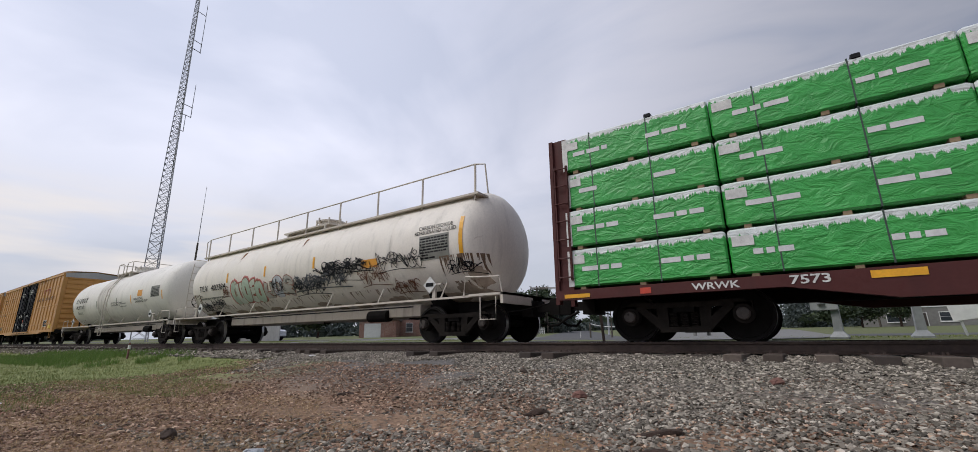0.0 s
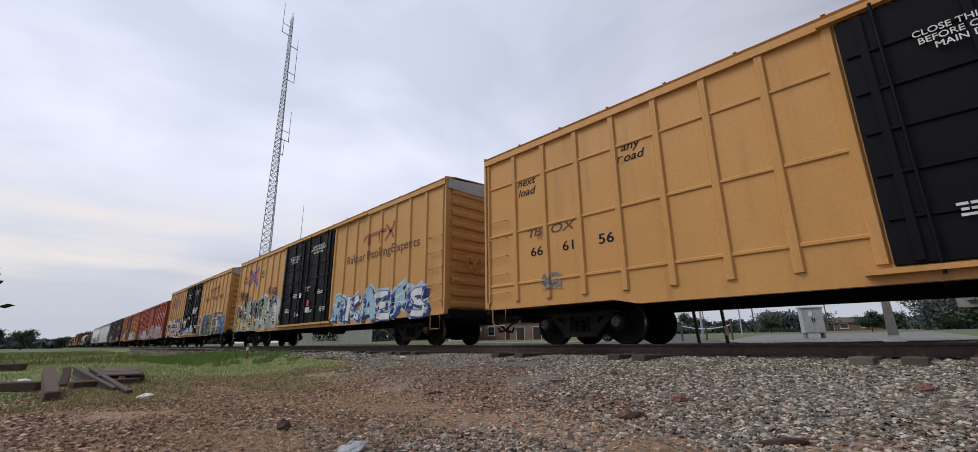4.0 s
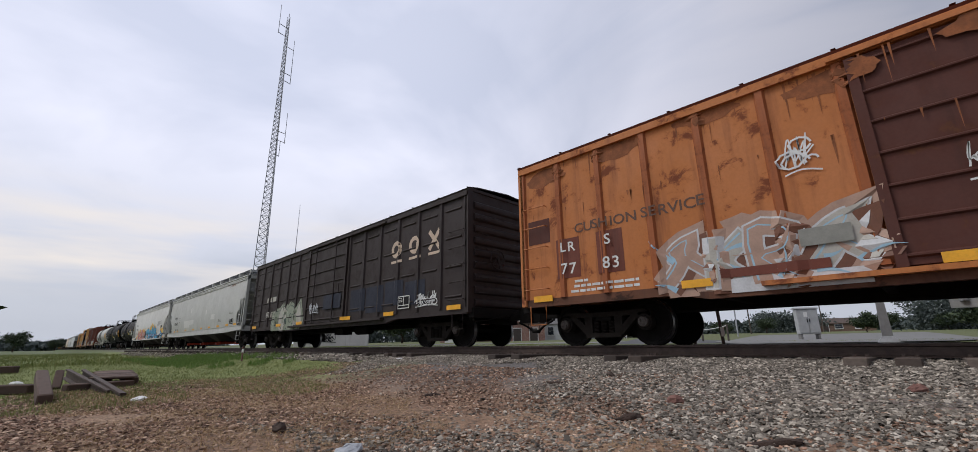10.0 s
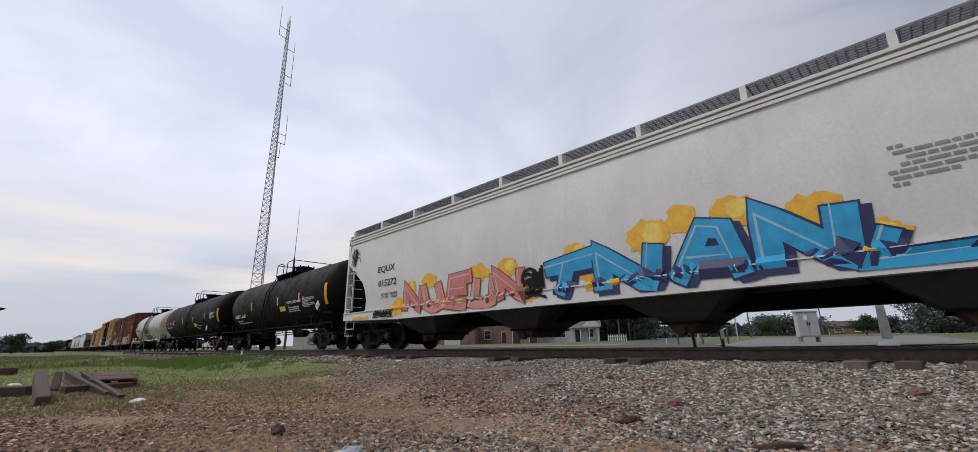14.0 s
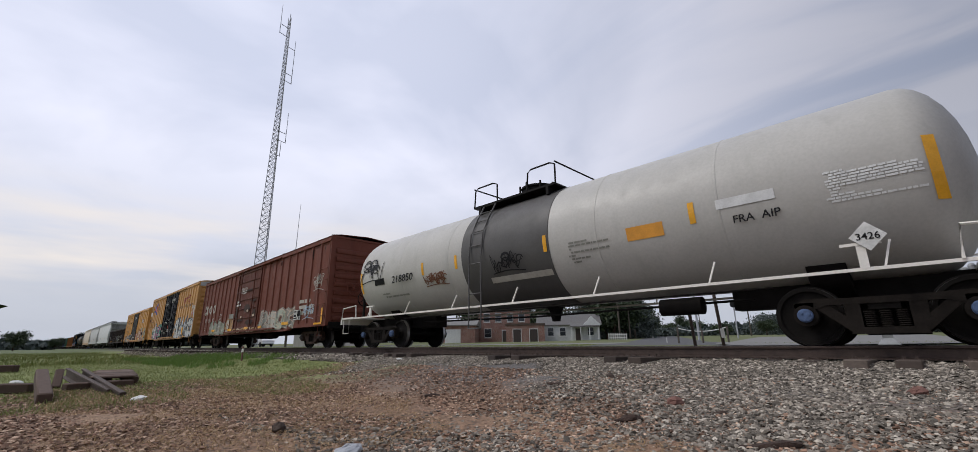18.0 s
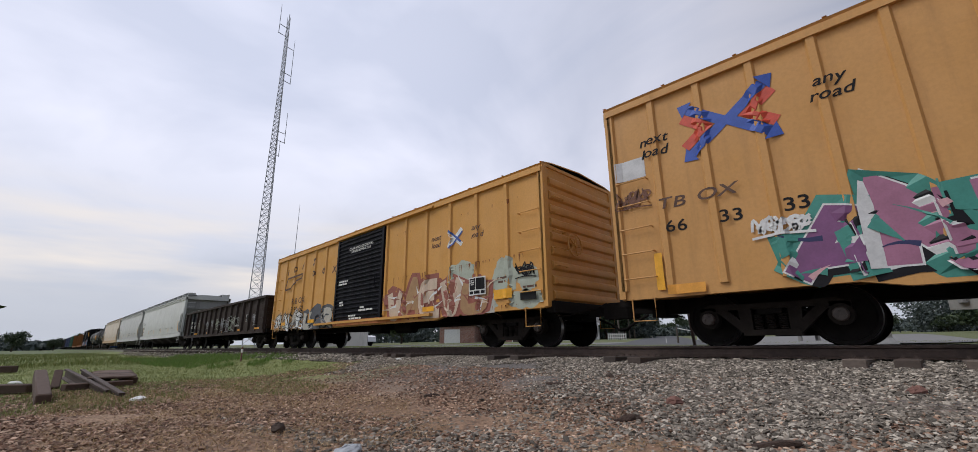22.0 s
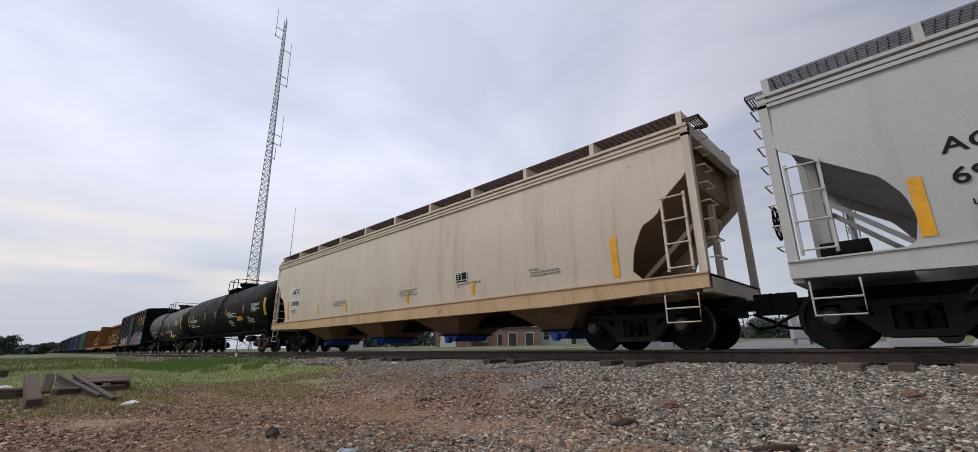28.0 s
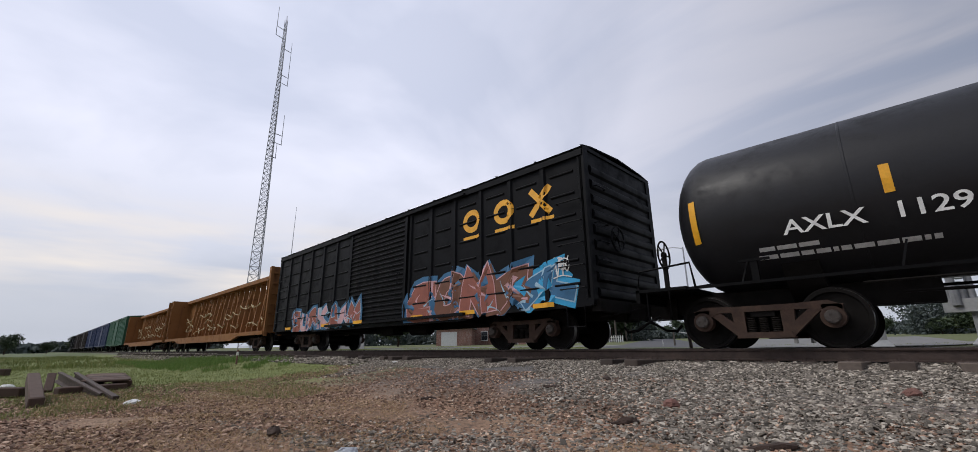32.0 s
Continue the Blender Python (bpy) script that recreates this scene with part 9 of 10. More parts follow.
building("roadside_shop", 9.5, 95, 14, 9, 2.9, CONC, TRIMW, "pale roadside building with a flat roof", "building", -8, 0.0, ((-3, 0.8, 2, 1.3), (3, 0.8, 2, 1.3)), ((0, 1.1, 2.1),))

# ---- crossing equipment ----
ALU = plain("brushed_aluminium", (0.33, 0.34, 0.35), 0.55, 0.3, 0.2, 8, 0.05)
LENS, nlz, blz = shader("dark_red_lens", 0.15)
blz.inputs["Base Color"].default_value = (0.10, 0.008, 0.008, 1)
BLK = plain("signal_black", (0.012, 0.012, 0.013), 0.5, 0, 0.2, 8, 0)
GREYP = plain("grey_case_paint", (0.42, 0.43, 0.43), 0.5, 0.1, 0.2, 4, 0.05)


def signal_base(parent, h=0.95):
    g = Geo()
    for (a, za), (b, zb) in zip(((0.20, 0.0), (0.20, 0.04), (0.10, 0.18), (0.08, h)), ((0.20, 0.04), (0.10, 0.18), (0.08, h), (0.065, h + 0.05))):
        g.add([(s * a, t * a, za) for s, t in ((-1, -1), (1, -1), (1, 1), (-1, 1))] + [(s * b, t * b, zb) for s, t in ((-1, -1), (1, -1), (1, 1), (-1, 1))],
              [(i, (i + 1) % 4, 4 + (i + 1) % 4, 4 + i) for i in range(4)])
    part("pedestal", g, ALU, parent)


def light_pair(parent, z, turn, spread=0.38):
    bar_ = part("light_bar", Geo().bar((-spread, 0, z), (spread, 0, z), 0.06, 0.06), BLK, parent, "", pose(0, 0, 0, 0, 0, turn))
    for s in (-1, 1):
        part("lamp_disc", Geo().rev([(-0.10, 0.27), (-0.085, 0.27), (-0.085, 0.12)], 24, "y", (s * spread, 0, z)), BLK, bar_)
        part("lens", Geo().rev([(-0.115, 0.0), (-0.115, 0.10), (-0.09, 0.105)], 16, "y", (s * spread, 0, z)), LENS, bar_)
        hood = Geo()
        hood.prism([(s * spread + 0.15 * math.cos(math.pi * k / 8), z + 0.15 * math.sin(math.pi * k / 8)) for k in range(9)] +
                   [(s * spread + 0.135 * math.cos(math.pi * k / 8), z + 0.135 * math.sin(math.pi * k / 8)) for k in range(8, -1, -1)], "y", -0.36, -0.10)
        part("hood", hood, BLK, bar_)
        part("lamp_housing", Geo().rev([(-0.085, 0.11), (0.03, 0.10), (0.05, 0.0)], 14, "y", (s * spread, 0, z)), BLK, bar_)


def crossing_signal(x, y, top, label, turn, arm=0.0, buck=True):
    sg = thing("crossing_signal", label, "crossing signal", "signals of the level crossing", pose(x, y, ground_z(x, y), 0, 0, turn))
    signal_base(sg)
    part("mast", Geo().tube([(0, 0, 0.5), (0, 0, top)], 0.07, 12), ALU, sg)
    part("mast_cap", Geo().rev([(top, 0.075), (top + 0.05, 0.05), (top + 0.07, 0.0)], 12, "z"), ALU, sg)
    if buck:
        light_pair(sg, top - 2.0, 0)
        light_pair(sg, top - 1.72, 180)
        for a, y0 in ((45, -0.10), (-45, -0.125)):
            q = radians(a)
            part("crossbuck_blade", Geo().bar((-0.6 * math.cos(q), y0, top - 0.75 - 0.6 * math.sin(q)), (0.6 * math.cos(q), y0, top - 0.75 + 0.6 * math.sin(q)), 0.022, 0.22), TRIMW, sg)
            part("crossbuck_blade", Geo().bar((-0.6 * math.cos(q), -y0, top - 0.75 - 0.6 * math.sin(q)), (0.6 * math.cos(q), -y0, top - 0.75 + 0.6 * math.sin(q)), 0.022, 0.22), TRIMW, sg)
        part("bell", Geo().rev([(top + 0.05, 0.03), (top + 0.12, 0.13), (top + 0.2, 0.10), (top + 0.24, 0.0)], 14, "z", (0.0, 0.0, 0)), ALU, sg)
    if arm:
        part("gate_mechanism", Geo().cbox(-0.16, 0.16, -0.42, -0.08, 0.75, 1.45, 0.03), ALU, sg)
        part("counterweight", Geo().box(0.15, 0.2, -0.5, 0.1, 0.75, 1.05), GREYP, sg)
        part("arm_channel", Geo().tube([(0.22, -0.25, 0.9), (0.22, -0.29, 2.55)], 0.085, 8, 0.85), ALU, sg, "thick grey root of the gate arm")
        part("gate_arm", Geo().tube([(0.22, -0.29, 2.5), (0.22, -0.36, 3.9), (0.22, -0.52, arm)], 0.05, 8, 0.4), ALU, sg, "raised grey gate arm")
        part("arm_clamp", Geo().cbox(0.08, 0.30, -0.40, -0.20, 2.42, 2.62, 0.02), GREYP, sg)
        part("cross_bracket", Geo().tube([(0.22, -0.60, 2.36), (0.22, -0.2, 2.46)], 0.022, 6), GREYP, sg)
        for z, y0 in ((2.75, -0.31), (4.2, -0.40), (5.6, -0.50)):
            part("arm_lamp", Geo().rev([(-0.03, 0.03), (0.03, 0.032), (0.04, 0.0)], 10, "y", (0.22, y0 - 0.04, z)), REDB, sg, "small red arm lamp")
        part("cable_box", Geo().cbox(0.05, 0.2, -0.2, -0.05, 1.5, 1.72, 0.02), GREYP, sg)
    return sg


crossing_signal(-0.80, 5.2, 4.05, "silver crossing signal mast with black flashing lights", 95)
crossing_signal(0.92, 5.99, 1.75, "silver crossing gate with its arm raised", -100, 5.9, False)
crossing_signal(2.6, 6.5, 4.2, "silver crossing signal mast beside the road", 90)

cx, cy = polar(-9.3, 31)
cab = thing("relay_cabinet", "grey steel railway relay cabinet on legs", "cabinet", at=pose(cx, cy, ground_z(cx, cy), 0, 0, 24))
cab.scale = (0.92, 0.92, 1.04)
part("case", Geo().cbox(-0.55, 0.55, -0.35, 0.35, 0.30, 1.62, 0.02), GREYP, cab)
part("roof", Geo().prism([(-0.42, 1.62), (-0.42, 1.66), (0, 1.74), (0.42, 1.66), (0.42, 1.62)], "x", -0.62, 0.62), GREYP, cab)
for s in (-1, 1):
    dr = part("door", Geo().cbox(s * 0.27 - 0.25, s * 0.27 + 0.25, -0.375, -0.35, 0.36, 1.56, 0.01), GREYP, cab)
    part("handle", Geo().box(s * 0.06 - 0.02, s * 0.06 + 0.02, -0.41, -0.375, 0.9, 1.1), BLK, dr)
    part("leg", Geo().box(s * 0.45 - 0.05, s * 0.45 + 0.05, -0.3, 0.3, -0.2, 0.30), CONC, cab)
part("notice", Geo().box(-0.2, 0.0, -0.381, -0.376, 1.2, 1.45), TRIMW, cab)

for az, d, h, lean in ((-20.2, 12.8, 1.45, 6), (-17.3, 13.0, 1.55, 5)):
    px, py = polar(az, d)
    post = thing("steel_post", "dark rusty old-rail post leaning by the track", "post", "posts by the track", pose(px, py, ground_z(px, py) - 0.1, 0, -lean * 0.6, 0))
    part("post", Geo().cbox(-0.035, 0.035, -0.035, 0.035, 0, h, 0.01), RAILM, post)
    if az > -18:
        part("marker", Geo().box(0.0, 0.09, -0.05, -0.037, 0.42, 0.66), TRIMW, post)
cable = thing("guard_cable", "pale sagging guard cable on short posts beside the road", "guard rail")
cpts = [(*polar(-22.0 + 5.2 * k / 8, 26), 0.62 + 0.012 * (k - 4) ** 2) for k in range(9)]
part("cable", Geo().tube(cpts, 0.028, 6), TRIMW, cable)
for k in (0, 4, 8):
    x_, y_, z_ = cpts[k]
    part("post", Geo().cbox(x_ - 0.04, x_ + 0.04, y_ - 0.04, y_ + 0.04, ground_z(x_, y_) - 0.1, z_ + 0.06, 0.01), WOOD, cable)
sgn = thing("street_lamp", "thin grey street lamp with a short arm", "street lamp", at=pose(-12.6, 16.0 + 10, 0.2))
part("pole", Geo().tube([(0, 0, 0), (0, 0, 7.4)], 0.09, 8, 0.6), TOWER, sgn)
part("arm", Geo().tube([(0, 0, 7.3), (-0.8, 0, 7.5), (-1.7, 0, 7.5)], 0.04, 6), TOWER, sgn)
part("lamp_head", Geo().cbox(-2.2, -1.6, -0.12, 0.12, 7.42, 7.54, 0.03), GREYP, sgn)
bin_ = thing("white_sign", "white metal sign panel leaning on two posts", "sign", at=pose(*polar(13.5, 19), ground_z(*polar(13.5, 19)), 0, -8, -15))
part("panel", Geo().cbox(-0.55, 0.55, -0.02, 0.02, 0.5, 1.25, 0.008), TRIMW, bin_)
for s in (-0.4, 0.4):
    part("post", Geo().box(s - 0.03, s + 0.03, 0.02, 0.07, 0, 1.2), GREYP, bin_)
# block signal seen far along the side street
fs_ = thing("block_signal", "distant black railway block signal", "signal", at=pose(*polar(-15.8, 60), ground_z(*polar(-15.8, 60))))
part("mast", Geo().tube([(0, 0, 0), (0, 0, 4.4)], 0.08, 8), TOWER, fs_)
part("head", Geo().rev([(-0.2, 0.0), (-0.2, 0.35), (0.1, 0.3), (0.12, 0.0)], 16, "y", (0, 0, 3.9)), BLK, fs_)

# ---- vehicles on the road ----
MOVERS = []
TYRE = plain("tyre_rubber", (0.014, 0.014, 0.015), 0.85, 0, 0.2, 10, 0.1)
WHITEP, nwp, bwp = shader("white_car_paint", 0.22)
bwp.inputs["Base Color"].default_value = (0.78, 0.78, 0.78, 1)
bwp.inputs["Coat Weight"].default_value = 0.6
SILVERP, nsp, bsp = shader("silver_car_paint", 0.3, 0.5)
bsp.inputs["Base Color"].default_value = (0.42, 0.44, 0.47, 1)
bsp.inputs["Coat Weight"].default_value = 0.5


def pickup(body_mat, rim_mat, label, L=5.8, wb=3.75, suv=False):
    """A crew-cab pickup, nose along +x."""
    p = thing("sport_utility_car" if suv else "pickup_truck", label, "car" if suv else "pickup truck")
    h, w = L / 2, 0.96
    f, r = wb / 2 + 0.05, -wb / 2 + 0.05

    def arch(cx):
        return [(cx + 0.50 * math.cos(a), 0.42 + 0.50 * math.sin(a)) for a in [math.pi * k / 8 for k in range(9)]]
    low = [(h - 0.05, 0.50)] + arch(f) + arch(r) + [(-h, 0.50)]
    low = [(x, max(z, 0.48)) for x, z in low]
    outline = low + [(-h - 0.02, 1.18), (-h + 0.05, 1.24), (-0.90, 1.24), (-0.86, 1.22), (0.95, 1.20), (1.25, 1.22), (h - 0.35, 1.14), (h - 0.06, 1.02), (h, 0.75)]
    part("body", Geo().prism(outline, "y", -w, w), body_mat, p)
    cabg = Geo()
    xr = -h + 0.12 if suv else -0.95
    lo = [(xr, -w + 0.03), (1.35, -w + 0.03), (1.35, w - 0.03), (xr, w - 0.03)]
    hi = [(xr + 0.23, -w + 0.2), (0.55, -w + 0.2), (0.55, w - 0.2), (xr + 0.23, w - 0.2)]
    cabg.add([(x, y, 1.2) for x, y in lo] + [(x, y, 1.86) for x, y in hi] + [(x * 0.95, y * 0.94, 1.92) for x, y in hi],
             [(i, (i + 1) % 4, 4 + (i + 1) % 4, 4 + i) for i in range(4)] + [(4 + i, 4 + (i + 1) % 4, 8 + (i + 1) % 4, 8 + i) for i in range(4)] + [(8, 9, 10, 11)])
    part("cab", cabg, body_mat, p)
    for s in (-1, 1):
        for xa, xb, ta, tb in ((-0.80, 0.02, -0.66, 0.0), (0.10, 1.10, 0.08, 0.50)) + (((xr + 0.2, -0.9, xr + 0.35, -0.78),) if suv else ()):
            y0, y1 = s * (w - 0.02), s * (w - 0.165)
            part("side_window", Geo().add([(xa, y0, 1.26), (xb, y0, 1.26), (tb, y1, 1.80), (ta, y1, 1.80), (xa, y0 - s * 0.02, 1.26), (xb, y0 - s * 0.02, 1.26), (tb, y1 - s * 0.02, 1.80), (ta, y1 - s * 0.02, 1.80)],
                                          [(0, 1, 2, 3), (7, 6, 5, 4), (0, 4, 5, 1), (1, 5, 6, 2), (2, 6, 7, 3), (3, 7, 4, 0)]), GLASS, p)
        part("mirror", Geo().cbox(0.98, 1.16, min(s * 0.96, s * 1.16), max(s * 0.96, s * 1.16), 1.24, 1.44, 0.03), BLK, p)
        part("headlight", Geo().cbox(h - 0.30, h - 0.01, min(s * 0.62, s * 0.965), max(s * 0.62, s * 0.965), 0.82, 1.0, 0.02), TRIMW, p)
        part("tail_light", Geo().cbox(-h - 0.03, -h + 0.12, min(s * 0.80, s * 0.968), max(s * 0.80, s * 0.968), 0.85, 1.16, 0.02), LENS, p)
        part("door_handle", Geo().cbox(0.10, 0.30, min(s * 0.96, s * 0.985), max(s * 0.96, s * 0.985), 1.08, 1.12, 0.005), body_mat, p)
        part("running_step", Geo().box(-1.2, 1.25, min(s * 0.86, s * 0.99), max(s * 0.86, s * 0.99), 0.38, 0.44), BLK, p)
        for x in (-0.92, 0.06, 1.12):
            part("door_seam", Geo().box(x - 0.008, x + 0.008, min(s * 0.955, s * 0.962), max(s * 0.955, s * 0.962), 0.55, 1.2), BLK, p)
    part("windscreen", Geo().add([(1.30, -0.86, 1.22), (1.30, 0.86, 1.22), (0.60, 0.74, 1.83), (0.60, -0.74, 1.83), (1.34, -0.86, 1.24), (1.34, 0.86, 1.24), (0.64, 0.74, 1.85), (0.64, -0.74, 1.85)],
                                 [(3, 2, 1, 0), (4, 5, 6, 7), (0, 1, 5, 4), (1, 2, 6, 5), (2, 3, 7, 6), (3, 0, 4, 7)]), GLASS, p)
    part("bumper", Geo().cbox(h - 0.08, h + 0.08, -0.94, 0.94, 0.45, 0.68, 0.04), body_mat, p)
    part("rear_bumper", Geo().cbox(-h - 0.10, -h + 0.05, -0.92, 0.92, 0.45, 0.62, 0.03), GREYP, p)
    part("underbody", Geo().box(-h + 0.3, h - 0.3, -0.7, 0.7, 0.32, 0.55), BLK, p)
    wheels = []
    for x in (f, r):
        for s in (-1, 1):
            wl_ = part("wheel", Geo().rev([(-0.13, 0.26), (-0.13, 0.37), (-0.09, 0.405), (0.09, 0.405), (0.13, 0.37), (0.13, 0.26)], 24, "y"), TYRE, p, "", pose(x, s * 0.84, 0.405))
            gr = Geo().rev([(s * 0.02, 0.27), (s * 0.125, 0.26), (s * 0.12, 0.23), (s * 0.05, 0.2), (s * 0.05, 0.0)], 24, "y")
            for k in range(6):
                a = k * math.pi / 3
                gr.bar((0.05 * math.cos(a), s * 0.10, 0.05 * math.sin(a)), (0.24 * math.cos(a), s * 0.11, 0.24 * math.sin(a)), 0.05, 0.03)
            part("rim", gr, rim_mat, wl_)
            wheels.append((wl_, x, s * 0.84))
    return p, wheels


white_truck = pickup(WHITEP, BLK, "clean white crew-cab pickup with black rims, driving", 5.7, 3.6)
silver_truck = pickup(SILVERP, GREYP, "silver-grey sport utility car driving along the road", 4.7, 2.75, True)
WHITE_ROWS = [(0.0, -224.0), (10.0, -144.0), (18.0, -80.5), (22.0, -48.6), (24.5, -28.6), (26.0, -16.6), (26.8, -10.2), (27.1, -7.8), (27.4, -5.5), (27.7, -3.3), (28.6, 3.2), (30.0, 13.5), (32.0, 28.5)]
SILVER_ROWS = [(0.0, -48.8), (1.5, -35.7), (3.0, -22.6), (3.5, -18.2), (5.5, -1.1), (5.8, 1.35), (7.0, 11.3), (9.0, 28.0), (14.0, 70.0), (24.0, 154.0), (32.0, 221.0)]
MOVERS += [(white_truck, 17.4, WHITE_ROWS, (23.0, 30.0)), (silver_truck, 17.5, SILVER_ROWS, (0.0, 7.5))]

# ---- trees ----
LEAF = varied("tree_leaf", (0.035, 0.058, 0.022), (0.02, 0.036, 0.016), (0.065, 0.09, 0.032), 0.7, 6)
# distance haze put into the leaf colour: paler and bluer
LEAF_HAZE = varied("hazy_far_leaf", (0.072, 0.092, 0.085), (0.052, 0.07, 0.066), (0.10, 0.12, 0.105), 0.8, 6)
BARK = plain("bark", (0.060, 0.036, 0.026), 0.95, 0, 0.5, 14, 0.6)


def leaf_mesh(centres, per, size, seed, spread, mat=None):
    """Many small leaf cards gathered round the ends of limbs."""
    rng = np.random.default_rng(seed)
    c = np.repeat(np.array(centres), per, 0)
    n = len(c)
    o = rng.normal(0, 1, (n, 3)) * np.array(spread)
    p = c + o
    u = rng.normal(0, 1, (n, 3))
    u /= np.linalg.norm(u, axis=1)[:, None]
    w = np.cross(u, rng.normal(0, 1, (n, 3)))
    w /= np.linalg.norm(w, axis=1)[:, None] + 1e-9
    s = size * rng.uniform(0.6, 1.3, n)[:, None]
    v = np.stack([p - u * s, p + w * s * 0.55, p + u * s, p - w * s * 0.55], 1).reshape(-1, 3)
    f = np.arange(n * 4, dtype=np.int32).reshape(-1, 4)
    me = bpy.data.meshes.new("crown")
    me.from_pydata(v.tolist(), [], f.tolist())
    me.materials.append(mat or LEAF)
    return me


def tree_model(h, r, seed, per=110, size=0.36):
    rr = random.Random(seed)
    tg = Geo()
    trunk = [(0, 0, -0.2)]
    for k in range(1, 5):
        trunk.append((rr.uniform(-0.15, 0.15) * k, rr.uniform(-0.15, 0.15) * k, h * 0.14 * k))
    tg.tube(trunk, h * 0.032, 8, 0.5)
    ends = []
    for k in range(15):
        a, up = rr.uniform(0, 6.28), rr.uniform(0.3, 0.98)
        base = trunk[min(4, 1 + int(up * 4))]
        rad = r * math.sin(math.pi * (0.18 + 0.75 * up)) * rr.uniform(0.6, 1.1)
        e = (base[0] + rad * math.cos(a), base[1] + rad * math.sin(a), h * (0.22 + 0.74 * up))
        m_ = tuple((p + q) / 2 + rr.uniform(-0.3, 0.3) for p, q in zip(base, e))
        tg.tube([base, m_, e], h * 0.011, 5, 0.4)
        ends += [e, m_]
    return tg.mesh("trunk"), leaf_mesh(ends, per, size, seed, (r * 0.22, r * 0.22, h * 0.065))


TREES = [tree_model(9, 4.2, 1), tree_model(7, 3.6, 2), tree_model(11, 4.0, 3), tree_model(5, 3.2, 4)]
for tm, cm in TREES:
    tm.materials.append(BARK)


def tree(az, d, kind, k=1.0, label="dark green leafy tree", seed=0):
    x, y = polar(az, d)
    t = thing("tree", label, "tree", "trees round the railway", pose(x, y, ground_z(x, y) - 0.1, 0, 0, seed * 47))
    t.scale = (k, k, k)
    part("trunk", TREES[kind][0], None, t)
    part("crown", TREES[kind][1], None, t)


for i, (az, d, kd, k) in enumerate(((-30.2, 88, 1, 1.0), (-29.2, 84, 0, 0.95), (-27.9, 90, 2, 0.8), (-26.4, 110, 0, 0.8), (-25.3, 140, 2, 0.8), (-31.5, 98, 2, 0.8), (-46.5, 95, 0, 0.9), (-56, 90, 1, 1.0), (-37.5, 96, 0, 0.9),
                                     (-17.2, 95, 3, 0.5), (-13.0, 130, 0, 0.45), (-4.6, 90, 1, 0.42), (-2.9, 92, 0, 0.36), (1.0, 110, 1, 0.4), (3.4, 80, 1, 0.6), (5.2, 84, 0, 0.5), (-24.3, 190, 1, 0.75), (-23.0, 230, 0, 0.8), (-21.6, 200, 2, 0.75), (8.0, 90, 2, 0.5), (12.0, 100, 0, 0.6), (-20.2, 220, 0, 0.9), (-10.5, 170, 1, 0.7),
                                     (-102.1, 52, 2, 0.9), (-101.6, 42, 0, 0.95), (-104.5, 46, 2, 1.1), (-91.6, 210, 0, 0.75), (-89.0, 260, 0, 0.6), (-87.4, 320, 2, 0.7), (-93.4, 190, 1, 0.8))):
    tree(az, d, kd, k, "dark green leafy tree" if d < 100 else "distant dark green tree", i)


def wood_line(az0, az1, d, h, n, seed, label, fine=1.0):
    """A far belt of woodland: many clumps of leaves with an uneven top."""
    rr = random.Random(seed)
    cs = []
    for k in range(n):
        az = az0 + (az1 - az0) * (k + rr.random()) / n
        x, y = polar(az, d * rr.uniform(0.92, 1.1))
        top = h * rr.uniform(0.5, 1.0)
        for q in range(4):
            cs.append((x + rr.uniform(-2, 2), y + rr.uniform(-2, 2), ground_z(x, y) + top * (q + 0.5) / 4))
    me = leaf_mesh(cs, int(44 / fine ** 1.6), d * 0.0048 * fine, seed, (d * 0.009, d * 0.009, h * 0.09), LEAF_HAZE)
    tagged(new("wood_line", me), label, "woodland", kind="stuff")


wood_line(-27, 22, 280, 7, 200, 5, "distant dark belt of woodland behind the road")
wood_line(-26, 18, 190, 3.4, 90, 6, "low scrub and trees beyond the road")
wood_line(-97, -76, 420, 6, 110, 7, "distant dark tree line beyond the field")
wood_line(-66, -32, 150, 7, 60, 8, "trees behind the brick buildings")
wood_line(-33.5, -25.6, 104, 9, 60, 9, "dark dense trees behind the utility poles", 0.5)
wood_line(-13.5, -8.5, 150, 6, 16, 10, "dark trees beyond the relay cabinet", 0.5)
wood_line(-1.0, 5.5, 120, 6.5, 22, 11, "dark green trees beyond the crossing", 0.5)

# ---- old ties, scrap rail and litter on the grass ----
OLDTIE = varied("old_tie_wood", (0.125, 0.078, 0.06), (0.075, 0.047, 0.036), (0.20, 0.14, 0.11), 0.95, 14, "object")


def old_tie(p, q, label="weathered grey-brown old crosstie lying in the grass", w=0.23, h=0.17):
    p, q = Vector(p), Vector(q)
    d = q - p
    l = d.length
    g = Geo().cbox(-l / 2, l / 2, -w / 2, w / 2, -h / 2, h / 2, 0.015)
    m = Matrix.Translation((p + q) / 2) @ d.to_track_quat("X", "Z").to_matrix().to_4x4()
    tagged(part("old_railroad_tie", g, OLDTIE, None, "", m), label, "tie", "discarded ties on the grass")


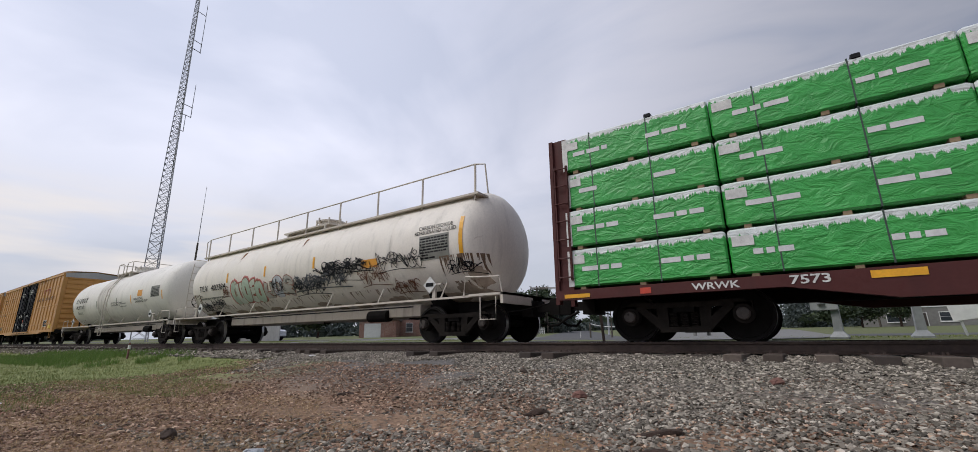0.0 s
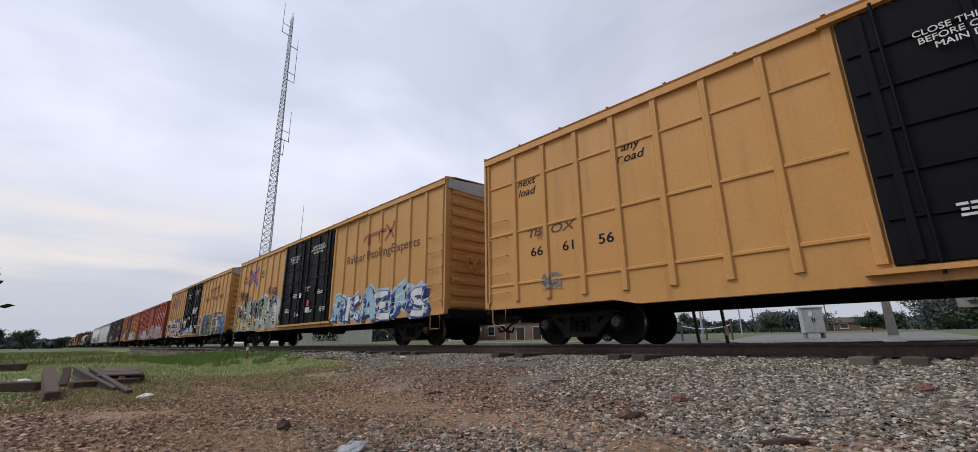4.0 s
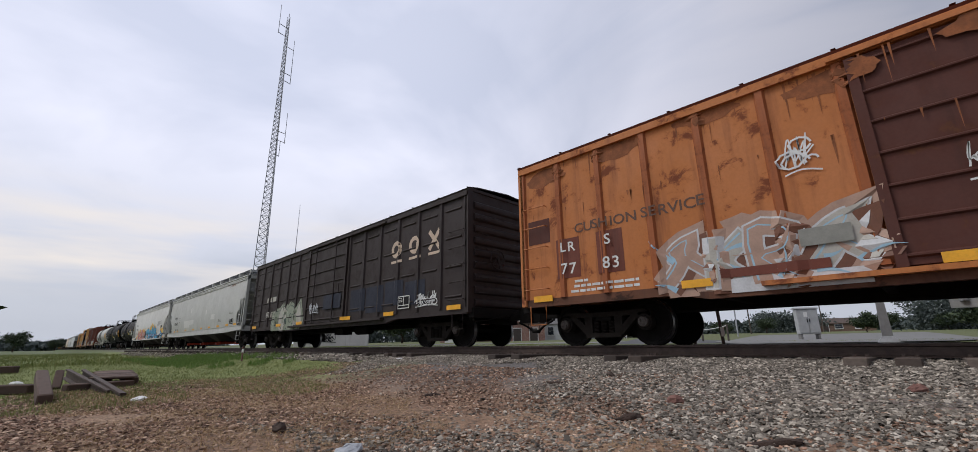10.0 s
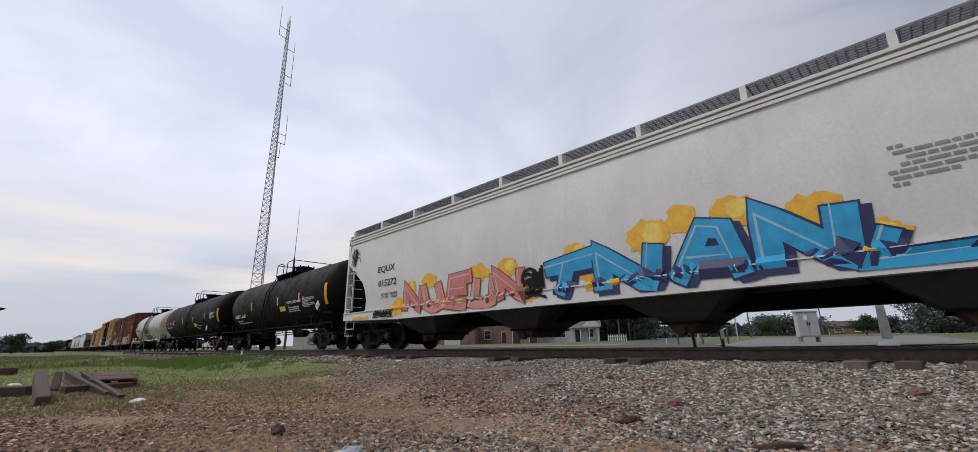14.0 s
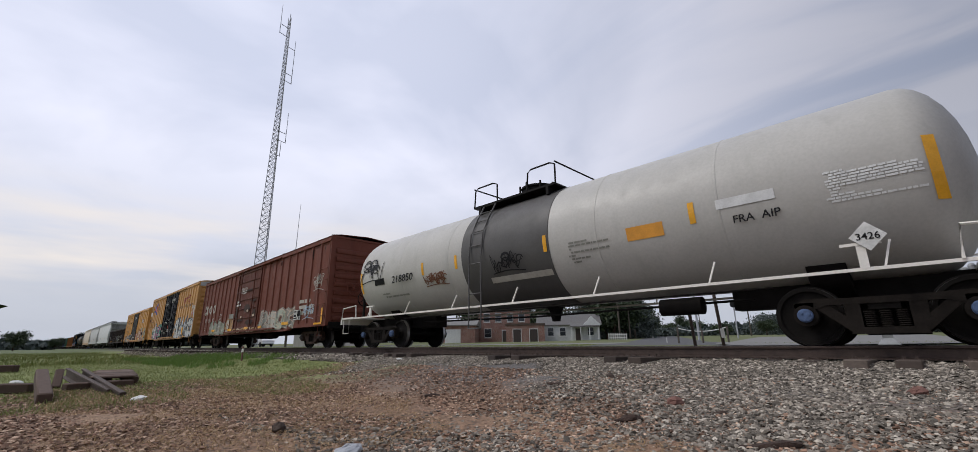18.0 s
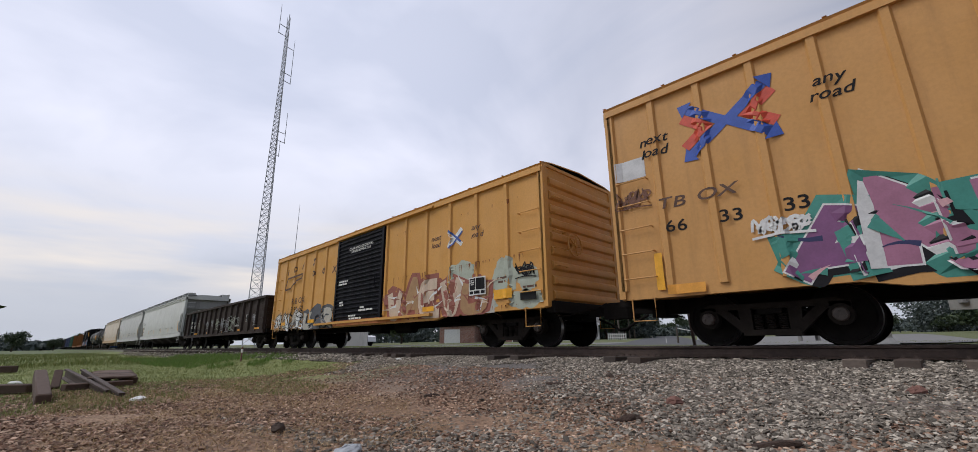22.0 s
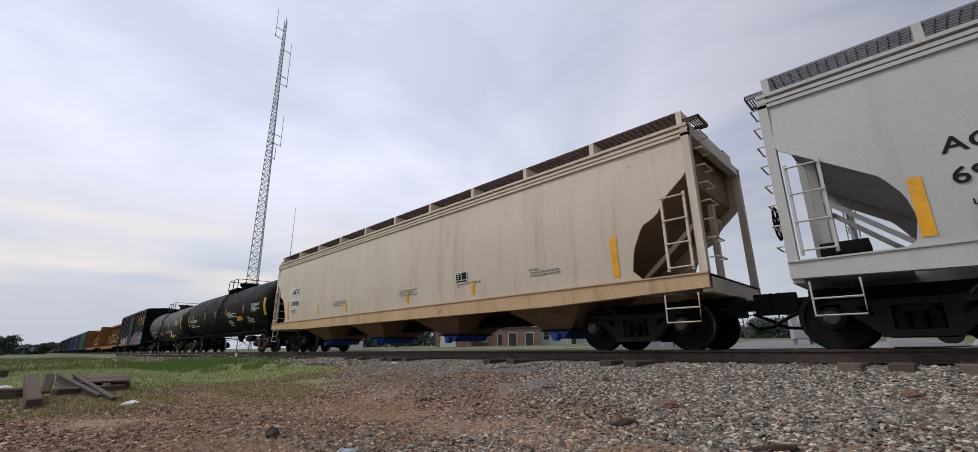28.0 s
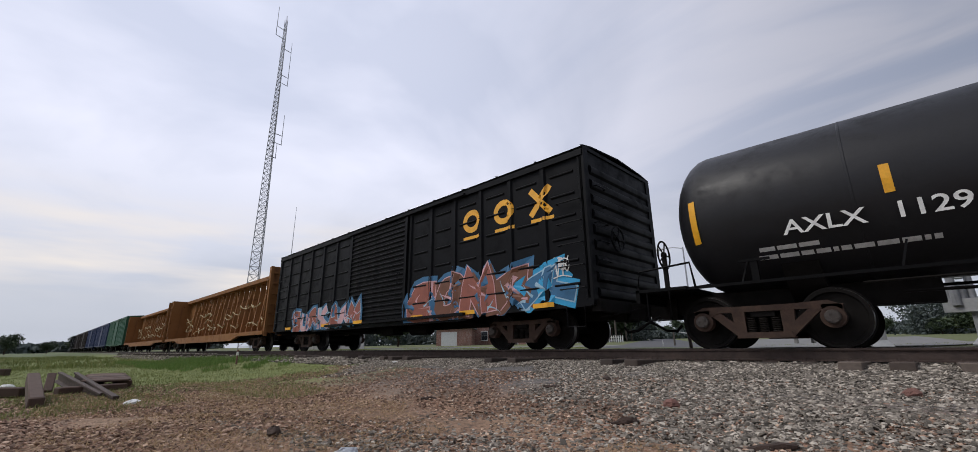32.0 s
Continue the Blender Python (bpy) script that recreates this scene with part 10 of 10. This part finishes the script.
def scrap_rail(p, q):
    p, q = Vector(p), Vector(q)
    d = q - p
    l = d.length
    g = Geo().prism([(y, z + 0.09) for y, z in rail_profile(0)], "x", -l / 2, l / 2)
    m = Matrix.Translation((p + q) / 2) @ d.to_track_quat("X", "Z").to_matrix().to_4x4()
    tagged(part("scrap_rail", g, RAILM, None, "", m), "short length of rusty scrap rail", "rail", "scrap rails on the grass")


old_tie((-8.15, -8.87, -0.56), (-10.7, -8.93, -0.34), "weathered brown crosstie propped on the pile", 0.15, 0.17)
scrap_rail((-8.25, -8.08, -0.62), (-12.6, -8.30, -0.42))
scrap_rail((-9.0, -8.16, -0.62), (-13.2, -8.52, -0.42))
old_tie((-10.45, -8.62, -0.56), (-10.75, -7.70, -0.56), "old crosstie lying under the scrap rails", 0.2, 0.13)
for k in range(5):
    old_tie((-11.1 - 0.55 * k, -8.26 + 0.05 * k, -0.44 + 0.003 * k), (-10.95 - 0.55 * k, -7.62 + 0.04 * k, -0.44 + 0.003 * k), "grey weathered crosstie piece laid flat on the pile", 0.54, 0.045)
old_tie((-11.3, -8.05, -0.54), (-13.4, -7.90, -0.54), "dark crosstie under the flat pile", 0.22, 0.16)
old_tie((-11.3, -7.65, -0.54), (-13.4, -7.50, -0.54), "dark crosstie under the flat pile", 0.24, 0.14)
old_tie((-11.8, -8.68, -0.66), (-12.3, -8.66, -0.36), "short broken stub of an old crosstie", 0.13, 0.12)
old_tie((-11.5, -9.9, -0.56), (-10.84, -8.98, -0.56), "old crosstie lying flat in the grass", 0.22, 0.15)
old_tie((-19.9, -9.4, -0.5), (-20.4, -10.6, -0.5), "old crosstie lying further off in the grass", 0.3, 0.2)

PAPER = plain("white_litter", (0.72, 0.72, 0.70), 0.7, 0, 0.15, 8)
PLAST = plain("grey_plastic_bag", (0.38, 0.40, 0.43), 0.3, 0, 0.35, 12, 0.5)
CLOD = plain("dark_clod", (0.085, 0.06, 0.047), 0.95, 0, 0.4, 12, 0.6)
BRICKR = plain("red_rock", (0.20, 0.10, 0.08), 0.95, 0, 0.3, 10, 0.5)


def lump(name, x, y, s, mat, label, cat, seed, flat_=0.6):
    rr = random.Random(seed)
    g = Geo()
    prof = []
    for k in range(7):
        a = math.pi * k / 6
        prof.append((-math.cos(a) * s * flat_, math.sin(a) * s))
    g.rev(prof, 9, "z")
    g.v = [tuple(c * rr.uniform(0.78, 1.2) for c in q) for q in g.v]
    tagged(part(name, g.mesh(name, 0), mat, None, "", pose(x, y, rough_z(x, y) + s * flat_ * 0.55, rr.uniform(-15, 15), rr.uniform(-15, 15), rr.uniform(0, 360))), label, cat)


lump("clod", -4.22, -7.42, 0.062, CLOD, "dark earth clod lying on the dirt", "clod", 1, 0.8)
lump("rock", -1.85, -4.7, 0.085, BRICKR, "reddish broken rock among the ballast", "rock", 2, 0.6)
lump("rock", -3.15, -3.6, 0.06, CLOD, "dark stone lying on the ballast", "rock", 3, 0.6)
lump("rock", -0.2, -3.6, 0.08, BRICKR, "reddish broken rock beside the track", "rock", 9, 0.6)
lump("paper_scrap", -7.55, -8.0, 0.09, PAPER, "crumpled white paper scrap on the grass", "litter", 4, 0.35)
lump("paper_scrap", -14.6, -9.25, 0.13, PAPER, "white paper scrap between the old ties", "litter", 5, 0.35)
lump("paper_scrap", -2.05, -6.72, 0.07, PAPER, "white crumpled paper cup on the dirt", "litter", 6, 0.5)
lump("plastic_bag", -3.1, -7.35, 0.12, PLAST, "crumpled grey plastic bag on the dirt", "litter", 7, 0.35)
lump("paper_scrap", -9.6, -2.6, 0.10, PAPER, "small white scrap on the ballast", "litter", 8, 0.3)
for i, (x, y, l, a) in enumerate(((-0.9, -5.6, 0.55, 25), (-2.0, -5.35, 0.3, 40), (-0.75, -6.0, 0.35, -10), (-4.9, -5.2, 0.3, 70), (-3.6, -4.2, 0.35, 15), (-1.4, -4.9, 0.28, 60))):
    rb = random.Random(300 + i)
    l *= 0.72
    prof = [(-l / 2 + l * k / 9, 0.018 + 0.022 * math.sin(math.pi * (k + 0.4) / 9.8)) for k in range(10)]
    g = Geo().rev([(prof[0][0], 0.0)] + prof + [(prof[-1][0], 0.0)], 8, "x")
    g.v = [(q[0] + rb.uniform(-0.012, 0.012), q[1] * rb.uniform(0.8, 1.5), q[2] * rb.uniform(0.5, 0.95) + 0.012 + 0.012 * math.sin(q[0] * 11 + i)) for q in g.v]
    tagged(part("bark_slab", g, BARK, None, "", pose(x, y, rough_z(x, y), 3, -4, a)), "dark slab of bark lying on the dirt", "bark", "bark scraps on the dirt")
# small striped marker stake in the grass
sx_, sy_ = -17.5, -3.9
stake = thing("marker_stake", "small white and red marker stake in the grass", "stake", at=pose(sx_, sy_, ground_z(sx_, sy_)))
part("stake", Geo().cbox(-0.04, 0.04, -0.02, 0.02, 0, 0.5, 0.006), BRICKR, stake)
part("band", Geo().box(-0.045, 0.045, -0.025, 0.025, 0.3, 0.42), PAPER, stake)

# ---- grass ----
GRASS = varied("green_grass", (0.215, 0.245, 0.072), (0.155, 0.20, 0.05), (0.33, 0.305, 0.12), 0.8, 4)
WEED = varied("tall_weed", (0.15, 0.255, 0.045), (0.11, 0.20, 0.035), (0.22, 0.30, 0.075), 0.8, 4)
STRAW = varied("dry_straw", (0.42, 0.28, 0.14), (0.27, 0.165, 0.08), (0.60, 0.45, 0.26), 0.85, 8)


def blades(name, mat, label, pts, h0, h1, w, seed, lean=0.4):
    rng = np.random.default_rng(seed)
    n = len(pts)
    z = np.array([rough_z(a, b) for a, b in pts])
    h = rng.uniform(h0, h1, n)
    a = rng.uniform(0, 6.28, n)
    dx, dy = np.cos(a), np.sin(a)
    le = rng.normal(0, lean, n) * h
    b = rng.uniform(0, 6.28, n)
    lx, ly = le * np.cos(b), le * np.sin(b)
    ww = w * rng.uniform(0.6, 1.3, n)
    p = np.column_stack([pts, z])
    v0 = p + np.column_stack([-dx * ww, -dy * ww, np.zeros(n)])
    v1 = p + np.column_stack([dx * ww, dy * ww, np.zeros(n)])
    v2 = p + np.column_stack([dx * ww * .6 + lx * .4, dy * ww * .6 + ly * .4, h * .6])
    v3 = p + np.column_stack([-dx * ww * .6 + lx * .4, -dy * ww * .6 + ly * .4, h * .6])
    v4 = p + np.column_stack([lx, ly, h * np.sqrt(np.clip(1 - lean * lean, .2, 1))])
    v = np.stack([v0, v1, v2, v3, v4], 1).reshape(-1, 3)
    o = np.arange(n) * 5
    quads = np.stack([o, o + 1, o + 2, o + 3], 1).tolist()
    tris = np.stack([o + 3, o + 2, o + 4], 1).tolist()
    me = bpy.data.meshes.new(name)
    me.from_pydata(v.tolist(), [], quads + tris)
    me.materials.append(mat)
    tagged(new(name, me), label, "grass", kind="stuff")


rg = np.random.default_rng(77)


def scatter(n, x0, x1, y0, y1, cond, bias=1.0):
    x = x1 + (x0 - x1) * rg.random(n) ** bias
    y = rg.uniform(y0, y1, n)
    d = np.array([noise.noise((p * 0.6, q * 0.6, 2)) for p, q in zip(x, y)])
    k = cond(x, y, d)
    return np.stack([x, y], 1)[k]


blades("grass", GRASS, "green grass growing over the yard by the old ties", scatter(74000, -30, -6.2, -12.0, -3.4, lambda x, y, d: (d + np.clip((-8.3 - x + np.clip((y + 6.5) * 0.6, -0.8, 1.6) * -1.4) * 0.35, -1, 0.9) + 0.18 * np.sin(y * 2) > -0.05), 1.5), 0.02, 0.085, 0.0035, 1, 0.7)
blades("tall_grass", WEED, "taller green weeds beside the track", scatter(30000, -34, -11.5, -5.6, -2.6, lambda x, y, d: d + np.clip((-17.0 - x) * 0.16, -0.8, 0.4) + 0.25 * np.sin(x * 3.1 + y * 5) > 0.0, 1.1), 0.05, 0.24, 0.005, 2)
blades("grass", GRASS, "green grass reaching across the far field", scatter(28000, -90, -26, -26, -3.2, lambda x, y, d: d > -0.8, 1.3), 0.08, 0.22, 0.016, 3)
blades("dry_grass", STRAW, "dry straw and dead grass scattered over the dirt", scatter(70000, -11.5, 0.8, -8.9, -3.6, lambda x, y, d: (d + np.clip((-2.2 - x) * 0.14, -0.3, 0.3) - np.clip((y + 6.6) * 0.3, 0, 0.6) > 0.0)), 0.012, 0.05, 0.003, 4, 3.2)
blades("grass", GRASS, "rough grass verge behind the track", scatter(12000, -40, 20, 6.2, 12.5, lambda x, y, d: (d > -0.25) & (np.abs(x + 5.2 + (y - 3) * 0.43) > 3.4)), 0.02, 0.06, 0.012, 5)


# ---- movement ----
SPEED = [(0, 13.02), (6, 13.0), (10, 12.94), (12, 12.84), (14, 12.73), (16, 12.74), (18, 12.87), (20, 13.02), (22, 13.11), (24, 13.12), (26, 13.03), (28, 12.83), (30, 12.62), (32, 12.5)]


def travel(t):
    """How far the train has gone at t seconds."""
    total = 0.0
    for (a, va), (b, vb) in zip(SPEED, SPEED[1:]):
        if t <= a:
            break
        e = min(t, b)
        ve = va + (vb - va) * (e - a) / (b - a)
        total += (va + ve) / 2 * (e - a)
    return total


def motions():
    ts = [2.0 * k for k in range(17)]
    for car, c in CARS:
        walk(car, [(t, pose(c + travel(t), 0, 0)) for t in ts])
    table = [(0.02 * k, travel(0.02 * k)) for k in range(1601)]
    for w, c, ax in WHEELS:
        rows, last, turn = [(0.0, pose(ax, 0, WR))], None, 0.0
        for t, s in table:
            x = c + s
            if not -34 < x < 6:       # too far off to see it turn
                continue
            if last is None:
                last = s
                if t > 0.05:
                    rows.append((t, pose(ax, 0, WR)))
                continue
            d = math.degrees((s - last) / WR)
            if d >= 70:
                turn += d
                last = s
                rows.append((t, pose(ax, 0, WR, 0, turn, 0)))
        if rows[-1][0] < 31.9:
            rows.append((32.0, pose(ax, 0, WR, 0, turn, 0)))
        walk(w, rows)
    for (vehicle, wheels), y, path, seen in MOVERS:
        walk(vehicle, [(t, pose(x, y, ground_z(x, y) + 0.01)) for t, x in path])
        for wheel, wx, wy in wheels:
            rows, last, turn = [(0.0, pose(wx, wy, 0.405))], None, 0.0
            for k in range(int(seen[0] * 50), int(seen[1] * 50)):
                t = k * 0.02
                i = max(j for j in range(len(path) - 1) if path[j][0] <= t)
                (ta, xa), (tb, xb) = path[i], path[i + 1]
                x = xa + (xb - xa) * (t - ta) / (tb - ta)
                if last is None:
                    last = x
                    if t > 0.05:
                        rows.append((t, pose(wx, wy, 0.405)))
                elif (x - last) / 0.405 >= radians(70):
                    turn += math.degrees((x - last) / 0.405)
                    last = x
                    rows.append((t, pose(wx, wy, 0.405, 0, turn, 0)))
            rows.append((32.0, pose(wx, wy, 0.405, 0, turn, 0)))
            walk(wheel, rows)


motions()
